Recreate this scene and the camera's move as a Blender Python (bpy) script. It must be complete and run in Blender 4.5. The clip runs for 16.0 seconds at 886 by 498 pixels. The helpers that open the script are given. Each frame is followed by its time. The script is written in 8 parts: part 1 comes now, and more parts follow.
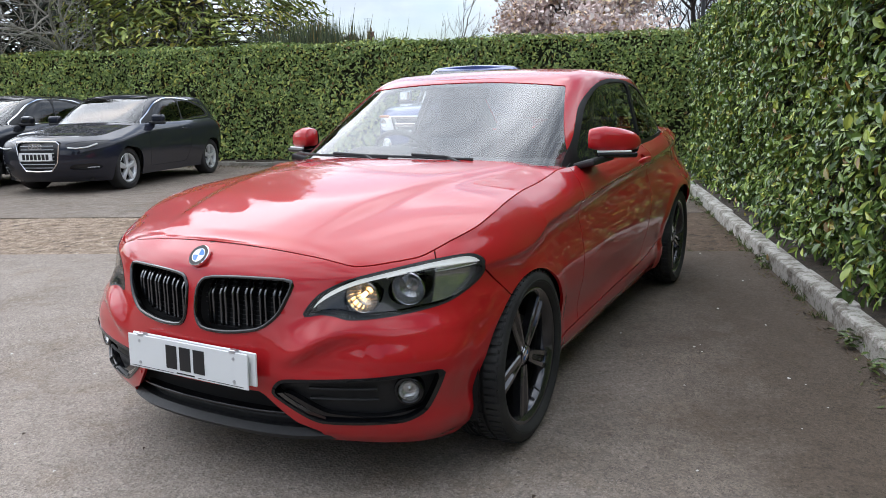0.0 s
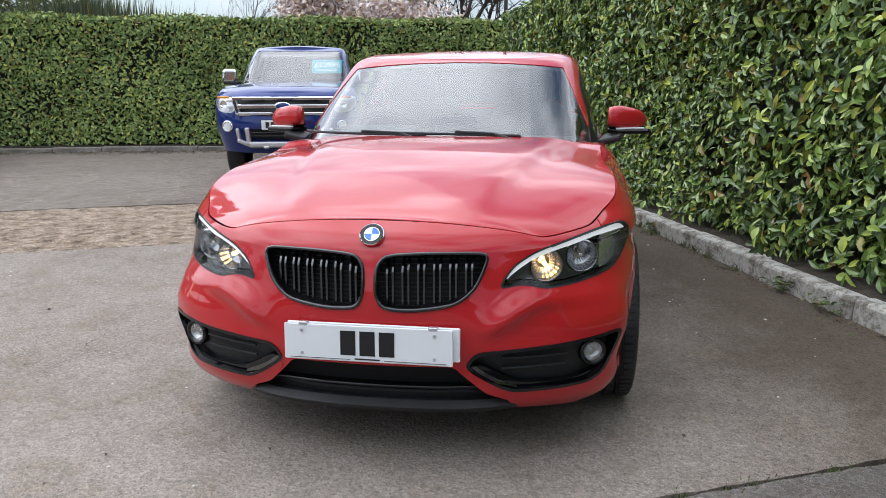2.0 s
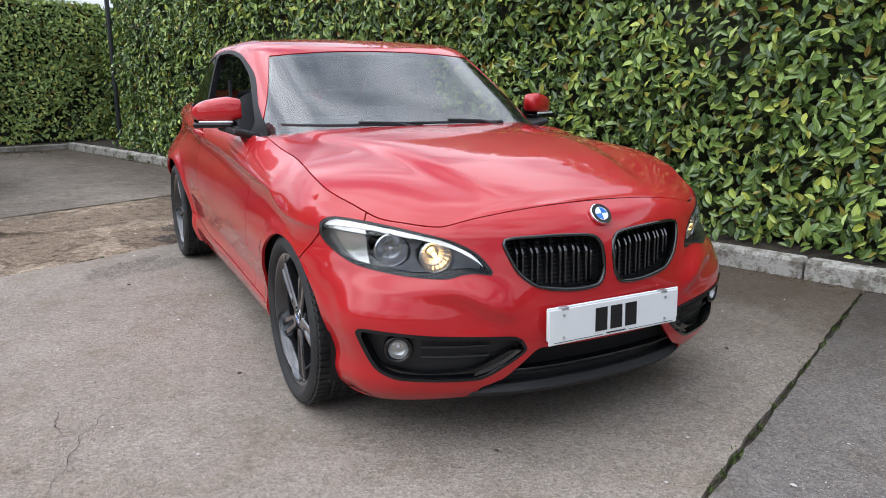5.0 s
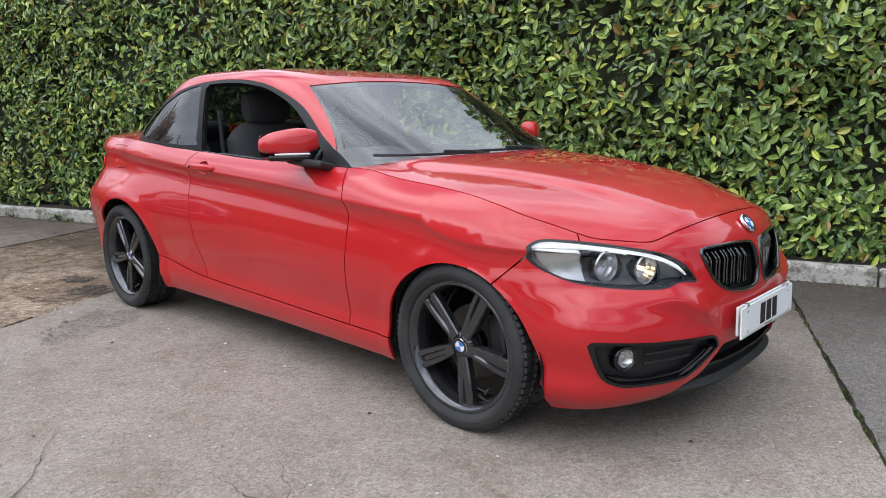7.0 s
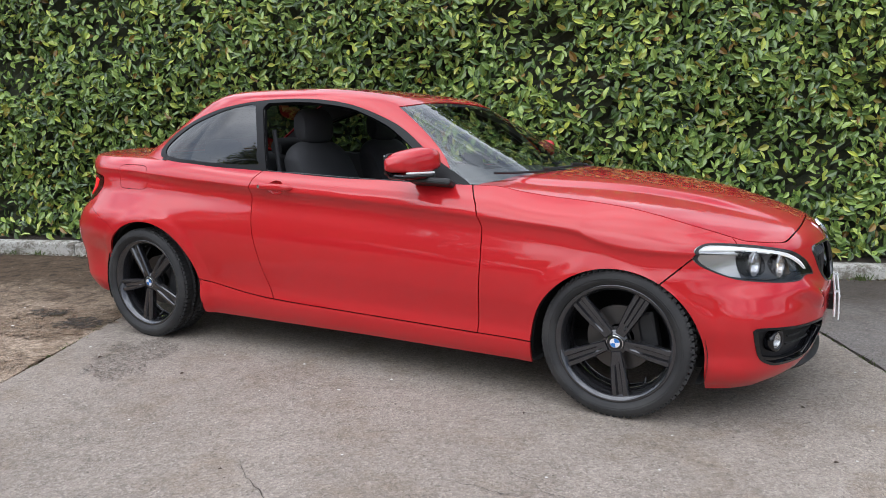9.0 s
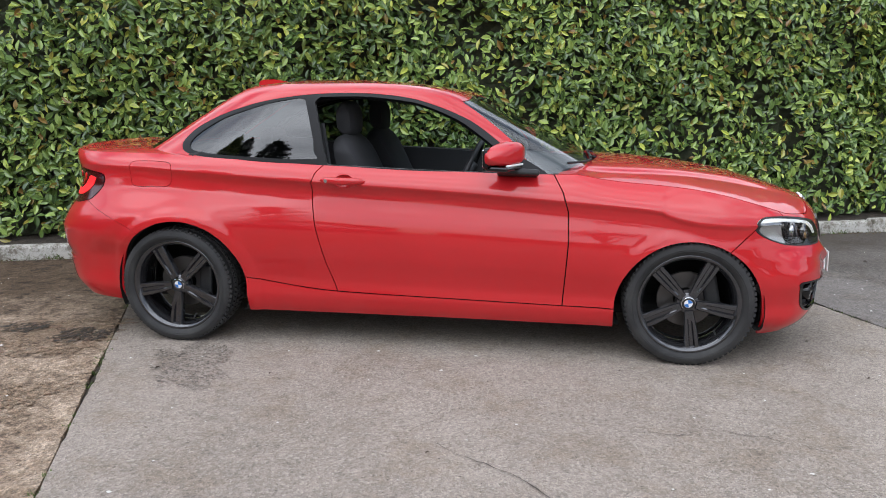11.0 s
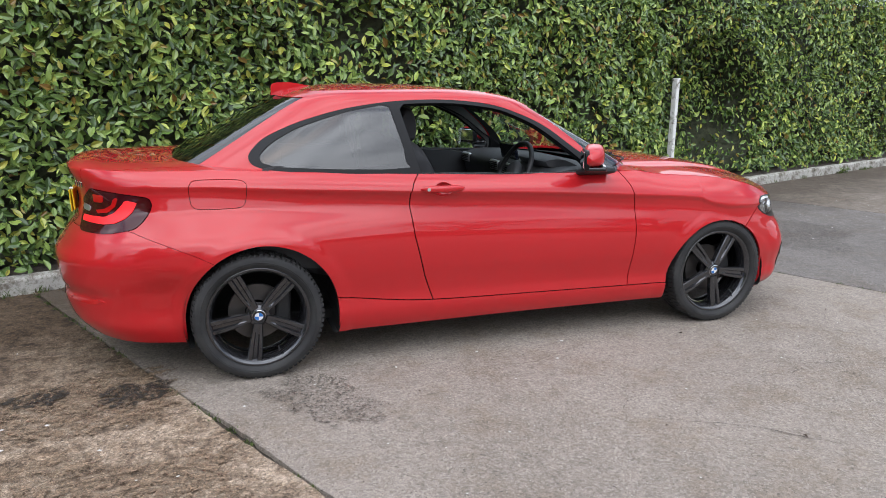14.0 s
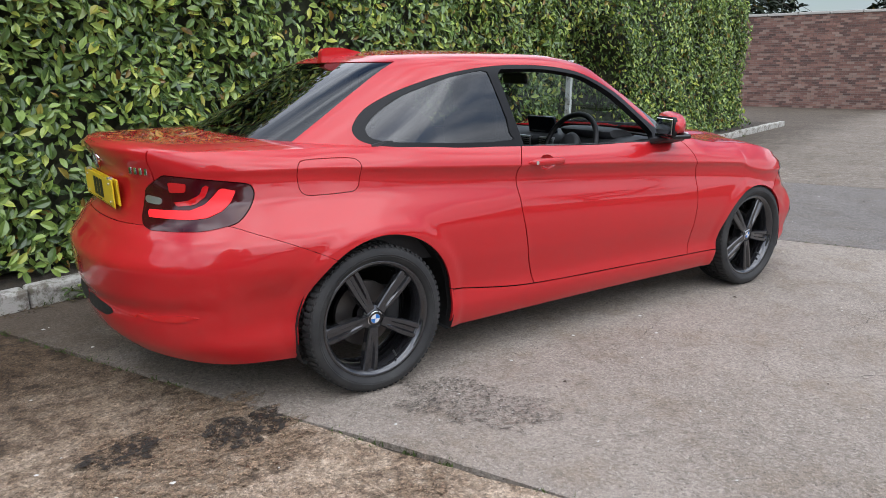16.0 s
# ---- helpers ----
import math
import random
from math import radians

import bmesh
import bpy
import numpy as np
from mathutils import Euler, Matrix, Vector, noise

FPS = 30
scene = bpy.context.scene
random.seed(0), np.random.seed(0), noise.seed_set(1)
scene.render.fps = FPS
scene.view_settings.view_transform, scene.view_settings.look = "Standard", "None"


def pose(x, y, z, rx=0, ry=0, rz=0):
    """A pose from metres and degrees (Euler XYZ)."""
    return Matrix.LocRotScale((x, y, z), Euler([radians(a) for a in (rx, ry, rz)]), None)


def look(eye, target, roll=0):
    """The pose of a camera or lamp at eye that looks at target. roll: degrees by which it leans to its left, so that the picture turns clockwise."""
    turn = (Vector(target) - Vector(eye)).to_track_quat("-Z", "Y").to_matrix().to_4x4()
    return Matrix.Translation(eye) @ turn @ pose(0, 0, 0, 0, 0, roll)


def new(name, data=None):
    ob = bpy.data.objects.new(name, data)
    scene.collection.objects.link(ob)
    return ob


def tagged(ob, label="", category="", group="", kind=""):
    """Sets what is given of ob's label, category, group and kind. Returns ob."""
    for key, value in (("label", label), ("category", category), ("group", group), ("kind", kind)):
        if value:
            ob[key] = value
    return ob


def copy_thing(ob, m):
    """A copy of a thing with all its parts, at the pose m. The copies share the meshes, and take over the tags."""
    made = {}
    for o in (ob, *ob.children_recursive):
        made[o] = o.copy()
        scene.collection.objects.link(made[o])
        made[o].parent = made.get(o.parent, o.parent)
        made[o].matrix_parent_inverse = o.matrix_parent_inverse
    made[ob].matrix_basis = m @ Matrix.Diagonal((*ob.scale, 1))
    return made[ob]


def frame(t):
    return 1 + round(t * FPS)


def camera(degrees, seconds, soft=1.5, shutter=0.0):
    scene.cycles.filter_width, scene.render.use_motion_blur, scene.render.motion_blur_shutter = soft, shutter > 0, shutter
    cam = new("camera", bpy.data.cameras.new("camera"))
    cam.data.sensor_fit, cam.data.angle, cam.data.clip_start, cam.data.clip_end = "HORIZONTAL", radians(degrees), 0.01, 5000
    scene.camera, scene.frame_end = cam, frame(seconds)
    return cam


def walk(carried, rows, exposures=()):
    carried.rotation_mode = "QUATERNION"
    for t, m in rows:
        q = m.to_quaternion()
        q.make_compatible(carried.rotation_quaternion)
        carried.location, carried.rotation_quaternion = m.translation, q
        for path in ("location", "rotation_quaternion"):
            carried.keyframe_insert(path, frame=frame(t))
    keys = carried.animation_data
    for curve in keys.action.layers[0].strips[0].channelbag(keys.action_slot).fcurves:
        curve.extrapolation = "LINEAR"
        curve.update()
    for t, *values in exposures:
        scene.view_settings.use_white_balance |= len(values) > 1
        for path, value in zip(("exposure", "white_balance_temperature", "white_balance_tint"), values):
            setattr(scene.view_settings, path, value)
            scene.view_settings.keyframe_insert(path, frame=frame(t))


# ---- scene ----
cam = camera(62.3, 16.0, 0.9)
PATH = [
    (0, (3.711, 1.773, 1.198), (1.984, 0.837, 0.819), -1.0),
    (0.5, (3.869, 1.496, 1.181), (2.068, 0.723, 0.781), -0.5),
    (1, (4.018, 1.223, 1.178), (2.163, 0.603, 0.761), -0.1),
    (1.5, (4.068, 0.901, 1.183), (2.171, 0.435, 0.755), -0.1),
    (2, (4.196, 0.564, 1.179), (2.266, 0.255, 0.755), -0.1),
    (2.5, (4.273, 0.231, 1.176), (2.325, 0.087, 0.753), 0.4),
    (3, (4.238, -0.137, 1.166), (2.285, -0.051, 0.744), 1.2),
    (3.5, (4.257, -0.527, 1.163), (2.324, -0.227, 0.746), 1.5),
    (4, (4.171, -0.852, 1.143), (2.278, -0.357, 0.728), 1.3),
    (4.5, (4.009, -1.155, 1.160), (2.180, -0.463, 0.737), 0.8),
    (4.7, (3.967, -1.294, 1.163), (2.176, -0.517, 0.728), 0.3),
    (6.8, (3.170, -2.644, 1.183), (1.793, -1.244, 0.807), -0.6),
    (7, (3.068, -2.741, 1.173), (1.734, -1.299, 0.800), -0.6),
    (7.5, (2.833, -3.019, 1.201), (1.598, -1.488, 0.843), -0.3),
    (8, (2.637, -3.361, 1.222), (1.495, -1.758, 0.866), -0.5),
    (8.5, (2.354, -3.561, 1.201), (1.336, -1.874, 0.856), -0.8),
    (8.7, (2.235, -3.621, 1.202), (1.263, -1.905, 0.870), -0.5),
    (10.8, (0.842, -4.358, 1.323), (0.478, -2.435, 0.908), -0.2),
    (11, (0.697, -4.430, 1.332), (0.392, -2.497, 0.918), -0.2),
    (11.5, (0.316, -4.488, 1.327), (0.168, -2.541, 0.896), -0.3),
    (12, (-0.083, -4.554, 1.358), (-0.066, -2.601, 0.925), -0.6),
    (12.5, (-0.481, -4.638, 1.375), (-0.323, -2.689, 0.952), -0.4),
    (13, (-0.867, -4.540, 1.416), (-0.544, -2.618, 0.968), 0.0),
    (13.5, (-1.222, -4.442, 1.427), (-0.734, -2.555, 0.979), 0.1),
    (14, (-1.611, -4.323, 1.457), (-0.974, -2.483, 0.998), 0.1),
    (14.5, (-1.929, -4.069, 1.432), (-1.153, -2.287, 0.966), 0.1),
    (15, (-2.223, -3.851, 1.406), (-1.312, -2.133, 0.936), -0.5),
    (15.5, (-2.551, -3.623, 1.404), (-1.524, -1.975, 0.924), -0.6),
    (16, (-2.800, -3.322, 1.315), (-1.668, -1.743, 0.841), -0.1),
]
walk(cam, [(t, look(eye, target, roll)) for t, eye, target, roll in PATH])

# ---- light ----
world = bpy.data.worlds.new("overcast_sky")
scene.world = world
world.use_nodes = True
wn, wl = world.node_tree.nodes, world.node_tree.links
wn.clear()
SUN_ELEV, SUN_ROT = radians(48), radians(200)
sky = wn.new("ShaderNodeTexSky")
sky.sky_type, sky.sun_disc = "NISHITA", False
sky.sun_elevation, sky.sun_rotation = SUN_ELEV, SUN_ROT
w_coord = wn.new("ShaderNodeTexCoord")
w_map = wn.new("ShaderNodeMapping")
w_map.inputs["Scale"].default_value = (1.0, 1.0, 2.2)
w_noise = wn.new("ShaderNodeTexNoise")
w_noise.inputs["Scale"].default_value, w_noise.inputs["Detail"].default_value = 1.7, 7.0
w_ramp = wn.new("ShaderNodeValToRGB")
w_ramp.color_ramp.elements[0].position, w_ramp.color_ramp.elements[1].position = 0.37, 0.50
w_noise2 = wn.new("ShaderNodeTexNoise")
w_noise2.inputs["Scale"].default_value, w_noise2.inputs["Detail"].default_value = 3.1, 8.0
w_ramp2 = wn.new("ShaderNodeValToRGB")
w_ramp2.color_ramp.elements[0].position, w_ramp2.color_ramp.elements[0].color = 0.36, (5.1, 5.7, 6.8, 1)
w_ramp2.color_ramp.elements[1].position, w_ramp2.color_ramp.elements[1].color = 0.62, (12.0, 12.8, 14.3, 1)
w_mix = wn.new("ShaderNodeMix")
w_mix.data_type = "RGBA"
# the cloud brightens towards the hidden sun
w_dot = wn.new("ShaderNodeVectorMath")
w_dot.operation = "DOT_PRODUCT"
w_dot.inputs[1].default_value = (math.sin(SUN_ROT) * math.cos(SUN_ELEV), math.cos(SUN_ROT) * math.cos(SUN_ELEV), math.sin(SUN_ELEV))
w_glow = wn.new("ShaderNodeMapRange")
w_glow.interpolation_type = "SMOOTHSTEP"
w_glow.inputs["From Min"].default_value, w_glow.inputs["From Max"].default_value = 0.2, 1.0
w_glow.inputs["To Min"].default_value, w_glow.inputs["To Max"].default_value = 1.0, 1.7
w_lift = wn.new("ShaderNodeVectorMath")
w_lift.operation = "SCALE"
w_bg, w_out = wn.new("ShaderNodeBackground"), wn.new("ShaderNodeOutputWorld")
w_bg.inputs["Strength"].default_value = 0.10
wl.new(w_coord.outputs["Generated"], w_map.inputs["Vector"])
wl.new(w_map.outputs["Vector"], w_noise.inputs["Vector"])
wl.new(w_map.outputs["Vector"], w_noise2.inputs["Vector"])
wl.new(w_noise.outputs["Fac"], w_ramp.inputs["Fac"])
wl.new(w_noise2.outputs["Fac"], w_ramp2.inputs["Fac"])
wl.new(w_ramp.outputs["Color"], w_mix.inputs[0])
wl.new(sky.outputs["Color"], w_mix.inputs[6])
wl.new(w_ramp2.outputs["Color"], w_mix.inputs[7])
wl.new(w_coord.outputs["Generated"], w_dot.inputs[0])
wl.new(w_dot.outputs["Value"], w_glow.inputs["Value"])
wl.new(w_mix.outputs[2], w_lift.inputs[0])
w_sep = wn.new("ShaderNodeSeparateXYZ")
w_rise = wn.new("ShaderNodeMapRange")
w_rise.inputs["From Min"].default_value, w_rise.inputs["From Max"].default_value = 0.02, 0.55
w_rise.inputs["To Min"].default_value, w_rise.inputs["To Max"].default_value = 0.60, 1.10
w_mul = wn.new("ShaderNodeMath")
w_mul.operation = "MULTIPLY"
wl.new(w_coord.outputs["Generated"], w_sep.inputs["Vector"])
wl.new(w_sep.outputs["Z"], w_rise.inputs["Value"])
wl.new(w_rise.outputs["Result"], w_mul.inputs[0])
wl.new(w_glow.outputs["Result"], w_mul.inputs[1])
wl.new(w_mul.outputs["Value"], w_lift.inputs["Scale"])
wl.new(w_lift.outputs["Vector"], w_bg.inputs["Color"])
wl.new(w_bg.outputs["Background"], w_out.inputs["Surface"])
sun_data = bpy.data.lights.new("sun", "SUN")
sun_data.energy, sun_data.angle, sun_data.color = 0.55, radians(85), (1.0, 0.98, 0.95)
sun = new("sun", sun_data)
# the sky's sun_rotation turns clockwise from +y
sun_dir = Vector((math.sin(SUN_ROT) * math.cos(SUN_ELEV), math.cos(SUN_ROT) * math.cos(SUN_ELEV), math.sin(SUN_ELEV)))
sun.matrix_world = look(sun_dir * 30, (0, 0, 0))
scene.view_settings.exposure = 0.58

# ---- materials ----
def mat(name, base=(0.5, 0.5, 0.5), rough=0.5, metal=0.0, coat=0.0, spec=0.5):
    m = bpy.data.materials.new(name)
    m.use_nodes = True
    b = m.node_tree.nodes["Principled BSDF"]
    b.inputs["Base Color"].default_value = (*base, 1)
    b.inputs["Roughness"].default_value, b.inputs["Metallic"].default_value = rough, metal
    b.inputs["Coat Weight"].default_value, b.inputs["Coat Roughness"].default_value = coat, 0.02
    b.inputs["Specular IOR Level"].default_value = spec
    return m


def nodes_of(m):
    return m.node_tree.nodes, m.node_tree.links, m.node_tree.nodes["Principled BSDF"]


def noise_tex(m, scale, detail=4.0, rough=0.55, coord="Object", stretch=(1, 1, 1)):
    n, l, _ = nodes_of(m)
    tc, mp, tx = n.new("ShaderNodeTexCoord"), n.new("ShaderNodeMapping"), n.new("ShaderNodeTexNoise")
    mp.inputs["Scale"].default_value = stretch
    tx.inputs["Scale"].default_value, tx.inputs["Detail"].default_value, tx.inputs["Roughness"].default_value = scale, detail, rough
    l.new(tc.outputs[coord], mp.inputs["Vector"])
    l.new(mp.outputs["Vector"], tx.inputs["Vector"])
    return tx.outputs["Fac"]


def ramp(m, fac, stops):
    n, l, _ = nodes_of(m)
    r = n.new("ShaderNodeValToRGB")
    el = r.color_ramp.elements
    while len(el) < len(stops):
        el.new(0.5)
    for e, (p, c) in zip(el, stops):
        e.position, e.color = p, (*c, 1) if len(c) == 3 else c
    l.new(fac, r.inputs["Fac"])
    return r.outputs["Color"]


def mixed(m, a, b, fac, blend="MIX"):
    n, l, _ = nodes_of(m)
    x = n.new("ShaderNodeMix")
    x.data_type, x.blend_type = "RGBA", blend
    for sock, v in ((x.inputs[0], fac), (x.inputs[6], a), (x.inputs[7], b)):
        if isinstance(v, (int, float)):
            sock.default_value = v
        elif isinstance(v, tuple):
            sock.default_value = (*v, 1)
        else:
            l.new(v, sock)
    return x.outputs[2]


def bump(m, height, strength=0.3, distance=0.01):
    n, l, b = nodes_of(m)
    bp = n.new("ShaderNodeBump")
    bp.inputs["Strength"].default_value, bp.inputs["Distance"].default_value = strength, distance
    l.new(height, bp.inputs["Height"])
    l.new(bp.outputs["Normal"], b.inputs["Normal"])


def col(m, out):
    n, l, b = nodes_of(m)
    l.new(out, b.inputs["Base Color"])


def rough_from(m, fac, lo, hi):
    n, l, b = nodes_of(m)
    r = n.new("ShaderNodeMapRange")
    r.inputs["To Min"].default_value, r.inputs["To Max"].default_value = lo, hi
    l.new(fac, r.inputs["Value"])
    l.new(r.outputs["Result"], b.inputs["Roughness"])


def island_random(m):
    n, l, _ = nodes_of(m)
    return n.new("ShaderNodeNewGeometry").outputs["Random Per Island"]


def object_random(m):
    n, l, _ = nodes_of(m)
    return n.new("ShaderNodeObjectInfo").outputs["Random"]


def paint(name, base, flake=0.0):
    m = mat(name, base, 0.42, flake, 1.0, 0.12)
    f = noise_tex(m, 3.0, 5.0)
    col(m, mixed(m, tuple(c * 0.93 for c in base), tuple(min(1, c * 1.06) for c in base), f))
    n, l, b = nodes_of(m)
    dust = noise_tex(m, 240.0, 2.0)
    r = n.new("ShaderNodeMapRange")
    r.inputs["From Min"].default_value, r.inputs["From Max"].default_value = 0.3, 0.8
    r.inputs["To Min"].default_value, r.inputs["To Max"].default_value = 0.008, 0.035
    l.new(dust, r.inputs["Value"])
    l.new(r.outputs["Result"], b.inputs["Coat Roughness"])
    return m


def glass_mat(name, tint=(0.8, 0.85, 0.85), low=0.08, high=0.9, power=3.0):
    """Thin glass: what lies behind it, tinted, under a clear reflection that grows towards the edge of sight."""
    m = bpy.data.materials.new(name)
    m.use_nodes = True
    n, l = m.node_tree.nodes, m.node_tree.links
    n.clear()
    out, mx, tr, gl, lw = (n.new("ShaderNode" + k) for k in ("OutputMaterial", "MixShader", "BsdfTransparent", "BsdfGlossy", "LayerWeight"))
    tr.inputs["Color"].default_value = (*tint, 1)
    gl.inputs["Roughness"].default_value = 0.0
    lw.inputs["Blend"].default_value = 0.5
    pw, mul = n.new("ShaderNodeMath"), n.new("ShaderNodeMath")
    pw.operation, mul.operation, mul.use_clamp = "POWER", "MULTIPLY_ADD", True
    pw.inputs[1].default_value = power
    mul.inputs[1].default_value, mul.inputs[2].default_value = high, low
    l.new(lw.outputs["Facing"], pw.inputs[0])
    l.new(pw.outputs["Value"], mul.inputs[0])
    l.new(mul.outputs["Value"], mx.inputs["Fac"])
    l.new(tr.outputs["BSDF"], mx.inputs[1])
    l.new(gl.outputs["BSDF"], mx.inputs[2])
    l.new(mx.outputs["Shader"], out.inputs["Surface"])
    return m


def emit_mat(name, colour, strength):
    m = mat(name, colour, 0.4)
    b = m.node_tree.nodes["Principled BSDF"]
    b.inputs["Emission Color"].default_value, b.inputs["Emission Strength"].default_value = (*colour, 1), strength
    return m


M_RED = paint("red_car_paint", (0.46, 0.012, 0.016))
M_NAVY = paint("dark_navy_car_paint", (0.010, 0.012, 0.022))
M_GREYCAR = paint("dark_grey_car_paint", (0.011, 0.012, 0.015), 0.1)
M_BLUE = paint("blue_car_paint", (0.008, 0.028, 0.16), 0.35)
M_WHITECAR = paint("white_car_paint", (0.75, 0.75, 0.75))
M_GLOSSBLACK = mat("gloss_black_plastic", (0.005, 0.005, 0.006), 0.05, 0, 0.0)
M_BLACK = mat("matt_black_plastic", (0.012, 0.012, 0.013), 0.55)
rough_from(M_BLACK, noise_tex(M_BLACK, 60), 0.4, 0.7)
M_LINING = mat("black_lining", (0.004, 0.004, 0.004), 0.9)
M_RUBBER = mat("tyre_rubber", (0.014, 0.014, 0.015), 0.75)
col(M_RUBBER, ramp(M_RUBBER, noise_tex(M_RUBBER, 7, 6), [(0.3, (0.010, 0.010, 0.011)), (0.75, (0.034, 0.033, 0.032))]))
bump(M_RUBBER, noise_tex(M_RUBBER, 260, 2), 0.15, 0.002)
M_RIM = mat("satin_black_alloy", (0.040, 0.040, 0.044), 0.16, 0.6, 1.0)
M_PIANO = mat("piano_black_frame", (0.004, 0.004, 0.004), 0.05, 0, 0.8, 0.5)
M_SLAT = mat("gloss_black_slat", (0.006, 0.006, 0.007), 0.06, 0, 1.0, 1.0)
M_SILVER = mat("silver_alloy", (0.75, 0.76, 0.77), 0.34, 0.6)
M_CHROME = mat("chrome", (0.85, 0.86, 0.88), 0.06, 1.0)
M_SATIN = mat("satin_silver_trim", (0.6, 0.6, 0.62), 0.3, 0.85)
M_DISC = mat("brake_disc_steel", (0.10, 0.092, 0.088), 0.45, 0.9)
M_WHITE = mat("white_plate_plastic", (0.78, 0.79, 0.78), 0.3)
M_YELLOW = mat("yellow_plate_plastic", (0.72, 0.50, 0.02), 0.3)
M_INK = mat("black_ink", (0.008, 0.008, 0.009), 0.45)
M_ROUNDEL_B = mat("roundel_blue", (0.03, 0.18, 0.55), 0.2, 0, 0.5)
M_ROUNDEL_W = mat("roundel_white", (0.75, 0.77, 0.8), 0.2, 0, 0.5)
M_GLASS = glass_mat("clear_car_glass", (0.74, 0.80, 0.80), 0.095, 0.75, 3.2)
M_TINT = glass_mat("tinted_car_glass", (0.085, 0.095, 0.105), 0.095, 0.8, 4.0)
M_LENS = glass_mat("headlight_lens", (0.95, 0.96, 0.96), 0.04, 0.6, 4.0)
M_TAIL = mat("red_tail_lens", (0.5, 0.006, 0.008), 0.08, 0, 1.0)
M_TAILDARK = mat("smoked_red_lens", (0.045, 0.003, 0.005), 0.06, 0, 0.1)
M_TAILGLOW = emit_mat("lit_red_bar", (0.80, 0.015, 0.02), 0.45)
M_LAMPWARM = emit_mat("lit_halogen_bulb", (1.0, 0.58, 0.20), 9.0)
M_BROW = emit_mat("lit_white_light_guide", (0.85, 0.88, 0.9), 0.35)
M_BEZEL = mat("satin_grey_bezel", (0.05, 0.05, 0.052), 0.22, 0.4)
M_PRISM = mat("clear_prism", (0.50, 0.49, 0.48), 0.20, 0.8)
M_REFLECTOR = mat("lamp_reflector", (0.46, 0.46, 0.47), 0.22, 1.0)
M_AMBER = mat("amber_indicator", (0.75, 0.25, 0.02), 0.15, 0, 0.5)
M_CLOTH = mat("black_seat_cloth", (0.030, 0.030, 0.033), 0.9)
bump(M_CLOTH, noise_tex(M_CLOTH, 320, 2), 0.3, 0.002)
M_DASH = mat("soft_black_dashboard", (0.040, 0.040, 0.043), 0.6)
M_PILLAR = mat("grey_pillar_lining", (0.17, 0.17, 0.175), 0.8)
M_TRIM = mat("black_window_trim", (0.006, 0.006, 0.007), 0.45, 0, 0, 0.25)
bump(M_DASH, noise_tex(M_DASH, 180, 3), 0.2, 0.002)
M_BEIGE = mat("grey_headlining", (0.35, 0.34, 0.33), 0.9)
M_SCREEN = mat("dark_glass_screen", (0.01, 0.012, 0.02), 0.1)
M_CARD = mat("teal_price_card", (0.02, 0.42, 0.48), 0.5)

# ---- tools ----
import itertools


def link_mesh(name, verts, faces, material, parent=None, label="", smooth=True):
    me = bpy.data.meshes.new(name)
    me.from_pydata([tuple(map(float, v)) for v in verts], [], [tuple(map(int, f)) for f in faces])
    if material:
        me.materials.append(material)
    me.shade_smooth() if smooth else me.shade_flat()
    ob = new(name, me)
    ob.parent = parent
    if label:
        tagged(ob, label)
    return ob


def part(name, bm, material, parent=None, label="", smooth=False, angle=None):
    me = bpy.data.meshes.new(name)
    bm.to_mesh(me)
    bm.free()
    if material:
        me.materials.append(material)
    me.shade_smooth() if smooth else me.shade_flat()
    if angle:
        me.set_sharp_from_angle(angle=radians(angle))
    ob = new(name, me)
    ob.parent = parent
    if label:
        tagged(ob, label)
    return ob


def same_mesh(name, ob, m, parent=None):
    o = new(name, ob.data)
    o.parent = parent
    o.matrix_basis = m
    return o


def thing(name, m=None, label="", category="", group="", kind=""):
    e = new(name)
    e.empty_display_size = 0.2
    if m is not None:
        e.matrix_basis = m
    return tagged(e, label, category, group, kind)


def bm_box(size, at=(0, 0, 0), bevel=0.0, seg=2, turn=(0, 0, 0), bm=None):
    bm = bm or bmesh.new()
    m = pose(*at, *turn) @ Matrix.Diagonal((*size, 1))
    made = bmesh.ops.create_cube(bm, size=1, matrix=m)
    if bevel:
        es = list({e for v in made["verts"] for e in v.link_edges})
        bmesh.ops.bevel(bm, geom=es, offset=bevel, segments=seg, affect="EDGES", profile=0.5)
    return bm


def bm_cyl(r, depth, at=(0, 0, 0), turn=(0, 0, 0), seg=24, r2=None, bm=None, bevel=0.0):
    bm = bm or bmesh.new()
    made = bmesh.ops.create_cone(bm, cap_ends=True, segments=seg, radius1=r, radius2=r if r2 is None else r2, depth=depth, matrix=pose(*at, *turn))
    if bevel:
        es = [e for e in {e for v in made["verts"] for e in v.link_edges} if len(e.link_faces) == 2 and e.calc_face_angle(0) > 1]
        bmesh.ops.bevel(bm, geom=es, offset=bevel, segments=2, affect="EDGES", profile=0.5)
    return bm


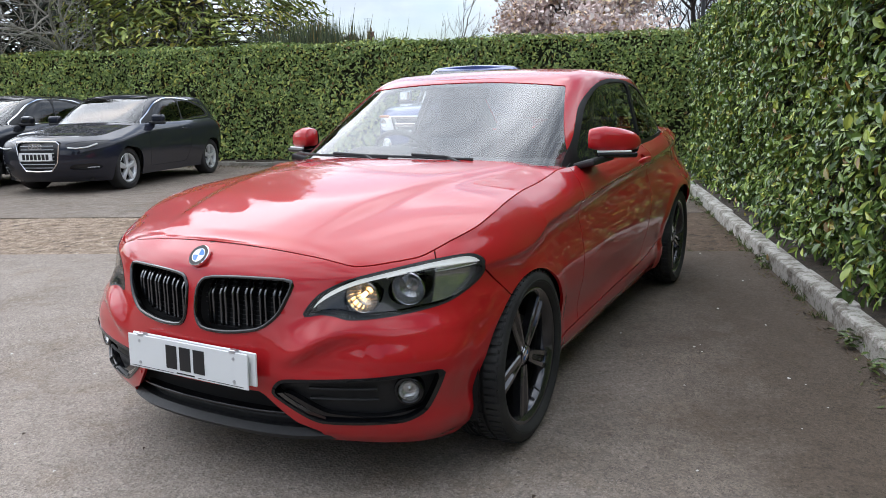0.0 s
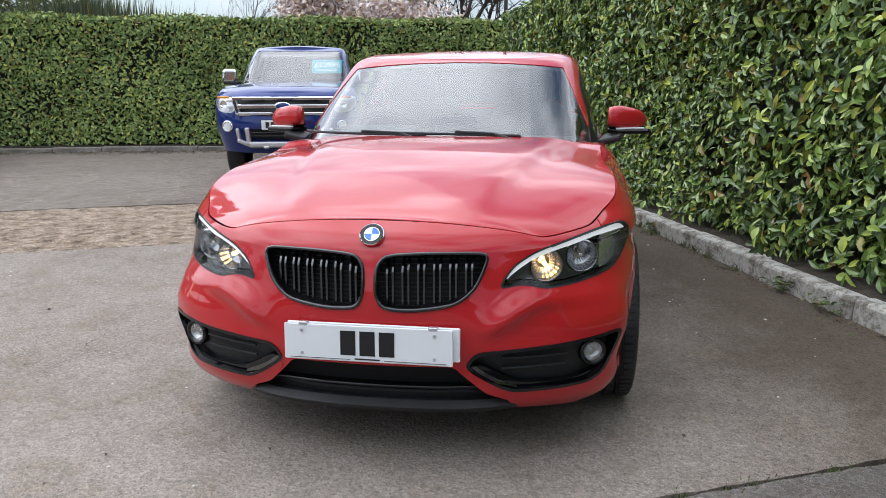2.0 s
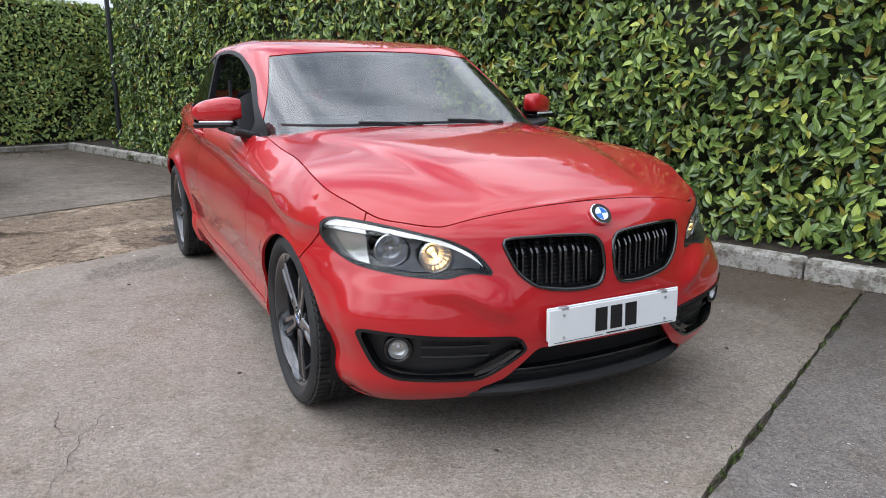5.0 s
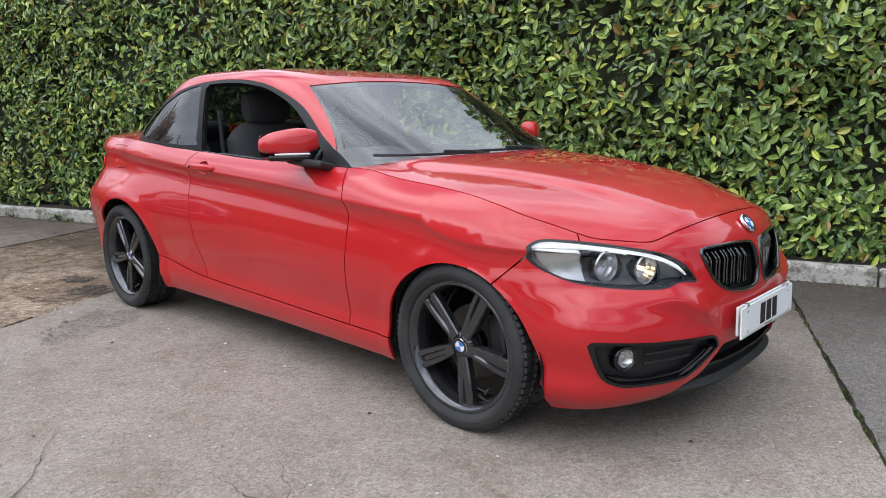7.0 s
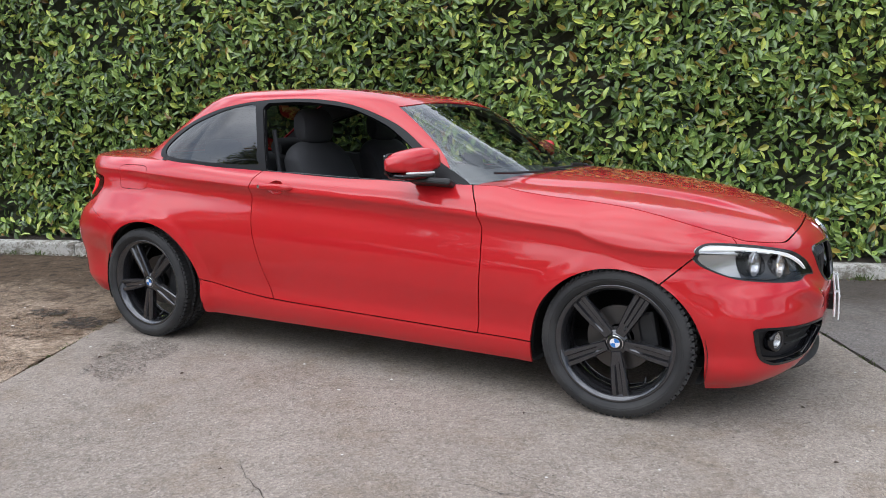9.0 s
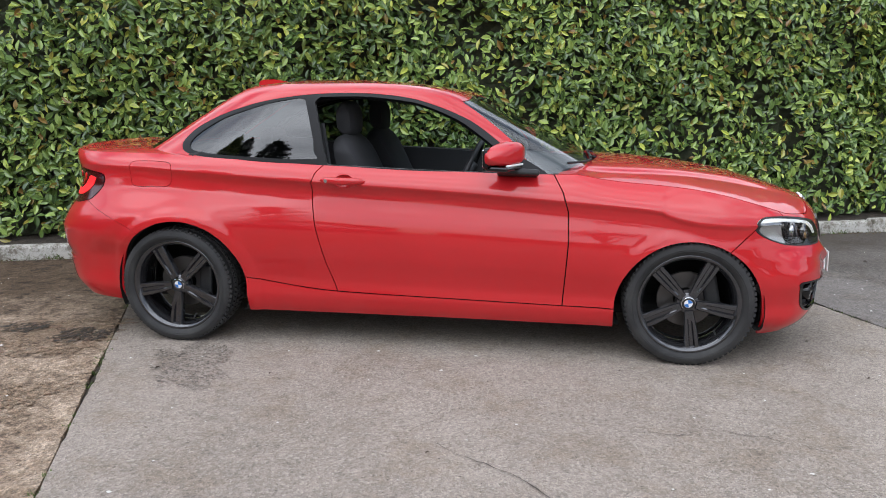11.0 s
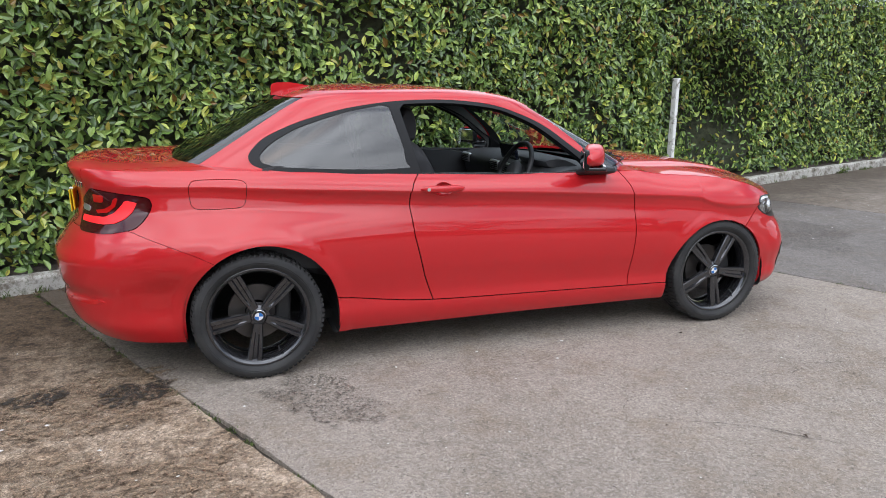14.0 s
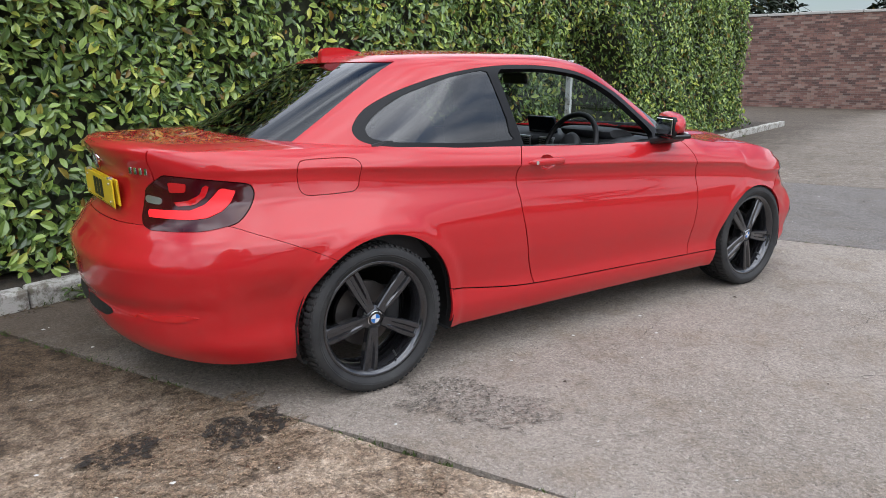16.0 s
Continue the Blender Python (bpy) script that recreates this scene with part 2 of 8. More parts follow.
def bm_lathe(profile, axis="y", seg=48, closed=False):
    """profile: (radius, along) pairs, turned round the axis."""
    bm = bmesh.new()
    rings = []
    for r, a in profile:
        ring = []
        for i in range(seg):
            t = 2 * math.pi * i / seg
            c, s = r * math.cos(t), r * math.sin(t)
            ring.append(bm.verts.new({"y": (c, a, s), "x": (a, c, s), "z": (c, s, a)}[axis]))
        rings.append(ring)
    pairs = list(zip(rings, rings[1:])) + ([(rings[-1], rings[0])] if closed else [])
    for a, b in pairs:
        for i in range(seg):
            j = (i + 1) % seg
            bm.faces.new((a[i], a[j], b[j], b[i]))
    bmesh.ops.recalc_face_normals(bm, faces=bm.faces)
    return bm


def bm_tube(pts, r, seg=8, bm=None, taper=None):
    bm = bm or bmesh.new()
    pts = [Vector(p) for p in pts]
    rings = []
    for i, p in enumerate(pts):
        d = (pts[min(i + 1, len(pts) - 1)] - pts[max(i - 1, 0)]).normalized()
        a = d.orthogonal().normalized() if i == 0 else (rings_a - d * rings_a.dot(d)).normalized()
        rings_a = a
        b = d.cross(a)
        rr = r if taper is None else r * (1 + (taper - 1) * i / (len(pts) - 1))
        rings.append([bm.verts.new(p + (a * math.cos(2 * math.pi * k / seg) + b * math.sin(2 * math.pi * k / seg)) * rr) for k in range(seg)])
    for a, b in zip(rings, rings[1:]):
        for k in range(seg):
            bm.faces.new((a[k], a[(k + 1) % seg], b[(k + 1) % seg], b[k]))
    bm.faces.new(rings[0][::-1])
    bm.faces.new(rings[-1])
    return bm


def curve(xs, ys):
    """A smooth function through a few knots."""
    xs, ys = np.array(xs, float), np.array(ys, float)
    if xs[0] > xs[-1]:
        xs, ys = xs[::-1], ys[::-1]
    d = np.diff(ys) / np.diff(xs)
    m = np.concatenate([[d[0]], np.where(d[1:] * d[:-1] > 0, 2 * d[1:] * d[:-1] / np.where(np.abs(d[1:] + d[:-1]) < 1e-9, 1e-9, d[1:] + d[:-1]), 0), [d[-1]]])

    def f(x):
        x = np.clip(np.asarray(x, float), xs[0], xs[-1])
        i = np.clip(np.searchsorted(xs, x) - 1, 0, len(xs) - 2)
        h = xs[i + 1] - xs[i]
        t = (x - xs[i]) / h
        return (2 * t**3 - 3 * t**2 + 1) * ys[i] + (t**3 - 2 * t**2 + t) * h * m[i] + (3 * t**2 - 2 * t**3) * ys[i + 1] + (t**3 - t**2) * h * m[i + 1]

    return f


def loop2(knots, sub=8, tight=0.5):
    """A closed smooth outline through 2D knots."""
    k = np.array(knots, float)
    n, out = len(k), []
    for i in range(n):
        p0, p1, p2, p3 = k[i - 1], k[i], k[(i + 1) % n], k[(i + 2) % n]
        m1, m2 = (p2 - p0) * tight, (p3 - p1) * tight
        # keep the handles short where neighbours are near
        L = np.linalg.norm(p2 - p1)
        for m in (m1, m2):
            q = np.linalg.norm(m)
            if q > L:
                m *= L / q
        for s in np.arange(sub) / sub:
            out.append((2 * s**3 - 3 * s**2 + 1) * p1 + (s**3 - 2 * s**2 + s) * m1 + (3 * s**2 - 2 * s**3) * p2 + (s**3 - s**2) * m2)
    return np.array(out)


def inside2(outline, P):
    """Signed distance of points P to a closed outline: positive inside."""
    a, b = outline, np.roll(outline, -1, 0)
    best, inn = np.full(len(P), 1e9), np.zeros(len(P), bool)
    for (ax, ay), (bx, by) in zip(a, b):
        dx, dy = bx - ax, by - ay
        t = np.clip(((P[:, 0] - ax) * dx + (P[:, 1] - ay) * dy) / (dx * dx + dy * dy + 1e-12), 0, 1)
        best = np.minimum(best, np.hypot(P[:, 0] - ax - t * dx, P[:, 1] - ay - t * dy))
        cross = (ay > P[:, 1]) != (by > P[:, 1])
        inn ^= cross & (P[:, 0] < (bx - ax) * (P[:, 1] - ay) / (by - ay + 1e-12) + ax)
    return np.where(inn, best, -best)


def grid_faces(nu, nv):
    i, j = np.meshgrid(np.arange(nu - 1), np.arange(nv - 1), indexing="ij")
    a = (i * nv + j).ravel()
    return [tuple(q) for q in np.stack([a, a + nv, a + nv + 1, a + 1], 1).tolist()]


def clip(V, F, f):
    """The part of a mesh where f(V) >= 0, cut cleanly along f = 0."""
    V = np.asarray(V, float)
    if not len(F):
        return V, F
    val = f(V)
    val = np.where(np.abs(val) < 1e-6, 1e-6, val)
    pos = val > 0
    new_v, cuts = [], {}
    base = len(V)
    size = np.fromiter(map(len, F), int, len(F))
    flat = np.fromiter(itertools.chain.from_iterable(F), int, size.sum())
    starts = np.concatenate([[0], np.cumsum(size)[:-1]])
    count = np.add.reduceat(pos[flat].astype(int), starts)
    out = [F[i] for i in np.nonzero(count == size)[0]]
    for fi in np.nonzero((count > 0) & (count < size))[0]:
        q = F[fi]
        g = []
        for a, b in zip(q, q[1:] + q[:1]):
            if pos[a]:
                g.append(a)
            if pos[a] != pos[b]:
                key = (a, b) if a < b else (b, a)
                if key not in cuts:
                    t = val[key[0]] / (val[key[0]] - val[key[1]])
                    cuts[key] = base + len(new_v)
                    new_v.append(V[key[0]] * (1 - t) + V[key[1]] * t)
                g.append(cuts[key])
        if len(g) > 2:
            out.append(tuple(g))
    W = np.vstack([V, np.array(new_v)]) if new_v else V
    used = np.unique(np.fromiter(itertools.chain.from_iterable(out), int)) if out else np.array([], int)
    remap = np.zeros(len(W), int)
    remap[used] = np.arange(len(used))
    remap = remap.tolist()
    return W[used], [tuple([remap[i] for i in q]) for q in out]


def normals_of(V, F):
    V = np.asarray(V)
    N = np.zeros_like(V)
    for k in set(map(len, F)):
        A = np.array([q for q in F if len(q) == k])
        n = np.cross(V[A[:, 2]] - V[A[:, 0]], V[A[:, 3]] - V[A[:, 1]]) if k > 3 else np.cross(V[A[:, 1]] - V[A[:, 0]], V[A[:, 2]] - V[A[:, 0]])
        for c in range(k):
            np.add.at(N, A[:, c], n)
    return N / np.maximum(np.linalg.norm(N, axis=1, keepdims=True), 1e-12)


def flanged(V, F, depth):
    """Adds a lip that turns inwards at every open edge, and so gives a panel its thickness."""
    N = normals_of(V, F)
    seen = {}
    for q in F:
        for a, b in zip(q, q[1:] + q[:1]):
            seen[(a, b)] = 1
    edge = [(a, b) for (a, b) in seen if (b, a) not in seen and abs(V[a][1]) + abs(V[b][1]) > 2e-4]
    V2, F2 = [tuple(v) for v in V], list(F)
    top, low = {}, {}
    for a, b in edge:
        for i in (a, b):
            if i not in top:
                top[i] = len(V2)
                V2.append(tuple(V[i]))
                low[i] = len(V2)
                V2.append(tuple(V[i] - N[i] * depth))
        F2.append((top[b], top[a], low[a], low[b]))
    return V2, F2


def mirror_y(V, F):
    V = np.array(V, float)
    V[:, 1] *= -1
    return V, [q[::-1] for q in F]


def panel(name, V, F, material, parent, label="", depth=0.012, smooth=True, both=False):
    V2, F2 = flanged(V, F, depth) if depth else (V, F)
    ob = link_mesh(name, V2, F2, material, parent, label, smooth)
    if both:
        link_mesh(name, *mirror_y(V2, F2), material, parent, label, smooth)
    return ob


def joined(name, V, F, material, parent, label="", depth=0.012):
    """A panel and its mirror image, welded along the middle line into one skin."""
    V2, F2 = flanged(np.asarray(V), F, depth)
    mV, mF = mirror_y(V2, F2)
    ob = link_mesh(name, np.vstack([V2, mV]), list(F2) + [tuple(i + len(V2) for i in q) for q in mF], material, parent, label)
    bm = bmesh.new()
    bm.from_mesh(ob.data)
    bmesh.ops.remove_doubles(bm, verts=[v for v in bm.verts if abs(v.co.y) < 2e-4], dist=3e-4)
    bm.to_mesh(ob.data)
    bm.free()
    ob.data.shade_smooth()
    return ob


def plank(outline, fn, depth, bm=None):
    """A slab over a flat outline: fn(a, b, k) puts it in space, k = 0 in front and 1 at the back."""
    bm = bm or bmesh.new()
    f = [bm.verts.new(fn(a, b, 0)) for a, b in outline]
    g = [bm.verts.new(fn(a, b, depth)) for a, b in outline]
    bm.faces.new(f)
    bm.faces.new(g[::-1])
    n = len(f)
    for i in range(n):
        bm.faces.new((f[i], g[i], g[(i + 1) % n], f[(i + 1) % n]))
    return bm

# ---- the yard ----
# u runs along the side hedge, n from the yard towards it; k runs across the concrete joints
HU, HN = Vector((0.956, 0.292, 0)), Vector((-0.292, 0.956, 0))
KK, KJ = Vector((0.908, 0.419, 0)), Vector((-0.419, 0.908, 0))
KERB_N, BACK_U = 1.92, -11.1


def un(u, n, z=0.0):
    return HU * u + HN * n + Vector((0, 0, z))


def un_pose(u, n, z=0.0, turn=0.0):
    """A pose in the yard; turn 0 looks along u."""
    p = un(u, n, z)
    return pose(p.x, p.y, p.z, 0, 0, math.degrees(math.atan2(HU.y, HU.x)) + turn)


def kj(k, j, z=0.0):
    return KK * k + KJ * j + Vector((0, 0, z))


def concrete(name, light, dark, stone, grit=1.0, stain=0.4, grime_shade=0.0, flaky=0.0, salt=0.55, reach=1.15):
    m = mat(name, light, 0.85, 0, 0, 0.3)
    big = noise_tex(m, 0.55, 6, 0.6)
    mid = noise_tex(m, 5.0, 6, 0.65)
    base = mixed(m, dark, light, ramp(m, big, [(0.34, (0, 0, 0)), (0.62, (1, 1, 1))]))
    base = mixed(m, base, tuple(c * 0.62 for c in dark), ramp(m, mid, [(0.56, (0, 0, 0)), (0.8, (stain, stain, stain))]))
    n, l, b = nodes_of(m)
    tc, vo = n.new("ShaderNodeTexCoord"), n.new("ShaderNodeTexVoronoi")
    vo.inputs["Scale"].default_value = 95.0
    l.new(tc.outputs["Object"], vo.inputs["Vector"])
    peb = ramp(m, vo.outputs["Color"], [(0.1, tuple(c * 0.55 for c in stone)), (0.45, stone), (0.85, tuple(min(1, c * 1.55) for c in stone))])
    spots = ramp(m, noise_tex(m, 22, 5, 0.7), [(0.34, (0.22, 0.22, 0.22)), (0.62, (0.72 * grit,) * 3)])
    base = mixed(m, base, peb, spots)
    fine = noise_tex(m, 290, 3, 0.7)
    base = mixed(m, base, ramp(m, fine, [(0.32, (0.22, 0.21, 0.20)), (0.47, (1.0, 1.0, 1.0)), (0.66, (1.75, 1.71, 1.66))]), min(0.9, 1.3 * salt), "MULTIPLY")
    # pale grains of exposed sand and small dark chips
    base = mixed(m, base, (0.44, 0.41, 0.375), ramp(m, noise_tex(m, 130, 2, 0.5), [(0.66, (0, 0, 0)), (0.70, (0.75, 0.75, 0.75))]))
    base = mixed(m, base, (0.055, 0.044, 0.035), ramp(m, noise_tex(m, 85, 2, 0.5), [(0.67, (0, 0, 0)), (0.71, (0.85, 0.85, 0.85))]))
    # crumbly mottling a few centimetres wide
    mott = noise_tex(m, 75, 5, 0.75)
    base = mixed(m, base, ramp(m, mott, [(0.36, (0.42, 0.40, 0.38)), (0.48, (1.0, 1.0, 1.0)), (0.62, (1.5, 1.47, 1.43))]), 0.75 * salt * salt, "MULTIPLY")
    # small dark pits and hand-wide worn spots
    base = mixed(m, base, ramp(m, noise_tex(m, 48, 3, 0.6), [(0.27, (0.22, 0.19, 0.16)), (0.34, (1.0, 1.0, 1.0))]), 0.8, "MULTIPLY")
    # brown, hand-wide blotches that drift into each other
    base = mixed(m, base, ramp(m, noise_tex(m, 2.6, 8, 0.74), [(0.36, (0.84, 0.79, 0.72)), (0.50, (1.0, 1.0, 0.99)), (0.64, (1.10, 1.10, 1.10))]), 0.85, "MULTIPLY")
    base = mixed(m, base, ramp(m, noise_tex(m, 13, 8, 0.78), [(0.34, (0.55, 0.52, 0.49)), (0.43, (1.0, 1.0, 1.0)), (0.66, (1.14, 1.13, 1.11))]), 0.7, "MULTIPLY")
    if flaky:
        # the skin of the slab has come off in flakes
        base = mixed(m, base, ramp(m, noise_tex(m, 7.5, 9, 0.8), [(0.40, (0.26, 0.215, 0.175)), (0.47, (0.82, 0.72, 0.62)), (0.53, (1.1, 1.04, 0.96)), (0.62, (1.5, 1.45, 1.38))]), flaky, "MULTIPLY")
    if grime_shade:
        # ragged band at the kerb: grime, algae and hedge shade put into colour
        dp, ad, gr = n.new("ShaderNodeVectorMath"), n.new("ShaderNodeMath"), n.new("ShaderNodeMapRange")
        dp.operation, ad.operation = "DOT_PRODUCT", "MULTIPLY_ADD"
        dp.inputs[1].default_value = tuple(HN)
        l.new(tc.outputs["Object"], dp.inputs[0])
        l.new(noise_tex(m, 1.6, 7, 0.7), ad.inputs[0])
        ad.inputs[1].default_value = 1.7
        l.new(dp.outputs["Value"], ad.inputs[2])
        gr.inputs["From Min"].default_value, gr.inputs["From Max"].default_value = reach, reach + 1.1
        gr.inputs["To Max"].default_value = grime_shade
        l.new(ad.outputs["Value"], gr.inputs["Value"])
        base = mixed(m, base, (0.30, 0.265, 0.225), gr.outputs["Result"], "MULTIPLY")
    col(m, base)
    h = mixed(m, vo.outputs["Distance"], noise_tex(m, 30, 6, 0.7), 0.6)
    bump(m, h, (0.30 + 0.45 * salt) * grit, 0.011)
    return m


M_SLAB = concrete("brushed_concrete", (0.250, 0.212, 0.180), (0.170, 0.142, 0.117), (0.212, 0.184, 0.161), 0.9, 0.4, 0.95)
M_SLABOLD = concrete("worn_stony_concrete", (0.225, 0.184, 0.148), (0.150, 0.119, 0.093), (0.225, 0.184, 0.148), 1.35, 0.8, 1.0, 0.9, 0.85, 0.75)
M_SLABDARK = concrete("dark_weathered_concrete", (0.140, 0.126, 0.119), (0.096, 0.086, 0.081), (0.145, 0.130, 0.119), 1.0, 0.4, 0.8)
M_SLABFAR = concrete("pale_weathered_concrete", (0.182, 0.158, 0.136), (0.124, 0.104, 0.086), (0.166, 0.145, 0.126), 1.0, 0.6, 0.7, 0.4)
M_SOIL = mat("dark_soil", (0.045, 0.034, 0.025), 0.95)
col(M_SOIL, ramp(M_SOIL, noise_tex(M_SOIL, 14, 6, 0.7), [(0.3, (0.02, 0.016, 0.012)), (0.7, (0.085, 0.065, 0.045))]))
bump(M_SOIL, noise_tex(M_SOIL, 35, 6, 0.7), 0.8, 0.03)
M_FIELD = mat("field_grass", (0.06, 0.08, 0.03), 0.95)
col(M_FIELD, ramp(M_FIELD, noise_tex(M_FIELD, 1.2, 6, 0.7), [(0.3, (0.04, 0.05, 0.02)), (0.7, (0.09, 0.11, 0.045))]))
M_KERB = mat("whitewashed_kerb_stone", (0.6, 0.58, 0.54), 0.8)
kb = mixed(M_KERB, (0.17, 0.15, 0.12), (0.46, 0.44, 0.40), ramp(M_KERB, noise_tex(M_KERB, 9, 8, 0.75), [(0.42, (0, 0, 0)), (0.53, (1, 1, 1))]))
kb = mixed(M_KERB, kb, (0.09, 0.10, 0.05), ramp(M_KERB, noise_tex(M_KERB, 17, 6, 0.7), [(0.53, (0, 0, 0)), (0.66, (0.9, 0.9, 0.9))]))
col(M_KERB, kb)
bump(M_KERB, noise_tex(M_KERB, 26, 7, 0.75), 0.8, 0.016)
M_KERBOLD = mat("dirty_old_kerb_stone", (0.3, 0.28, 0.24), 0.9)
kb = ramp(M_KERBOLD, noise_tex(M_KERBOLD, 5, 7, 0.7), [(0.3, (0.11, 0.10, 0.075)), (0.5, (0.24, 0.22, 0.185)), (0.7, (0.38, 0.36, 0.32))])
col(M_KERBOLD, kb)
bump(M_KERBOLD, noise_tex(M_KERBOLD, 22, 6, 0.7), 0.5, 0.012)
M_MOSS = mat("green_moss", (0.06, 0.09, 0.02), 0.95)
col(M_MOSS, ramp(M_MOSS, noise_tex(M_MOSS, 60, 4), [(0.3, (0.03, 0.045, 0.012)), (0.7, (0.11, 0.15, 0.035))]))

ground = link_mesh("ground", [(-2000, -2000, -0.06), (2000, -2000, -0.06), (2000, 2000, -0.06), (-2000, 2000, -0.06)], [(0, 1, 2, 3)], M_FIELD, smooth=False)
tagged(ground, "bare ground and grass round the yard", "ground", kind="structure")
pavement = thing("pavement", label="worn concrete yard in large jointed slabs", category="pavement", kind="structure")
K_JOINTS = [-34.0, -15.5, -9.6, -4.15, -1.945, 2.335, 5.72, 10.87, 16.0, 32.0]
K_MATS = [M_SLABFAR, M_SLABFAR, M_SLABFAR, M_SLABOLD, M_SLAB, M_SLABDARK, M_SLABFAR, M_SLABFAR, M_SLABFAR]


def concrete_slab(k0, k1, material, worn):
    """A slab with ragged edges, a dished and pitted top and real thickness."""
    j0, j1 = -26.0, 14.0
    near0, near1 = -5.0, 3.2
    js = sorted(set([j0, -20, -14, -10, -7] + list(np.arange(near0, near1, 0.045)) + [near1, 5, 8, j1]))
    ks = np.linspace(k0 + 0.008, k1 - 0.008, 6 if k1 - k0 > 6 else 14)
    V, F = [], []
    for a, k in enumerate(ks):
        for j in js:
            rag = 0.0
            if a in (0, len(ks) - 1) and near0 < j < near1:
                rag = (noise.noise((j * 2.3, k * 7, 1)) * 0.010 + noise.noise((j * 13, k * 7, 5)) * 0.010) * (1 if a else -1)
                rag = min(rag, 0.004) if a else max(rag, -0.004)
            z = noise.noise((k * 0.5, j * 0.5, 3.3)) * 0.004
            if worn:
                z += noise.noise((k * 5, j * 5, 8)) * 0.006 - 0.006
            V.append(tuple(kj(k + rag, j, z)))
    n = len(js)
    F = grid_faces(len(ks), n)
    V2, F2 = flanged(np.array(V), F, 0.05)
    return link_mesh("concrete_slab", V2, F2, material, pavement)


for i, (k0, k1) in enumerate(zip(K_JOINTS, K_JOINTS[1:])):
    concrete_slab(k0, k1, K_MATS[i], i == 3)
joint_bed = link_mesh("joint_bed", [tuple(kj(k, j, -0.022)) for k, j in ((-34, -26), (32, -26), (32, 14), (-34, 14))], [(0, 1, 2, 3)], M_SOIL, pavement, "dirt in the joints", False)


def tuft(name, at, r, count, material, parent=None, tall=0.03):
    """Moss or weeds: many little blades, one mesh."""
    V, F = [], []
    for _ in range(count):
        a, d = random.uniform(0, 6.283), r * math.sqrt(random.random())
        p = Vector(at) + Vector((math.cos(a) * d, math.sin(a) * d, 0))
        h, w, t = tall * random.uniform(0.4, 1.2), random.uniform(0.002, 0.006), random.uniform(0, 6.283)
        s = Vector((math.cos(t), math.sin(t), 0)) * w
        lean = Vector((random.uniform(-1, 1), random.uniform(-1, 1), 0)) * h * 0.7
        b = len(V)
        V += [tuple(p - s), tuple(p + s), tuple(p + lean * 0.5 + s * 0.7 + Vector((0, 0, h * 0.6))), tuple(p + lean + Vector((0, 0, h)))]
        F += [(b, b + 1, b + 2), (b, b + 2, b + 3)]
    return link_mesh(name, V, F, material, parent, smooth=False)


moss = []
for k in (-1.945, 2.335):
    for j in np.arange(-3.2, 2.4, 0.11):
        if noise.noise((j * 1.7, k, 0)) > -0.15:
            moss.append((k + random.uniform(-0.008, 0.008), j + random.uniform(-0.05, 0.05)))
MV, MF = [], []
for k, j in moss:
    o = tuft("moss", kj(k, j, -0.018), 0.03, 26, None, tall=0.024)
    b = len(MV)
    MV += [tuple(v.co) for v in o.data.vertices]
    MF += [tuple(b + i for i in p.vertices) for p in o.data.polygons]
    bpy.data.objects.remove(o)
tagged(link_mesh("joint_moss", MV, MF, M_MOSS, smooth=False), "green moss and weeds growing in the concrete joints", "moss", kind="stuff")


def stain_sheet(name, k, j, rk, rj, material, lift, seed, label):
    """A thin spill with a ragged rim."""
    V, F = [], []
    n = 64
    for i in range(n):
        a = 2 * math.pi * i / n
        r = 1 + 0.5 * noise.noise((math.cos(a) * 1.6, math.sin(a) * 1.6, seed)) + 0.42 * noise.noise((math.cos(a) * 5, math.sin(a) * 5, seed + 9))
        V.append(tuple(kj(k + math.cos(a) * rk * r, j + math.sin(a) * rj * r, lift)))
    return tagged(link_mesh(name, V, [tuple(range(n))], material, smooth=False), label, "stain", kind="stuff")


# kerbs: single stones with gaps, rounded front edge
def kerb_stone(length, seed):
    bm = bm_box((length - 0.012, 0.125, 0.20), (0, 0, 0.018), 0.020, 2)
    for v in bm.verts:
        v.co.z += noise.noise((v.co.x * 3 + seed, v.co.y * 9, 1)) * 0.008
        v.co.y += noise.noise((v.co.x * 4 + seed, v.co.z * 9, 5)) * 0.007
    return bm


kerb_side = thing("kerb_side", label="whitewashed worn kerb stones along the hedge", category="kerb", kind="structure")
kerb_back = thing("kerb_back", label="pale kerb stones along the far hedge", category="kerb", kind="structure")
kerb_meshes = [part("kerb_stone", kerb_stone(0.915, s * 7.1), M_KERB, kerb_side, smooth=False) for s in range(4)]
for i, o in enumerate(kerb_meshes):
    o.matrix_basis = un_pose(-10.6 + 0.915 * i, KERB_N + 0.06)
for i in range(4, 29):
    u = -10.6 + 0.915 * i
    m = un_pose(u, KERB_N + 0.06 + random.uniform(-0.008, 0.008), random.uniform(-0.008, 0.006), random.uniform(-0.5, 0.5))
    same_mesh("kerb_stone", kerb_meshes[i % 4], m, kerb_side)
back_stone = part("kerb_stone", kerb_stone(0.915, 40.3), M_KERBOLD, kerb_back, smooth=False)
back_stone.matrix_basis = un_pose(BACK_U - 0.06, KERB_N - 0.4 - 0.915 * 22, -0.02, 90)
for i in range(22):
    same_mesh("kerb_stone", back_stone, un_pose(BACK_U - 0.06, KERB_N - 0.4 - 0.915 * i, random.uniform(-0.035, -0.015), 90), kerb_back)

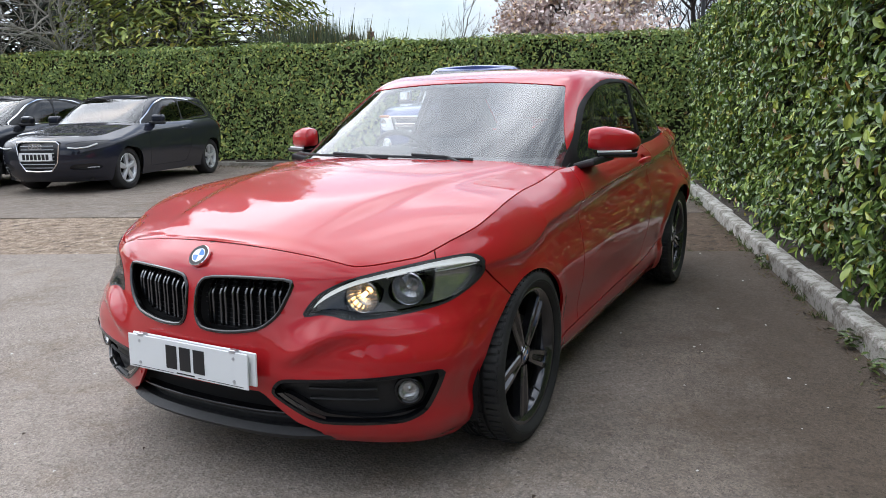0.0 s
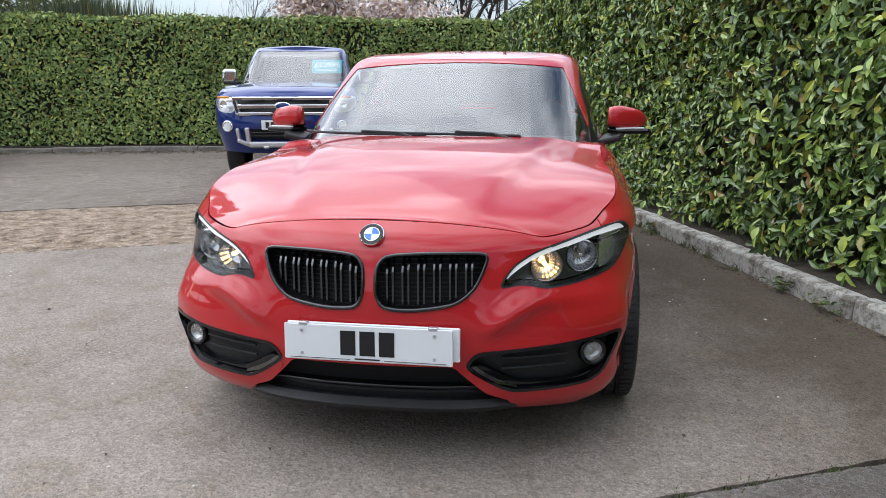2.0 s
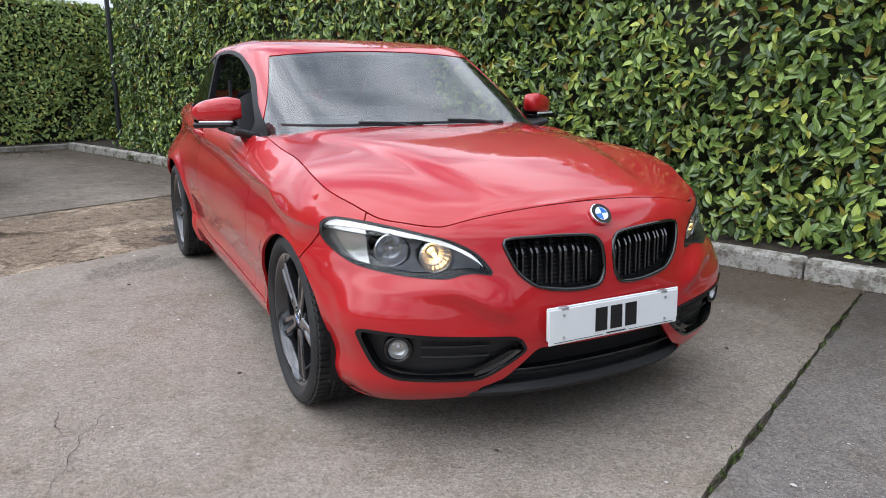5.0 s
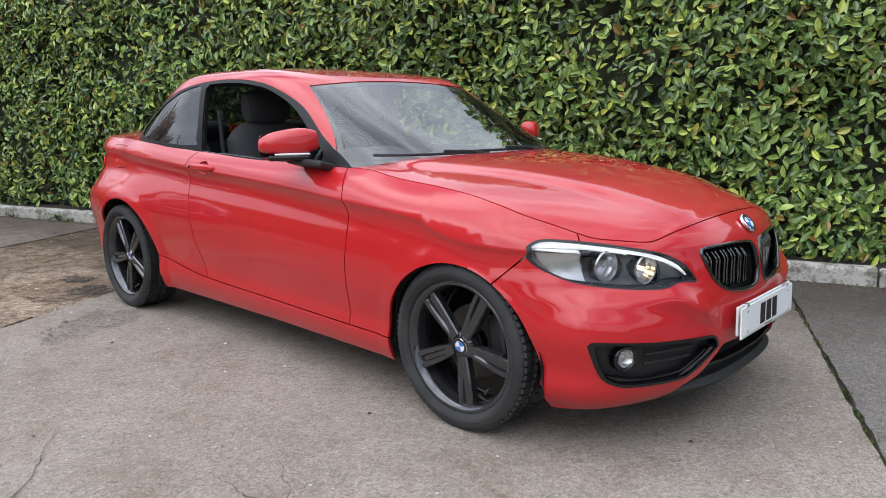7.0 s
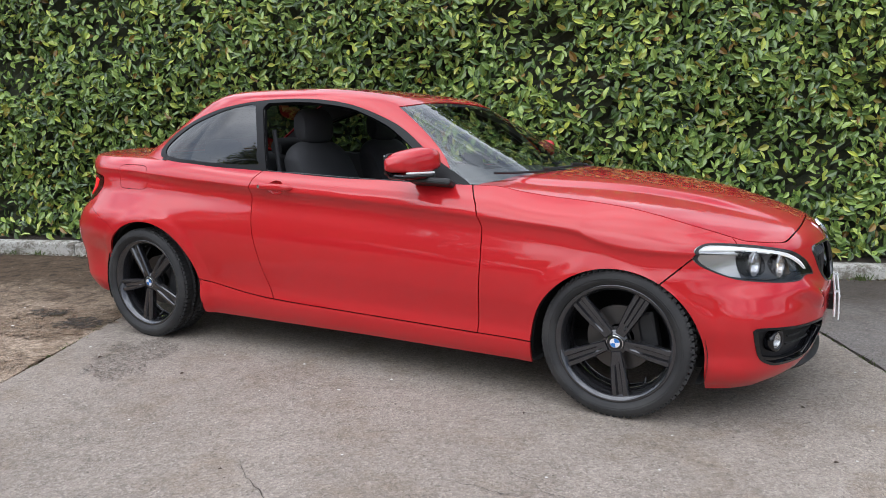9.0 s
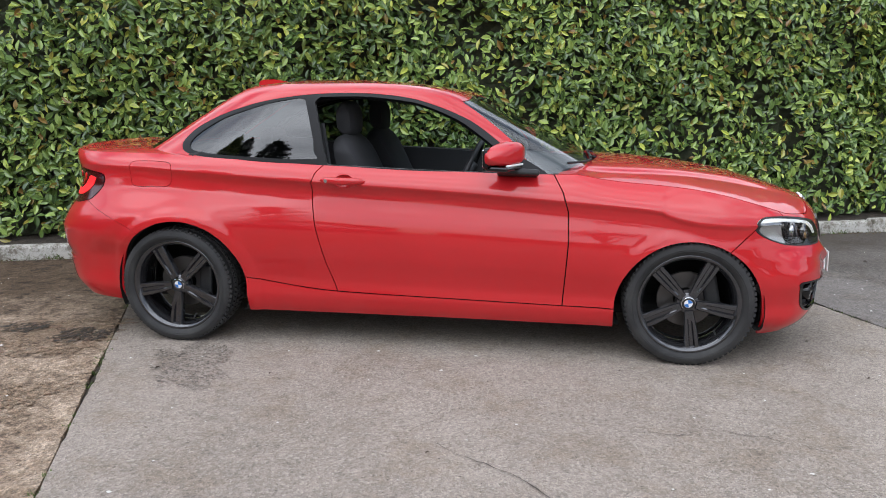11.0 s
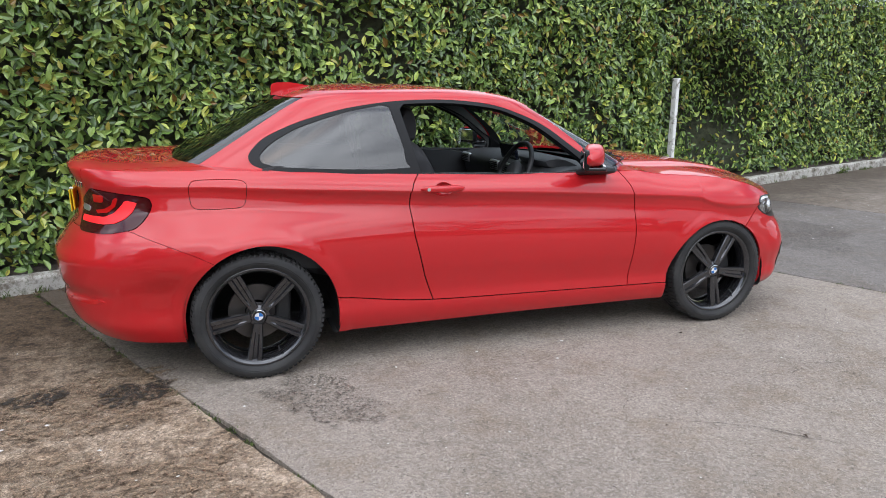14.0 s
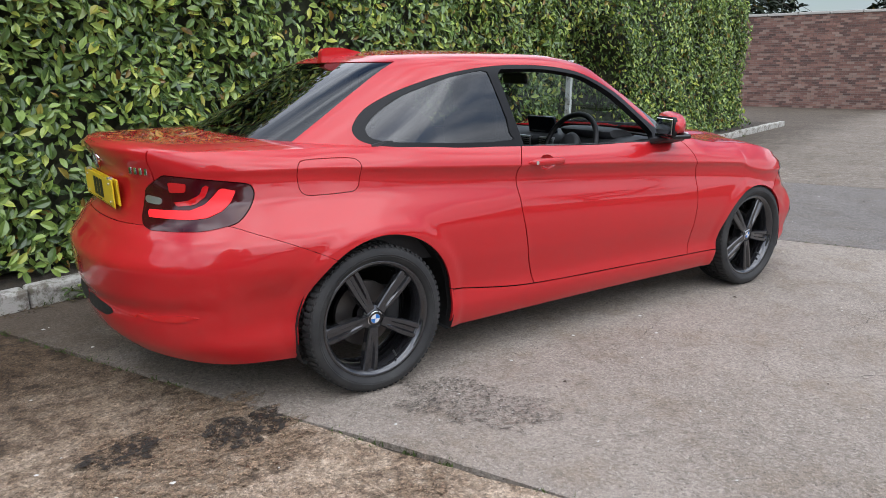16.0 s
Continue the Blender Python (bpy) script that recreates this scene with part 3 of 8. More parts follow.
# soil strips behind the kerbs
soil_a = [un(-12.5, KERB_N + 0.1, 0.10), un(15, KERB_N + 0.1, 0.10), un(15, KERB_N + 2.6, 0.13), un(-12.5, KERB_N + 2.6, 0.13)]
link_mesh("soil_side", [tuple(p) for p in soil_a] + [tuple(p - Vector((0, 0, 0.15))) for p in soil_a], [(0, 1, 2, 3), (0, 4, 5, 1), (1, 5, 6, 2), (2, 6, 7, 3), (3, 7, 4, 0)], M_SOIL, smooth=False)
tagged(bpy.data.objects["soil_side"], "dark soil bed under the hedge", "soil", kind="structure")
soil_b = [un(BACK_U - 0.1, KERB_N + 0.1, 0.10), un(BACK_U - 0.1, -20, 0.10), un(BACK_U - 2.6, -20, 0.13), un(BACK_U - 2.6, KERB_N + 0.1, 0.13)]
link_mesh("soil_back", [tuple(p) for p in soil_b] + [tuple(p - Vector((0, 0, 0.15))) for p in soil_b], [(3, 2, 1, 0), (0, 1, 5, 4), (1, 2, 6, 5), (2, 3, 7, 6), (3, 0, 4, 7)], M_SOIL, smooth=False)
tagged(bpy.data.objects["soil_back"], "dark soil bed under the far hedge", "soil", kind="structure")


# ---- hedges ----
def leaf_mat(name, dark, mid, light, gloss=0.32):
    m = mat(name, mid, gloss, 0, 0, 0.5)
    r = island_random(m)
    c = ramp(m, r, [(0.0, dark), (0.45, mid), (0.82, light), (0.93, tuple(a * b for a, b in zip(light, (1.5, 1.25, 0.9)))), (0.985, (0.20, 0.12, 0.03))])
    patch = noise_tex(m, 0.9, 4)
    col(m, mixed(m, c, mixed(m, (0.62, 0.7, 0.7), (1.3, 1.25, 1.1), patch), 0.8, "MULTIPLY"))
    n, l, b = nodes_of(m)
    b.inputs["Transmission Weight"].default_value = 0.0
    b.inputs["Subsurface Weight"].default_value = 0.0
    return m


M_LEAF = leaf_mat("laurel_leaf", (0.042, 0.076, 0.025), (0.124, 0.200, 0.049), (0.285, 0.380, 0.098), 0.26)
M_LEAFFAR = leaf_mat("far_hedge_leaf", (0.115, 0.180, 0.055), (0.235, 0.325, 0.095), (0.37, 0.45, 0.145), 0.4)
# twigs coloured near black, so the shade between the leaves is painted in
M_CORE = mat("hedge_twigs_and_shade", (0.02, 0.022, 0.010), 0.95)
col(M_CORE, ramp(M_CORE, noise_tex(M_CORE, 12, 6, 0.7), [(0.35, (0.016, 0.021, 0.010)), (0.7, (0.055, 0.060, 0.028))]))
LEAF = np.array([(0, 0, 0), (-0.32, 0.22, 0.05), (0.32, 0.22, 0.05), (-0.5, 0.5, 0.09), (0.5, 0.5, 0.09), (-0.34, 0.8, 0.05), (0.34, 0.8, 0.05), (0, 1.0, -0.09), (0, 0.5, -0.03)])
LEAF_F = [(0, 8, 1), (0, 2, 8), (1, 8, 3), (2, 4, 8), (3, 8, 5), (4, 6, 8), (5, 8, 7), (6, 7, 8)]


def leaf_cloud(P, N, rng, size, aspect=0.45, droop=0.5):
    """Leaves at points P that face about N: one array of vertices and one of faces."""
    n = len(P)
    nrm = N + rng.normal(0, 0.46, (n, 3)) + np.array([0, 0, 0.36])
    nrm /= np.linalg.norm(nrm, axis=1, keepdims=True)
    way = rng.normal(0, 1, (n, 3)) + np.array([0, 0, -droop])
    way -= nrm * np.sum(way * nrm, 1, keepdims=True)
    way /= np.linalg.norm(way, axis=1, keepdims=True)
    side = np.cross(way, nrm)
    L = size * rng.uniform(0.6, 1.3, n)
    Wd = L * aspect * rng.uniform(0.8, 1.2, n)
    T = LEAF[None, :, :]
    V = P[:, None, :] + side[:, None, :] * (T[..., 0:1] * Wd[:, None, None]) + way[:, None, :] * ((T[..., 1:2] - 0.5) * L[:, None, None]) + nrm[:, None, :] * (T[..., 2:3] * L[:, None, None])
    F = np.array(LEAF_F)[None] + (np.arange(n) * len(LEAF))[:, None, None]
    return V.reshape(-1, 3), F.reshape(-1, 3)


def fast_mesh(name, V, F, material, parent=None, label="", smooth=True):
    me = bpy.data.meshes.new(name)
    me.vertices.add(len(V))
    me.vertices.foreach_set("co", np.asarray(V, np.float32).ravel())
    me.loops.add(F.size)
    me.loops.foreach_set("vertex_index", np.asarray(F, np.int32).ravel())
    me.polygons.add(len(F))
    me.polygons.foreach_set("loop_start", np.arange(0, F.size, F.shape[1], dtype=np.int32))
    me.materials.append(material)
    me.update(calc_edges=True)
    me.validate()
    me.shade_smooth() if smooth else me.shade_flat()
    ob = new(name, me)
    ob.parent = parent
    if label:
        tagged(ob, label)
    return ob


def lumps(a, z, seed):
    """How far a clipped hedge's face stands proud, in metres."""
    return 0.07 * np.sin(a * 1.9 + seed + 1.3 * np.sin(z * 2.1)) * np.sin(z * 2.6 + a * 0.7) + 0.035 * np.sin(a * 5.3 + z * 3.7 + seed) + 0.02 * np.sin(a * 11 - z * 9 + seed * 2)


def hedge(name, origin, along, out, length, height, depth, near, label, material, seed, sz, per_m2, hollow=None):
    """A clipped hedge: a dark twiggy core and a coat of leaves on its face, top and ends."""
    rng = np.random.default_rng(seed)
    h = thing(name, label=label, category="hedge", kind="structure")
    o, a, w = np.array(origin), np.array(along), np.array(out)
    up = np.array([0, 0, 1.0])
    # core
    na, nz = int(length / 0.12) + 2, 26
    aa, zz = np.meshgrid(np.linspace(0.05, length - 0.05, na), np.linspace(0.02, height - 0.06, nz), indexing="ij")
    back = -0.19 + lumps(aa, zz, seed) + 0.03 * np.sin(aa * 23 + zz * 31)
    back += 0.10 * np.clip((0.45 - zz) / 0.45, 0, 1)
    if hollow:
        back -= hollow_depth(aa, zz, *hollow)
    V = o + aa[..., None] * a + zz[..., None] * up + back[..., None] * w
    V = V.reshape(-1, 3)
    F = grid_faces(na, nz)
    b = len(V)
    rear = [o - w * depth, o - w * depth + a * length, o - w * depth + a * length + up * (height - 0.05), o - w * depth + up * (height - 0.05)]
    V = np.vstack([V, rear])
    t0, t1 = nz - 1, (na - 1) * nz + nz - 1
    F += [(t0, t1, b + 2, b + 3), (b, b + 3, b + 2, b + 1), (0, t0, b + 3, b), ((na - 1) * nz, b + 1, b + 2, t1)]
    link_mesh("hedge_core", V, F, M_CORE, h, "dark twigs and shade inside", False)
    # face leaves
    n = int(length * height * per_m2)
    A, Z = rng.uniform(0, length, n), rng.uniform(0.03, height, n) ** 1.0
    D = lumps(A, Z, seed) + 0.045 - 0.19 * rng.random(n) ** 1.5
    thin = noise_field(A * 0.8 + seed, Z * 0.9)
    keep = (thin > -0.62) | (rng.random(n) < 0.45)
    A, Z, D = A[keep], Z[keep], D[keep]
    D += 0.24 * np.clip((0.55 - Z) / 0.50, 0, 1) ** 0.8 * rng.uniform(-0.3, 1, len(Z))
    if hollow:
        sunk = hollow_depth(A, Z, *hollow)
        keep = (sunk < 0.1) | (rng.random(len(A)) < 0.8)
        A, Z, D = A[keep], Z[keep], (D - sunk)[keep]
    P = o + A[:, None] * a + Z[:, None] * up + D[:, None] * w
    V1, F1 = leaf_cloud(P, np.tile(w, (len(P), 1)), rng, sz)
    # top and end leaves
    n2 = int(length * depth * per_m2 * 0.55)
    A, B = rng.uniform(0, length, n2), rng.uniform(-depth, 0.02, n2)
    P2 = o + A[:, None] * a + (height + 0.03 * np.sin(A * 2.3 + seed) + rng.uniform(-0.06, 0.05, n2))[:, None] * up + B[:, None] * w
    V2, F2 = leaf_cloud(P2, np.tile(up, (n2, 1)), rng, sz)
    n3 = int(depth * height * per_m2)
    P3, N3 = [], []
    for end, sign in ((0.0, -1.0), (length, 1.0)):
        B, Z = rng.uniform(-depth, 0.0, n3), rng.uniform(0.03, height, n3)
        P3.append(o + (end + sign * (rng.uniform(-0.1, 0.04, n3) + lumps(B, Z, seed)))[:, None] * a + Z[:, None] * up + B[:, None] * w)
        N3.append(np.tile(a * sign, (n3, 1)))
    V3, F3 = leaf_cloud(np.vstack(P3), np.vstack(N3), rng, sz)
    V = np.vstack([V1, V2, V3])
    F = np.vstack([F1, F2 + len(V1), F3 + len(V1) + len(V2)])
    coat = fast_mesh("leaves", V, F, material, h, smooth=False)
    tagged(coat, kind="stuff")
    return h


def hollow_depth(a, z, a0, a1, z0, z1, depth):
    """A bare hollow in a hedge's face."""
    e = ((a - (a0 + a1) / 2) / ((a1 - a0) / 2)) ** 2 + ((z - (z0 + z1) / 2) / ((z1 - z0) / 2)) ** 2
    return depth * np.clip(1.25 - e, 0, 1)


def noise_field(a, b):
    return np.sin(a * 1.7 + 2.1 * np.sin(b * 1.3)) * np.sin(b * 2.9 + 1.1 * np.sin(a * 2.3)) + 0.4 * np.sin(a * 6.1 + b * 4.7)


hu, hn = np.array(HU), np.array(HN)
H_TOP = 2.40
hedge_side = hedge("hedge_side", un(-9.35, KERB_N + 0.36, 0.10), hu, -hn, 13.95, H_TOP, 1.0, True, "tall clipped laurel hedge with glossy green leaves", M_LEAF, 3, 0.086, 1080)
hedge_corner = hedge("hedge_corner", un(-12.0, KERB_N + 0.95, 0.10), hu, -hn, 2.7, H_TOP - 0.02, 0.9, True, "set-back corner of the clipped laurel hedge", M_LEAF, 9, 0.088, 900)
hedge_gate = hedge("hedge_beyond_post", un(4.75, KERB_N + 0.42, 0.10), hu, -hn, 8.4, H_TOP + 0.14, 1.0, True, "tall clipped laurel hedge beyond the white post", M_LEAF, 8, 0.088, 860, (0.30, 2.4, 0.1, 1.9, 0.65))
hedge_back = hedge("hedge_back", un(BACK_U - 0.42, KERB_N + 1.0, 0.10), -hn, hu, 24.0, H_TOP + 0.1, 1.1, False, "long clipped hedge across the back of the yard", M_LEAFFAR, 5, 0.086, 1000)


# ---- the red coupe ----
car = thing("car", label="glossy red two-door coupe parked beside the hedge", category="car")
car.matrix_basis = pose(0, 0.006, 0)
XA, XB = 1.2, -1.2
c_xf = curve([0.10, 0.16, 0.22, 0.30, 0.42, 0.52, 0.62, 0.70, 0.745, 0.785], [1.93, 2.02, 2.085, 2.115, 2.135, 2.132, 2.12, 2.096, 2.066, 2.01])
c_xr = curve([0.15, 0.22, 0.30, 0.42, 0.55, 0.595, 0.612, 0.66, 0.72, 0.735, 0.76, 0.86, 0.94, 0.995, 1.022, 1.035], [-2.10, -2.20, -2.265, -2.295, -2.305, -2.308, -2.302, -2.268, -2.226, -2.208, -2.190, -2.170, -2.180, -2.205, -2.212, -2.195])
c_zc = curve([2.13, 1.6, 1.1, 0.73, 0.18, -0.4, -1.0, -1.35, -1.6, -1.9, -2.3], [0.70, 0.712, 0.785, 0.812, 0.850, 0.882, 0.916, 0.936, 0.948, 0.953, 0.95])
c_top = curve([2.13, 2.02, 1.985, 1.945, 1.88, 1.814, 1.772, 1.62, 1.488, 1.354, 1.18, 1.026, 0.907, 0.78, 0.6, 0.33, -0.53, -1.24, -1.5, -1.8, -2.05, -2.3], [0.790, 0.787, 0.760, 0.732, 0.740, 0.749, 0.762, 0.811, 0.847, 0.872, 0.889, 0.901, 0.916, 0.936, 0.938, 0.943, 0.972, 1.008, 1.018, 1.022, 1.026, 1.032])
c_bot = curve([2.13, 1.95, 1.75, 1.6, 1.0, -1.0, -1.6, -1.9, -2.1, -2.3], [0.190, 0.168, 0.150, 0.165, 0.176, 0.180, 0.20, 0.205, 0.22, 0.25])
c_wid = curve([2.13, 1.8, 1.345, 1.1, 0.7, 0.0, -0.8, -1.345, -1.9, -2.3], [0.855, 0.855, 0.842, 0.840, 0.832, 0.818, 0.820, 0.846, 0.850, 0.852])
c_ins = curve([2.13, 1.945, 1.81, 1.62, 1.488, 1.354, 1.1, 0.9, 0.7, 0.3, -0.5, -1.2, -1.7, -2.3], [0.02, 0.02, 0.03, 0.050, 0.075, 0.092, 0.108, 0.104, 0.090, 0.065, 0.060, 0.045, 0.045, 0.05])
c_low = curve([0, 0.08, 0.17, 0.26, 0.36, 0.48, 0.62, 0.78, 0.90, 0.96, 1.0], [-0.062, -0.030, -0.016, -0.022, -0.012, 0.005, 0.012, 0.002, -0.010, -0.008, 0.002])
WHEEL_Z = 0.308
c_fold = curve([1.25, 1.02, 0.70, 0.4, -0.4, -1.1, -1.6, -1.9, -2.1, -2.3], [0, 0.003, 0.009, 0.013, 0.018, 0.015, 0.009, 0.004, 0, 0])
# the cabin side of the rear wing leans in above the wheel
c_haunch = curve([-0.55, -0.95, -1.385, -1.6, -1.9, -2.3], [0.0, 0.022, 0.066, 0.085, 0.075, 0.05])


def side_width(x0, z, xt=None):
    xt = x0 if xt is None else xt
    zc, zt, zb = c_zc(x0), c_top(xt), 0.16
    w = c_wid(x0) + c_low(np.clip((z - zb) / (zc - zb), 0, 1))
    t = np.clip((z - zc) / np.maximum(zt - zc, 1e-3), 0, 1)
    w = w - c_ins(xt) * (0.32 * t + 0.68 * t**2.2)
    # the undercut fold below the shoulder line
    s = np.maximum(zc - z, 0)
    w = w - c_fold(x0) * np.where(s < 0.050, s / 0.050, np.exp(-(((s - 0.050) / 0.085) ** 2)))
    up = np.clip((z - 0.66) / 0.20, 0, 1)
    w = w - c_haunch(x0) * (up * up * (3 - 2 * up) + 0.35 * np.clip((z - 0.86) / 0.13, 0, 1.3))
    for xw, zw, r in ((1.345, 0.275, 0.357), (-1.315, 0.305, 0.368)):
        d = np.hypot(x0 - xw, np.maximum(z - zw, 0)) - r
        e = np.clip((0.075 - d) / (0.045 if xw < 0 else 0.060), 0, 1)
        w = w + (0.011 if xw < 0 else 0.007) * e * e * (3 - 2 * e) * (z > 0.16)
    return w


def body_columns():
    """Half of the plan outline, from the middle of the nose to the middle of the tail, in even steps."""
    f = np.linspace(0, math.pi / 2, 900)
    out = [("F", a) for a in f] + [("S", x) for x in np.linspace(XA, XB, 600)[1:]] + [("R", a) for a in f[::-1][1:]]
    return out


c_nose = curve([0.30, 0.45, 0.60, 0.80], [5.0, 4.8, 3.1, 2.9])


def nose(y, z):
    """Where the skin of the nose lies at a height and a distance from the middle."""
    y, z = np.abs(np.asarray(y, float)), np.asarray(z, float)
    w = 0.855
    return XA + (c_xf(z) - XA) * np.clip(1 - (y / w) ** 2, 0.02, 1) ** (1 / c_nose(z))


def body_place(cols, z, x0=None, xt=None):
    kind = np.array([0 if k == "F" else 1 if k == "S" else 2 for k, _ in cols])
    a = np.array([v for _, v in cols])
    xf, xr = c_xf(z), c_xr(z)
    ca, sa = np.clip(np.cos(a), 0, 1), np.clip(np.sin(a), 0, 1)
    x = np.where(kind == 0, XA + (xf - XA) * ca ** (2 / c_nose(z)), np.where(kind == 1, a, XB + (xr - XB) * ca ** (2 / 4.0)))
    if x0 is None:
        x0 = x
    w = side_width(x0, z, xt)
    y = np.where(kind == 0, w * sa, np.where(kind == 1, w, w * sa ** (2 / 2.3)))
    return x, y


all_cols = body_columns()
x_ref, y_ref = body_place(all_cols, np.full(len(all_cols), 0.5))
arc = np.concatenate([[0], np.cumsum(np.hypot(np.diff(x_ref), np.diff(y_ref)))])
pick = np.unique(np.searchsorted(arc, np.linspace(0, arc[-1], 330)).clip(0, len(all_cols) - 1))
cols = [all_cols[i] for i in pick]
X0 = x_ref[pick]
low_f = np.concatenate([np.linspace(0, 0.78, 32)[:-1], np.linspace(0.78, 1.0, 19)[:-1]])
NL, NU = len(low_f), 16
# where the upper edge of each column ends
XT = X0.copy()
for _ in range(40):
    XT = 0.6 * XT + 0.4 * body_place(cols, c_top(XT), X0)[0]
rows_z = []
for i in range(NL):
    rows_z.append(c_bot(X0) + (c_zc(X0) - c_bot(X0)) * low_f[i])
for i in range(NU + 1):
    rows_z.append(c_zc(X0) + (c_top(XT) - c_zc(X0)) * i / NU)
SV = np.zeros((len(cols), len(rows_z), 3))
for j, z in enumerate(rows_z):
    x, y = body_place(cols, z, X0, XT)
    SV[:, j] = np.stack([x, y, z], 1)
# sculpture of the nose: a brow that runs out from under each lamp, and a dished corner round the fog lamp
yy, zz, xx = SV[..., 1], SV[..., 2], SV[..., 0]
front = np.clip((xx - 1.45) / 0.2, 0, 1)
ease = lambda t: np.clip(t, 0, 1) ** 2 * (3 - 2 * np.clip(t, 0, 1))
brow = 0.470 + 0.082 * ease((yy - 0.33) / 0.20)
dz = zz - brow
outer = 1 - 0.55 * ease((yy - 0.48) / 0.15)
fold = outer * np.where(dz > 0, 0.024 * np.exp(-((dz / 0.055) ** 2)), 0.024 * np.exp(-((dz / 0.026) ** 2)) - 0.008 * (1 - np.exp(-((dz / 0.03) ** 2))) * ease((zz - 0.40) / 0.05))
SV[..., 0] += front * fold * ease((yy - 0.30) / 0.14) * (zz < 0.70)
SV[..., 1] -= 0.033 * ease((1.88 - xx) / 0.18) * ease((xx - 1.45) / 0.15) * ease((0.62 - zz) / 0.15)
SV[..., 1] -= 0.030 * ease((xx + 2.0) / 0.25) * ease((-1.42 - xx) / 0.15) * ease((0.60 - zz) / 0.15)
rear = np.clip((-xx - 1.75) / 0.15, 0, 1)
# a dished fold low in the tail, where the reflectors sit
SV[..., 0] += rear * 0.016 * np.exp(-(((zz - 0.405 - 0.05 * yy) / 0.030) ** 2)) * ease((0.80 - yy) / 0.15)
S_V, S_F = SV.reshape(-1, 3), grid_faces(*SV.shape[:2])
test_n = normals_of(S_V, S_F[:200])[100]
if test_n[0] < 0:
    S_F = [q[::-1] for q in S_F]


def arch(xw, zw, r, grow=0.0):
    return lambda V: np.where(V[:, 2] > zw, np.hypot(V[:, 0] - xw, V[:, 2] - zw), np.abs(V[:, 0] - xw)) - r - grow


ARCH_F, ARCH_R = (1.345, 0.275, 0.357), (-1.315, 0.305, 0.368)
c_sill = curve([-1.1, -0.96, -0.45, 0.1, 0.73, 1.1], [0.40, 0.372, 0.308, 0.292, 0.281, 0.276])
DOOR = np.array([(0.66, 1.10), (0.672, 0.945), (0.722, 0.86), (0.752, 0.76), (0.757, 0.62), (0.748, 0.48), (0.728, 0.20), (-0.40, 0.20), (-0.43, 0.27), (-0.495, 0.45), (-0.548, 0.66), (-0.566, 0.80), (-0.566, 0.88), (-0.545, 0.935), (-0.50, 0.985), (-0.45, 1.10)])
HEADLAMP = loop2([(0.797, 0.716), (0.784, 0.660), (0.735, 0.612), (0.62, 0.591), (0.53, 0.588), (0.48, 0.599), (0.44, 0.601), (0.393, 0.597), (0.43, 0.655), (0.50, 0.695), (0.60, 0.722), (0.69, 0.740), (0.765, 0.745)], 6, 0.4)
KIDNEY = loop2([(0.022, 0.575), (0.022, 0.655), (0.05, 0.690), (0.15, 0.699), (0.25, 0.700), (0.345, 0.694), (0.340, 0.648), (0.312, 0.592), (0.255, 0.550), (0.14, 0.532), (0.048, 0.537)], 6, 0.4)
FOG = loop2([(0.768, 0.424), (0.748, 0.36), (0.715, 0.295), (0.66, 0.268), (0.44, 0.262), (0.37, 0.295), (0.298, 0.350), (0.33, 0.395), (0.44, 0.406), (0.60, 0.416), (0.70, 0.424)], 6, 0.3)
INTAKE = np.array([(-0.1, 0.352), (0.255, 0.352), (0.30, 0.305), (0.355, 0.252), (0.42, 0.225), (0.46, 0.10), (-0.1, 0.10)])
TAIL = loop2([(0.884, 0.868), (0.864, 0.903), (0.70, 0.924), (0.548, 0.935), (0.524, 0.926), (0.440, 0.878), (0.428, 0.82), (0.428, 0.768), (0.455, 0.744), (0.51, 0.734), (0.712, 0.741), (0.83, 0.768), (0.868, 0.815)], 6, 0.32)


def in_xz(outline, away=0.0):
    return lambda V: inside2(outline, V[:, [0, 2]]) - away


def in_yz(outline, away=0.0, sign=1, behind=1.3):
    def f(V):
        d = inside2(outline, np.stack([np.abs(V[:, 1]), V[:, 2]], 1))
        d = np.where(V[:, 0] > behind, d, -1.0)
        return sign * d - away
    return f


def in_tail(outline, away=0.0, sign=1):
    def f(V):
        a = np.degrees(np.arctan2(np.abs(V[:, 1]), -(V[:, 0] + 1.3))) * 0.016
        d = np.where(V[:, 0] < -1.5, inside2(outline, np.stack([a, V[:, 2]], 1)), -1.0)
        return sign * d - away
    return f


def cut(mesh, *fs):
    for f in fs:
        mesh = clip(*mesh, f)
    return mesh


G = 0.0028
SHELL = cut((S_V, S_F), arch(*ARCH_F), arch(*ARCH_R))
f_sill = lambda V: np.where(np.abs(V[:, 0]) < 1.12, c_sill(V[:, 0]) - V[:, 2], -1.0)
f_door = in_xz(DOOR)
nose_seam = lambda V: (V[:, 0] - 1.527) * 0.68 - (V[:, 2] - 0.585) * 0.73 * (V[:, 2] < 0.73) - (V[:, 2] >= 0.73) * (0.106 + (V[:, 1] - 0.62) * 0.9)
tail_seam = lambda V: np.where(V[:, 0] < -1.3, (c_tailseam(V[:, 0]) - V[:, 2]) * 0.9, -1.0)
c_tailseam = curve([-2.4, -2.25, -1.95, -1.80, -1.58, -1.4], [0.735, 0.735, 0.765, 0.72, 0.625, 0.52])
lamps_out = (in_yz(HEADLAMP, G, -1), )
side_sill = cut(SHELL, lambda V: f_sill(V) - G)
DISH = loop2([(-0.448 , 0.893), (-0.42, 0.922), (-0.39, 0.929), (-0.36, 0.922), (-0.332, 0.893), (-0.36, 0.864), (-0.39, 0.857), (-0.42, 0.864)], 4, 0.45)
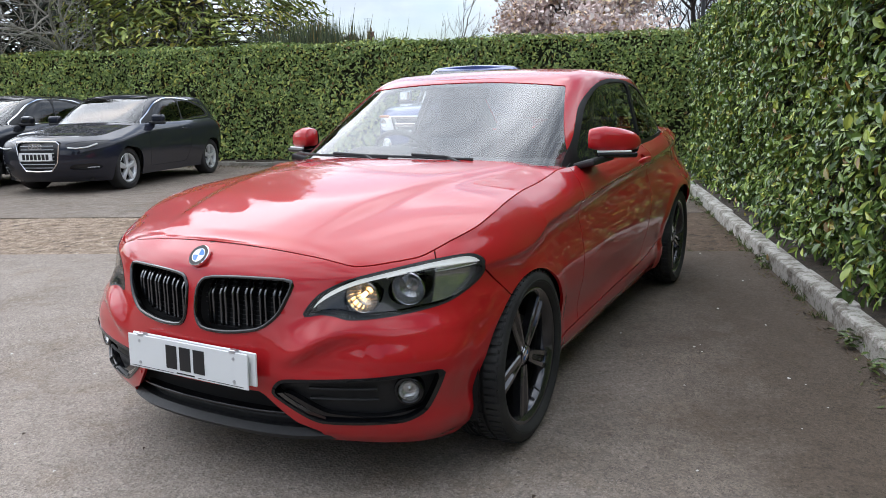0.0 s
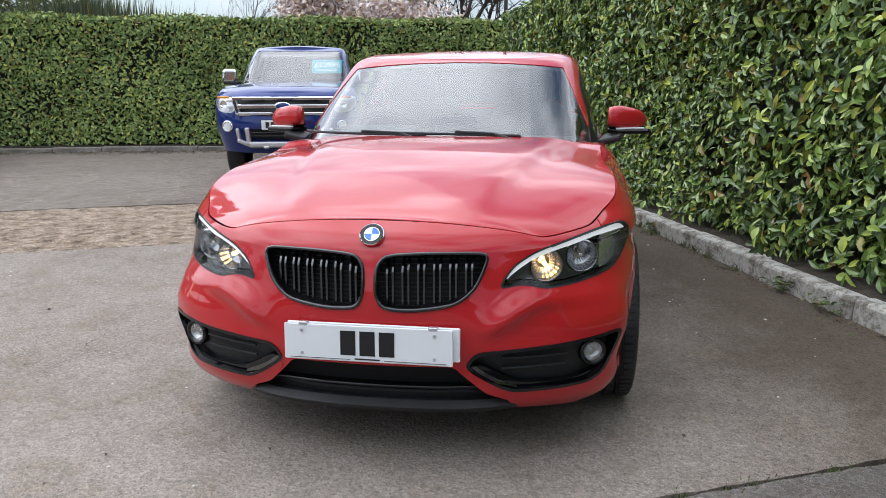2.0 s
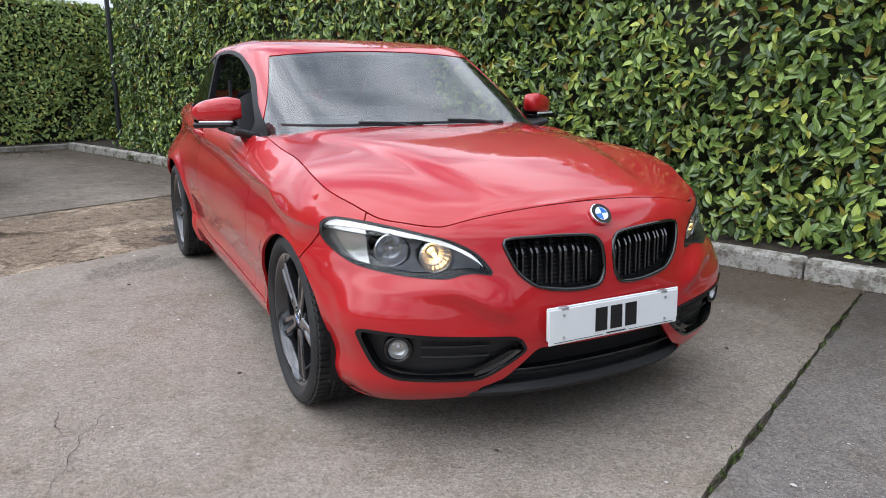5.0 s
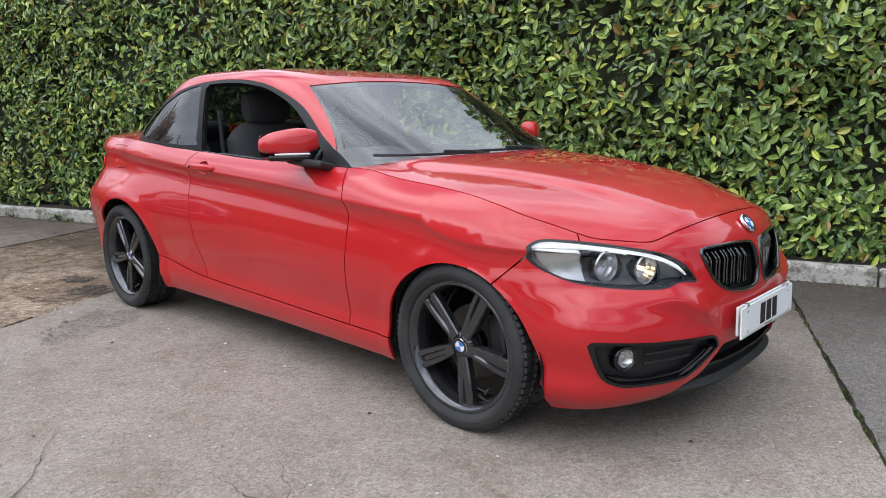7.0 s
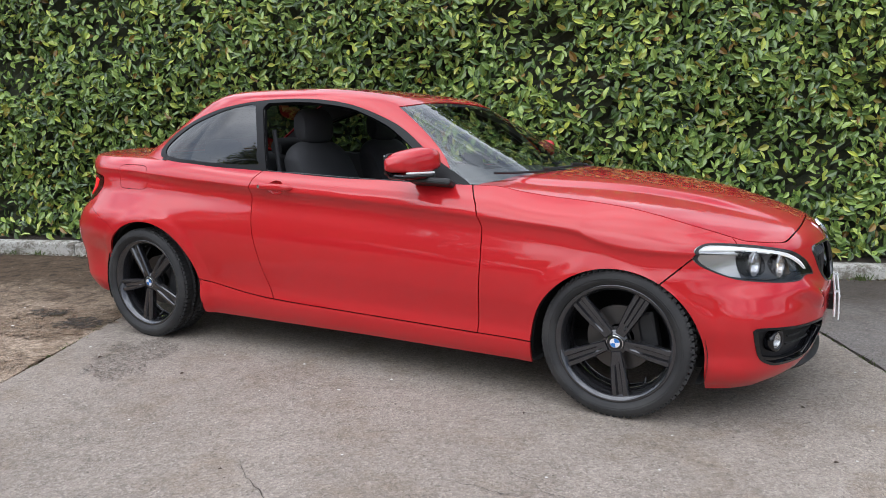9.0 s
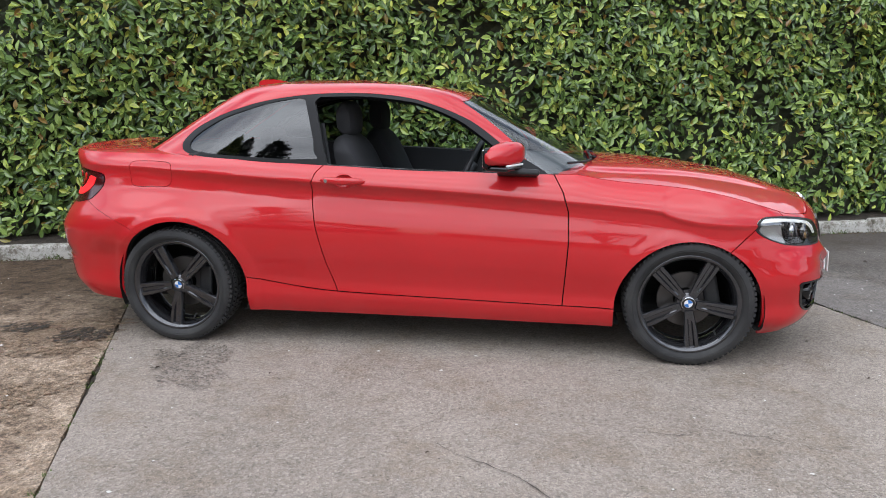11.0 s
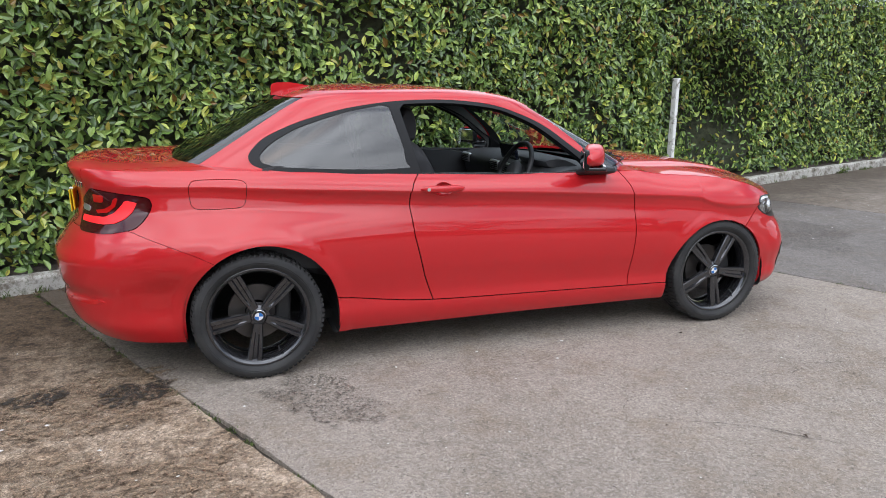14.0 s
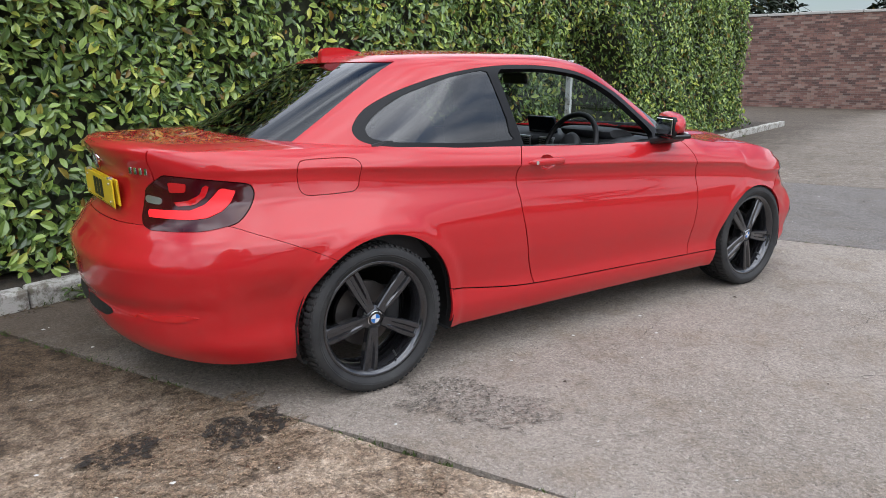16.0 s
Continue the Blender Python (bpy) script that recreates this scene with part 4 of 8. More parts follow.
door = cut(SHELL, lambda V: f_door(V) - G, lambda V: -f_sill(V) - G, lambda V: -in_xz(DISH)(V))
wing = cut(SHELL, lambda V: -f_door(V) - G, lambda V: -f_sill(V) - G, lambda V: V[:, 0] - 0.3, lambda V: -nose_seam(V) - G, *lamps_out)
bumper = cut(SHELL, lambda V: V[:, 0] - 1.2, lambda V: nose_seam(V) - G, *lamps_out, in_yz(KIDNEY, 0, -1), in_yz(FOG, 0, -1), in_yz(INTAKE, 0, -1))
quarter = cut(SHELL, lambda V: -f_door(V) - G, lambda V: -f_sill(V) - G, lambda V: 0.3 - V[:, 0], lambda V: -tail_seam(V) - 0.001, in_tail(TAIL, G, -1), lambda V: V[:, 1] - np.where(V[:, 0] < -2.0, 0.47, -1) - G)
FLAP = loop2([(-1.622, 0.955), (-1.600, 0.978), (-1.45, 0.980), (-1.385, 0.974), (-1.364, 0.955), (-1.366, 0.90), (-1.376, 0.862), (-1.400, 0.846), (-1.50, 0.842), (-1.59, 0.845), (-1.616, 0.862), (-1.624, 0.91)], 4, 0.4)
flap = cut(quarter, in_xz(FLAP, 0.0015))
quarter_r = cut(quarter, lambda V: -in_xz(FLAP)(V) - 0.0015)
boot_face = cut(SHELL, lambda V: -1.9 - V[:, 0], lambda V: 0.47 - V[:, 1] - G, lambda V: -tail_seam(V) - 0.001, in_tail(TAIL, G, -1))
rear_bumper = cut(SHELL, lambda V: tail_seam(V) - 0.001, lambda V: -1.2 - V[:, 0])

joined("front_bumper", *bumper, M_RED, car, "red painted front bumper and nose")
panel("front_wing", *wing, M_RED, car, both=True)
panel("side_sill", *side_sill, M_RED, car, both=True)
door_l = panel("door", *door, M_RED, car)
door_r = panel("door", *mirror_y(*door), M_RED, car, "red door with its window wound down")
panel("rear_quarter", *quarter, M_RED, car)
panel("rear_quarter", *mirror_y(*quarter_r), M_RED, car)
panel("fuel_flap", *mirror_y(*flap), M_RED, car)
joined("rear_bumper", *rear_bumper, M_RED, car)
joined("boot_lid_face", *boot_face, M_RED, car)

# inner shell: black lining a hand behind the skin
inner_V = S_V - normals_of(S_V, S_F) * 0.045
lining = cut((inner_V, S_F), arch(*ARCH_F), arch(*ARCH_R), in_yz(HEADLAMP, 0.0, -1), lambda V: V[:, 1] - 0.0)
panel("inner_lining", *lining, M_LINING, car, "black inner lining", 0, both=True)

# bonnet
c_hood = curve([0.55, 0.75, 0.95, 1.22, 1.54, 1.80, 1.93, 2.0, 2.05], [0.962, 0.965, 0.958, 0.940, 0.898, 0.846, 0.812, 0.788, 0.786])
hi = np.where(X0 > 0.60)[0]
rr = np.concatenate([np.linspace(0, 0.9, 44), np.linspace(0.92, 1.0, 8)])
rb = np.concatenate([np.linspace(0, 0.9, 44), np.linspace(0.92, 0.9935, 8)])
HV = np.zeros((len(hi), len(rr), 3))
for a, i in enumerate(hi):
    px, py, pz = SV[i, -1]
    y = py * rb
    ridge = 0.30 + 0.25 * (2.02 - px) / 1.1
    dome = 0.022 / (1 + np.exp((y - ridge) / 0.016)) * np.clip((2.0 - px) / 0.35, 0, 1)
    roll = 0.5 * rb**2 + 0.5 * rb**5
    z = c_hood(px) + (pz - c_hood(px)) * roll + dome * (1 - rb**4) - 0.016 * np.clip((2.0 - px) / 0.35, 0, 1) * (1 - roll) * 0.4
    HV[a] = np.stack([np.full_like(y, px - 0.006 * np.clip((px - 1.7) / 0.2, 0, 1)), y, z + 0.001], 1)
H_V, H_F = HV.reshape(-1, 3), grid_faces(*HV.shape[:2])
if normals_of(H_V, H_F)[len(H_V) // 2][2] < 0:
    H_F = [q[::-1] for q in H_F]
cowl = lambda V: V[:, 0] - (0.70 + 0.22 * (1 - np.clip(np.abs(V[:, 1]) / 0.70, 0, 1) ** 2))
bonnet = cut((H_V, H_F), cowl)
hood = joined("bonnet", *bonnet, M_RED, car, "red bonnet with two raised creases", 0.015)

# boot lid top
c_deck = curve([-1.2, -1.5, -1.72, -1.98, -2.10, -2.17, -2.2], [1.055, 1.050, 1.046, 1.046, 1.052, 1.046, 1.034])
di = np.where(X0 < -1.25)[0]
DV = np.zeros((len(di), len(rr), 3))
for a, i in enumerate(di):
    px, py, pz = SV[i, -1]
    DV[a] = np.stack([np.full_like(rr, px), py * rr, c_deck(px) + (pz - c_deck(px)) * (0.3 * rr**2 + 0.7 * rr**6)], 1)
D_V, D_F = DV.reshape(-1, 3), grid_faces(*DV.shape[:2])
if normals_of(D_V, D_F)[len(D_V) // 2][2] < 0:
    D_F = [q[::-1] for q in D_F]
deck_cut = lambda V: (-1.66 + 0.20 * np.clip(np.abs(V[:, 1]) / 0.62, 0, 1.3) ** 2) - V[:, 0]
boot_side = lambda V: 0.60 - np.abs(V[:, 1]) + 0.0 * V[:, 0]
joined("boot_lid", *cut((D_V, D_F), deck_cut, lambda V: boot_side(V) - G), M_RED, car)
panel("rear_shoulder", *cut((D_V, D_F), lambda V: -boot_side(V) - G, lambda V: -1.25 - V[:, 0]), M_RED, car, both=True)

# ---- cabin ----
CX_F, CX_R = -0.35, -0.55
hk = np.array([0, 1, 2, 3, 4, 5, 6.0])
s_z, s_w = curve(hk, [0.925, 1.08, 1.23, 1.31, 1.352, 1.375, 1.389]), curve(hk, [0.770, 0.730, 0.682, 0.652, 0.625, 0.588, 0.54])
f_z, f_x = curve(hk, [0.925, 1.05, 1.18, 1.26, 1.305, 1.327, 1.341]), curve(hk, [0.945, 0.725, 0.475, 0.32, 0.235, 0.19, 0.155])
r_z, r_x = curve(hk, [0.98, 1.10, 1.22, 1.29, 1.335, 1.362, 1.380]), curve(hk, [-1.83, -1.60, -1.38, -1.25, -1.165, -1.11, -1.06])
ang = np.concatenate([np.linspace(0, math.pi / 2, 70)])
ccols = [("F", a) for a in ang] + [("S", t) for t in np.linspace(0, 1, 40)[1:-1]] + [("R", a) for a in ang[::-1]]
hh = np.concatenate([np.linspace(0, 3, 34), np.linspace(3, 6, 16)[1:]])
CV = np.zeros((len(ccols), len(hh), 3))
for a, (k, v) in enumerate(ccols):
    if k == "S":
        x = CX_F + (CX_R - CX_F) * v
        CV[a] = np.stack([np.full_like(hh, x), s_w(hh), s_z(hh)], 1)
    else:
        e, ex, ez, cx, n_, m_ = (f_x, f_x, f_z, CX_F, 3.4, 6.0) if k == "F" else (r_x, r_x, r_z, CX_R, 3.5, 3.6)
        c, s = max(math.cos(v), 0), max(math.sin(v), 0)
        x = cx + (ex(hh) - cx) * c ** (2 / n_)
        wgt = c ** (2 / n_ * 2.0)
        CV[a] = np.stack([x, s_w(hh) * s ** (2 / m_), s_z(hh) + (ez(hh) - s_z(hh)) * wgt], 1)
C_V, C_F = CV.reshape(-1, 3), grid_faces(*CV.shape[:2])
if normals_of(C_V, C_F)[len(C_V) // 2][1] < 0:
    C_F = [q[::-1] for q in C_F]
DLO = loop2([(-1.338, 1.085), (-1.26, 1.160), (-1.09, 1.236), (-0.86, 1.299), (-0.59, 1.334), (-0.30, 1.337), (-0.03, 1.303), (0.235, 1.203), (0.44, 1.060), (0.66, 0.915), (0.33, 0.930), (-0.2, 0.948), (-0.53, 0.963), (-0.9, 0.985), (-1.24, 1.012), (-1.325, 1.038)], 6, 0.45)
QGLASS = loop2([(-1.285, 1.085), (-1.22, 1.143), (-1.085, 1.214), (-0.84, 1.287), (-0.646, 1.318), (-0.634, 1.314), (-0.547, 1.004), (-0.555, 0.996), (-0.9, 1.008), (-1.2, 1.027), (-1.275, 1.046)], 6, 0.35)
DGLASS = loop2([(-0.580, 1.304), (-0.566, 1.318), (-0.30, 1.320), (-0.03, 1.285), (0.19, 1.197), (0.385, 1.06), (0.475, 0.985), (0.45, 0.944), (-0.2, 0.962), (-0.488, 0.975), (-0.495, 0.985)], 6, 0.35)


def side_only(f):
    return lambda V: np.where((V[:, 1] > 0.4) & (V[:, 0] < 0.72) & (V[:, 0] > -1.45), f(V), -1.0)


def screen(V, grow=0.0):
    yl = 0.712 - (V[:, 2] - 0.95) * 0.455
    top = 1.322 - 0.03 * (np.abs(V[:, 1]) / 0.55) ** 2
    d = np.minimum(yl - np.abs(V[:, 1]), (top - V[:, 2]) * 0.8)
    return np.where(V[:, 0] > 0.0, d, -1.0) + grow


def back_screen(V, grow=0.0):
    yl = 0.564 - (V[:, 2] - 1.03) * 0.19
    d = np.minimum(np.minimum(yl - np.abs(V[:, 1]), (1.350 - V[:, 2]) * 0.8), V[:, 2] - 1.02)
    return np.where(V[:, 0] < -0.95, d, -1.0) + grow


f_dlo, f_q, f_d = side_only(in_xz(DLO)), side_only(in_xz(QGLASS)), side_only(in_xz(DGLASS))
frame_paint = cut((C_V, C_F), lambda V: -f_dlo(V), lambda V: -screen(V) - 0.002, lambda V: -back_screen(V) - 0.002)
panel("cabin_frame", *frame_paint, M_RED, car, "red roof pillars and rails", 0.007, both=True)
inner_frame = cut((C_V - normals_of(C_V, C_F) * 0.010, C_F), lambda V: -f_q(V), lambda V: -f_d(V), lambda V: -screen(V) - 0.004, lambda V: -back_screen(V) - 0.004)
panel("pillar_lining", *inner_frame, M_PILLAR, car, "grey pillar lining", 0, both=True)
trim_ring = cut((C_V, C_F), lambda V: f_dlo(V) - 0.001, lambda V: -f_q(V), lambda V: -f_d(V))
panel("window_trim", *trim_ring, M_TRIM, car, "black window surround", 0.03, both=True)
q_glass = cut((C_V - normals_of(C_V, C_F) * 0.004, C_F), lambda V: f_q(V) + 0.004)
panel("quarter_window", *q_glass, M_TINT, car, "dark tinted glass", 0, both=True)
d_glass = cut((C_V - normals_of(C_V, C_F) * 0.006, C_F), lambda V: f_d(V) + 0.006)
screen_skin = cut((C_V - normals_of(C_V, C_F) * 0.003, C_F), lambda V: screen(V) + 0.006, lambda V: V[:, 2] - 0.93)
ws_V, ws_F = screen_skin
ws_mV, ws_mF = mirror_y(ws_V, ws_F)


def whole(V, F, name, material, label):
    mV, mF = mirror_y(V, F)
    ob = link_mesh(name, np.vstack([V, mV]), list(F) + [tuple(i + len(V) for i in q) for q in mF], material, car, label)
    bm = bmesh.new()
    bm.from_mesh(ob.data)
    bmesh.ops.remove_doubles(bm, verts=[v for v in bm.verts if abs(v.co.y) < 2e-4], dist=4e-4)
    bm.to_mesh(ob.data)
    bm.free()
    ob.data.shade_smooth()
    ob.visible_shadow = False
    return ob


whole(ws_V, ws_F, "windscreen", M_GLASS, "clear windscreen reflecting the clouds")
bk_V, bk_F = cut((C_V - normals_of(C_V, C_F) * 0.003, C_F), lambda V: back_screen(V) + 0.006)
whole(bk_V, bk_F, "rear_window", M_TINT, "dark tinted rear window")
# black printed edge of the screens
edge_f = cut((C_V - normals_of(C_V, C_F) * 0.007, C_F), lambda V: screen(V) + 0.004, lambda V: 0.016 - screen(V), lambda V: V[:, 2] - 0.93)
panel("windscreen_seal", *edge_f, M_BLACK, car, "black seal", 0, both=True)
# roof
c_roof = curve([0.16, -0.02, -0.2, -0.46, -0.75, -0.95, -1.06], [1.342, 1.376, 1.398, 1.414, 1.416, 1.400, 1.381])
RV = np.zeros((len(ccols), 24, 3))
r24 = np.linspace(0, 1, 24)
for a in range(len(ccols)):
    px, py, pz = CV[a, -1]
    RV[a] = np.stack([np.full(24, px), py * r24, c_roof(px) + (pz - c_roof(px)) * r24**2.2], 1)
R_V, R_F = RV.reshape(-1, 3), grid_faces(*RV.shape[:2])
if normals_of(R_V, R_F)[len(R_V) // 2][2] < 0:
    R_F = [q[::-1] for q in R_F]
roof = whole(R_V, R_F, "roof", M_RED, "red roof skin")
roof.visible_shadow = True
headlining = link_mesh("headlining", np.vstack([R_V - [0, 0, 0.025], mirror_y(R_V - [0, 0, 0.025], R_F)[0]]), list(R_F) + [tuple(i + len(R_V) for i in q) for q in mirror_y(R_V, R_F)[1]], M_BEIGE, car, "pale grey headlining")
fin = bmesh.new()
fin_o = [(-1.150, 1.352), (-1.146, 1.404), (-1.136, 1.416), (-1.11, 1.422), (-1.05, 1.423), (-1.01, 1.418), (-0.96, 1.408), (-0.90, 1.398), (-0.90, 1.36)]
plank(fin_o, lambda a, b, k: (a, -0.022 + k * (1 - 6.0 * (b - 1.36)), b), 0.044, fin)
part("aerial_fin", fin, M_RED, car, "red shark-fin aerial")
# cowl panel under the screen
CWV = []
for i, y in enumerate(np.linspace(-0.715, 0.715, 31)):
    b = 0.22 * (1 - min(abs(y) / 0.70, 1) ** 2)
    for j, t in enumerate((0, 0.25, 0.5, 1.0)):
        CWV.append((0.56 + b + 0.22 * t, y, 0.948 - 0.02 * t - 0.012 * (j == 1)))
CWF = grid_faces(31, 4)
link_mesh("cowl_panel", CWV, CWF, M_BLACK, car, "black plastic cowl with slots", False)

# ---- parts of the coupe ----
S_N = normals_of(S_V, S_F)
NOSE_F = [q for q in S_F if S_V[q[0], 0] > 1.3]
TAIL_F = [q for q in S_F if S_V[q[0], 0] < -1.5]


def skin(offset):
    return S_V - S_N * offset


def badge_mesh(r, thick):
    """A round badge: dark ring in a bright rim, and four quarters in blue and white, facing +x."""
    bm = bmesh.new()
    n = 32
    def ring(rad, x):
        return [bm.verts.new((x, rad * math.cos(2 * math.pi * i / n), rad * math.sin(2 * math.pi * i / n))) for i in range(n)]
    a, b, c, d, e = ring(r, -thick), ring(r, thick * 0.6), ring(r * 0.94, thick), ring(r * 0.64, thick), ring(r * 0.60, thick * 0.9)
    mid = bm.verts.new((thick * 1.1, 0, 0))
    for (p, q), mi in (((a, b), 1), ((b, c), 1), ((c, d), 0), ((d, e), 1)):
        for i in range(n):
            f = bm.faces.new((p[i], p[(i + 1) % n], q[(i + 1) % n], q[i]))
            f.material_index = mi
    for i in range(n):
        f = bm.faces.new((e[i], e[(i + 1) % n], mid))
        f.material_index = 2 if (i // (n // 4)) % 2 == 0 else 3
    bm.faces.new(a[::-1]).material_index = 0
    bmesh.ops.recalc_face_normals(bm, faces=bm.faces)
    return bm


def badge(name, r, thick, m, parent):
    ob = part(name, badge_mesh(r, thick), None, parent, "round badge with blue and white quarters")
    for mm in (M_INK, M_CHROME, M_ROUNDEL_B, M_ROUNDEL_W):
        ob.data.materials.append(mm)
    ob.matrix_basis = m
    return ob


badge("bonnet_badge", 0.038, 0.005, pose(2.073, 0, 0.750, 0, -42, 0), car)
badge("boot_badge", 0.036, 0.005, pose(-2.192, 0, 0.955, 0, 12, 180), car)


# wheels: the axle runs along y, the outer side is +y
def make_wheel(parent):
    rim_r = 0.245
    w = part("wheel", bm_lathe([(rim_r - 0.020, -0.15), (rim_r - 0.004, -0.14), (rim_r - 0.022, -0.11), (rim_r - 0.034, -0.03), (rim_r - 0.022, 0.012), (rim_r - 0.010, 0.030), (rim_r + 0.002, 0.036), (rim_r + 0.006, 0.030), (rim_r + 0.006, 0.018)], "y", 72), M_RIM, parent, "satin black five-spoke alloy wheel", True)
    prof = [(rim_r, 0.012), (rim_r + 0.004, 0.034), (rim_r + 0.014, 0.045), (rim_r + 0.030, 0.0485), (rim_r + 0.031, 0.0497), (rim_r + 0.034, 0.0497), (rim_r + 0.035, 0.0485), (rim_r + 0.048, 0.047), (rim_r + 0.058, 0.040), (rim_r + 0.063, 0.032), (0.3075, 0.024), (0.3080, 0.012), (0.3080, 0.004)]
    g = []
    for k, y in enumerate((-0.022, -0.060, -0.098)):
        g += [(0.3095, y + 0.018), (0.3095, y + 0.006), (0.302, y + 0.005), (0.302, y - 0.005), (0.3095, y - 0.006), (0.3095, y - 0.018)]
    back = [(0.308, -0.124), (0.306, -0.142), (rim_r + 0.060, -0.160), (rim_r + 0.03, -0.168), (rim_r, -0.145)]
    tyre_bm = bm_lathe(prof + g + back, "y", 96)
    part("tyre", tyre_bm, M_RUBBER, w, "black road tyre", True, 40)
    # shoulder blocks of the tread
    bl = bmesh.new()
    for i in range(72):
        a = 2 * math.pi * i / 72
        bm_box((0.018, 0.040, 0.012), (0.3085 * math.cos(a), 0.012, 0.3085 * math.sin(a)), 0, 1, (0, -math.degrees(a) + 90, 12), bl)
        bm_box((0.010, 0.008, 0.022), (0.297 * math.cos(a), 0.0375, 0.297 * math.sin(a)), 0, 1, (14, -math.degrees(a) + 90, 0), bl)
        bm_box((0.017, 0.026, 0.008), (0.3100 * math.cos(a + 0.02), -0.040, 0.3100 * math.sin(a + 0.02)), 0, 1, (0, -math.degrees(a) + 90, 24), bl)
        bm_box((0.017, 0.026, 0.008), (0.3100 * math.cos(a), -0.080, 0.3100 * math.sin(a)), 0, 1, (0, -math.degrees(a) + 90, -24), bl)
        bm_box((0.018, 0.034, 0.012), (0.3080 * math.cos(a), -0.128, 0.3080 * math.sin(a)), 0, 1, (0, -math.degrees(a) + 90, -14), bl)
    tr = part("tread", bl, M_RUBBER, w)
    tagged(tr, kind="stuff")
    # a raised rib ring on the side wall
    part("sidewall_rib", bm_lathe([(0.268, 0.0462), (0.269, 0.0487), (0.272, 0.0487), (0.273, 0.0462)], "y", 72), M_RUBBER, w, smooth=True)
    # spokes
    def spoke_bm():
        bm = bmesh.new()
        rows = []
        for r in (0.040, 0.060, 0.075, 0.095, 0.13, 0.17, 0.212, 0.225):
            t = (r - 0.04) / 0.185
            hw = 0.0215 + 0.007 * math.sin(t * 2.2) + 0.008 * t
            y0 = 0.012 + 0.008 * t - 0.02 * max(0, t - 0.85)
            d = 0.011 * math.sin(min(1, max(0.0, t - 0.1) * 1.6) * math.pi * 0.5)
            sec = [(-hw, y0 - 0.034), (-hw, y0 - 0.006), (-hw + 0.004, y0), (-hw * 0.42, y0 + 0.001), (-hw * 0.22, y0 - d), (hw * 0.22, y0 - d), (hw * 0.42, y0 + 0.001), (hw - 0.004, y0), (hw, y0 - 0.006), (hw, y0 - 0.034)]
            rows.append([bm.verts.new((a, b, r)) for a, b in sec])
        for p, q in zip(rows, rows[1:]):
            for i in range(len(p) - 1):
                bm.faces.new((p[i], p[i + 1], q[i + 1], q[i]))
            bm.faces.new((p[-1], p[0], q[0], q[-1]))
        bm.faces.new(rows[0])
        bm.faces.new(rows[-1][::-1])
        bmesh.ops.recalc_face_normals(bm, faces=bm.faces)
        return bm
    sp = part("spoke", spoke_bm(), M_RIM, w, "grooved spoke", True, 28)
    sp.matrix_basis = pose(0, 0, 0, 0, 176, 0)
    for i in range(1, 5):
        same_mesh("spoke", sp, pose(0, 0, 0, 0, 176 + 72 * i, 0), w)
    part("hub", bm_lathe([(0.001, 0.010), (0.034, 0.010), (0.040, 0.006), (0.052, 0.000), (0.060, -0.03), (0.05, -0.06), (0.001, -0.06)], "y", 40), M_RIM, w, smooth=True, angle=40)
    bolt_m = part("wheel_bolt", bm_cyl(0.0095, 0.02, (0, 0, 0), (90, 0, 0), 12, bevel=0.002), M_BLACK, w)
    for i in range(5):
        a = math.radians(90 + 36 - 4 + 72 * i)
        m = pose(0.058 * math.cos(a), 0.0, 0.058 * math.sin(a))
        if i == 0:
            bolt_m.matrix_basis = m
        else:
            same_mesh("wheel_bolt", bolt_m, m, w)
    badge("wheel_badge", 0.034, 0.003, pose(0, 0.012, 0, 0, 10, 90), w)
    part("brake_disc", bm_lathe([(0.06, -0.075), (0.140, -0.075), (0.140, -0.097), (0.06, -0.097)], "y", 56, True), M_DISC, w, "steel brake disc")
    part("brake_caliper", bm_box((0.075, 0.075, 0.17), (-0.125, -0.088, 0.02), 0.015, 2), M_BLACK, w, "dark brake caliper")
    part("valve", bm_cyl(0.004, 0.03, (-0.10, 0.018, -0.165), (60, 0, 0), 8), M_BLACK, w)
    return w


wheel = make_wheel(car)
WY = 0.790
wheel.matrix_basis = pose(1.345, WY + 0.014, WHEEL_Z + 0.006)
copy_thing(wheel, pose(-1.345, WY + 0.008, WHEEL_Z + 0.006))
copy_thing(wheel, pose(1.350, -WY, WHEEL_Z + 0.006, 0, 0, 180) @ pose(0, 0, 0, 0, 12, 0))
copy_thing(wheel, pose(-1.345, -WY - 0.012, WHEEL_Z + 0.006, 0, 0, 180) @ pose(0, 0, 0, 0, -4, 0))
for (xw, zw, r) in (ARCH_F, ARCH_R):
    for sgn in (1, -1):
        V, F = [], []
        nn = 28
        for i in range(nn + 1):
            a = math.radians(-28 + 236 * i / nn)
            px, pz = xw + (r + 0.012) * math.cos(a), zw + (r + 0.012) * math.sin(a)
            for y in (0.800 if xw > 0 else 0.815, 0.70, 0.56, 0.42):
                V.append((px, sgn * y, max(pz, 0.19)))
        F = grid_faces(nn + 1, 4)
        b = len(V)
        V.append((xw, sgn * 0.42, zw))
        for i in range(nn):
            F.append((i * 4 + 3, (i + 1) * 4 + 3, b))
        link_mesh("arch_liner", V, F, M_LINING, car, "black wheel arch liner", False)
part("underbody", bm_box((3.7, 1.16, 0.06), (-0.05, 0, 0.215), 0.01), M_LINING, car, "black underbody")
for sgn in (1, -1):
    part("inner_sill", bm_box((1.9, 0.20, 0.05), (0.02, sgn * 0.62, 0.235), 0.01), M_LINING, car)

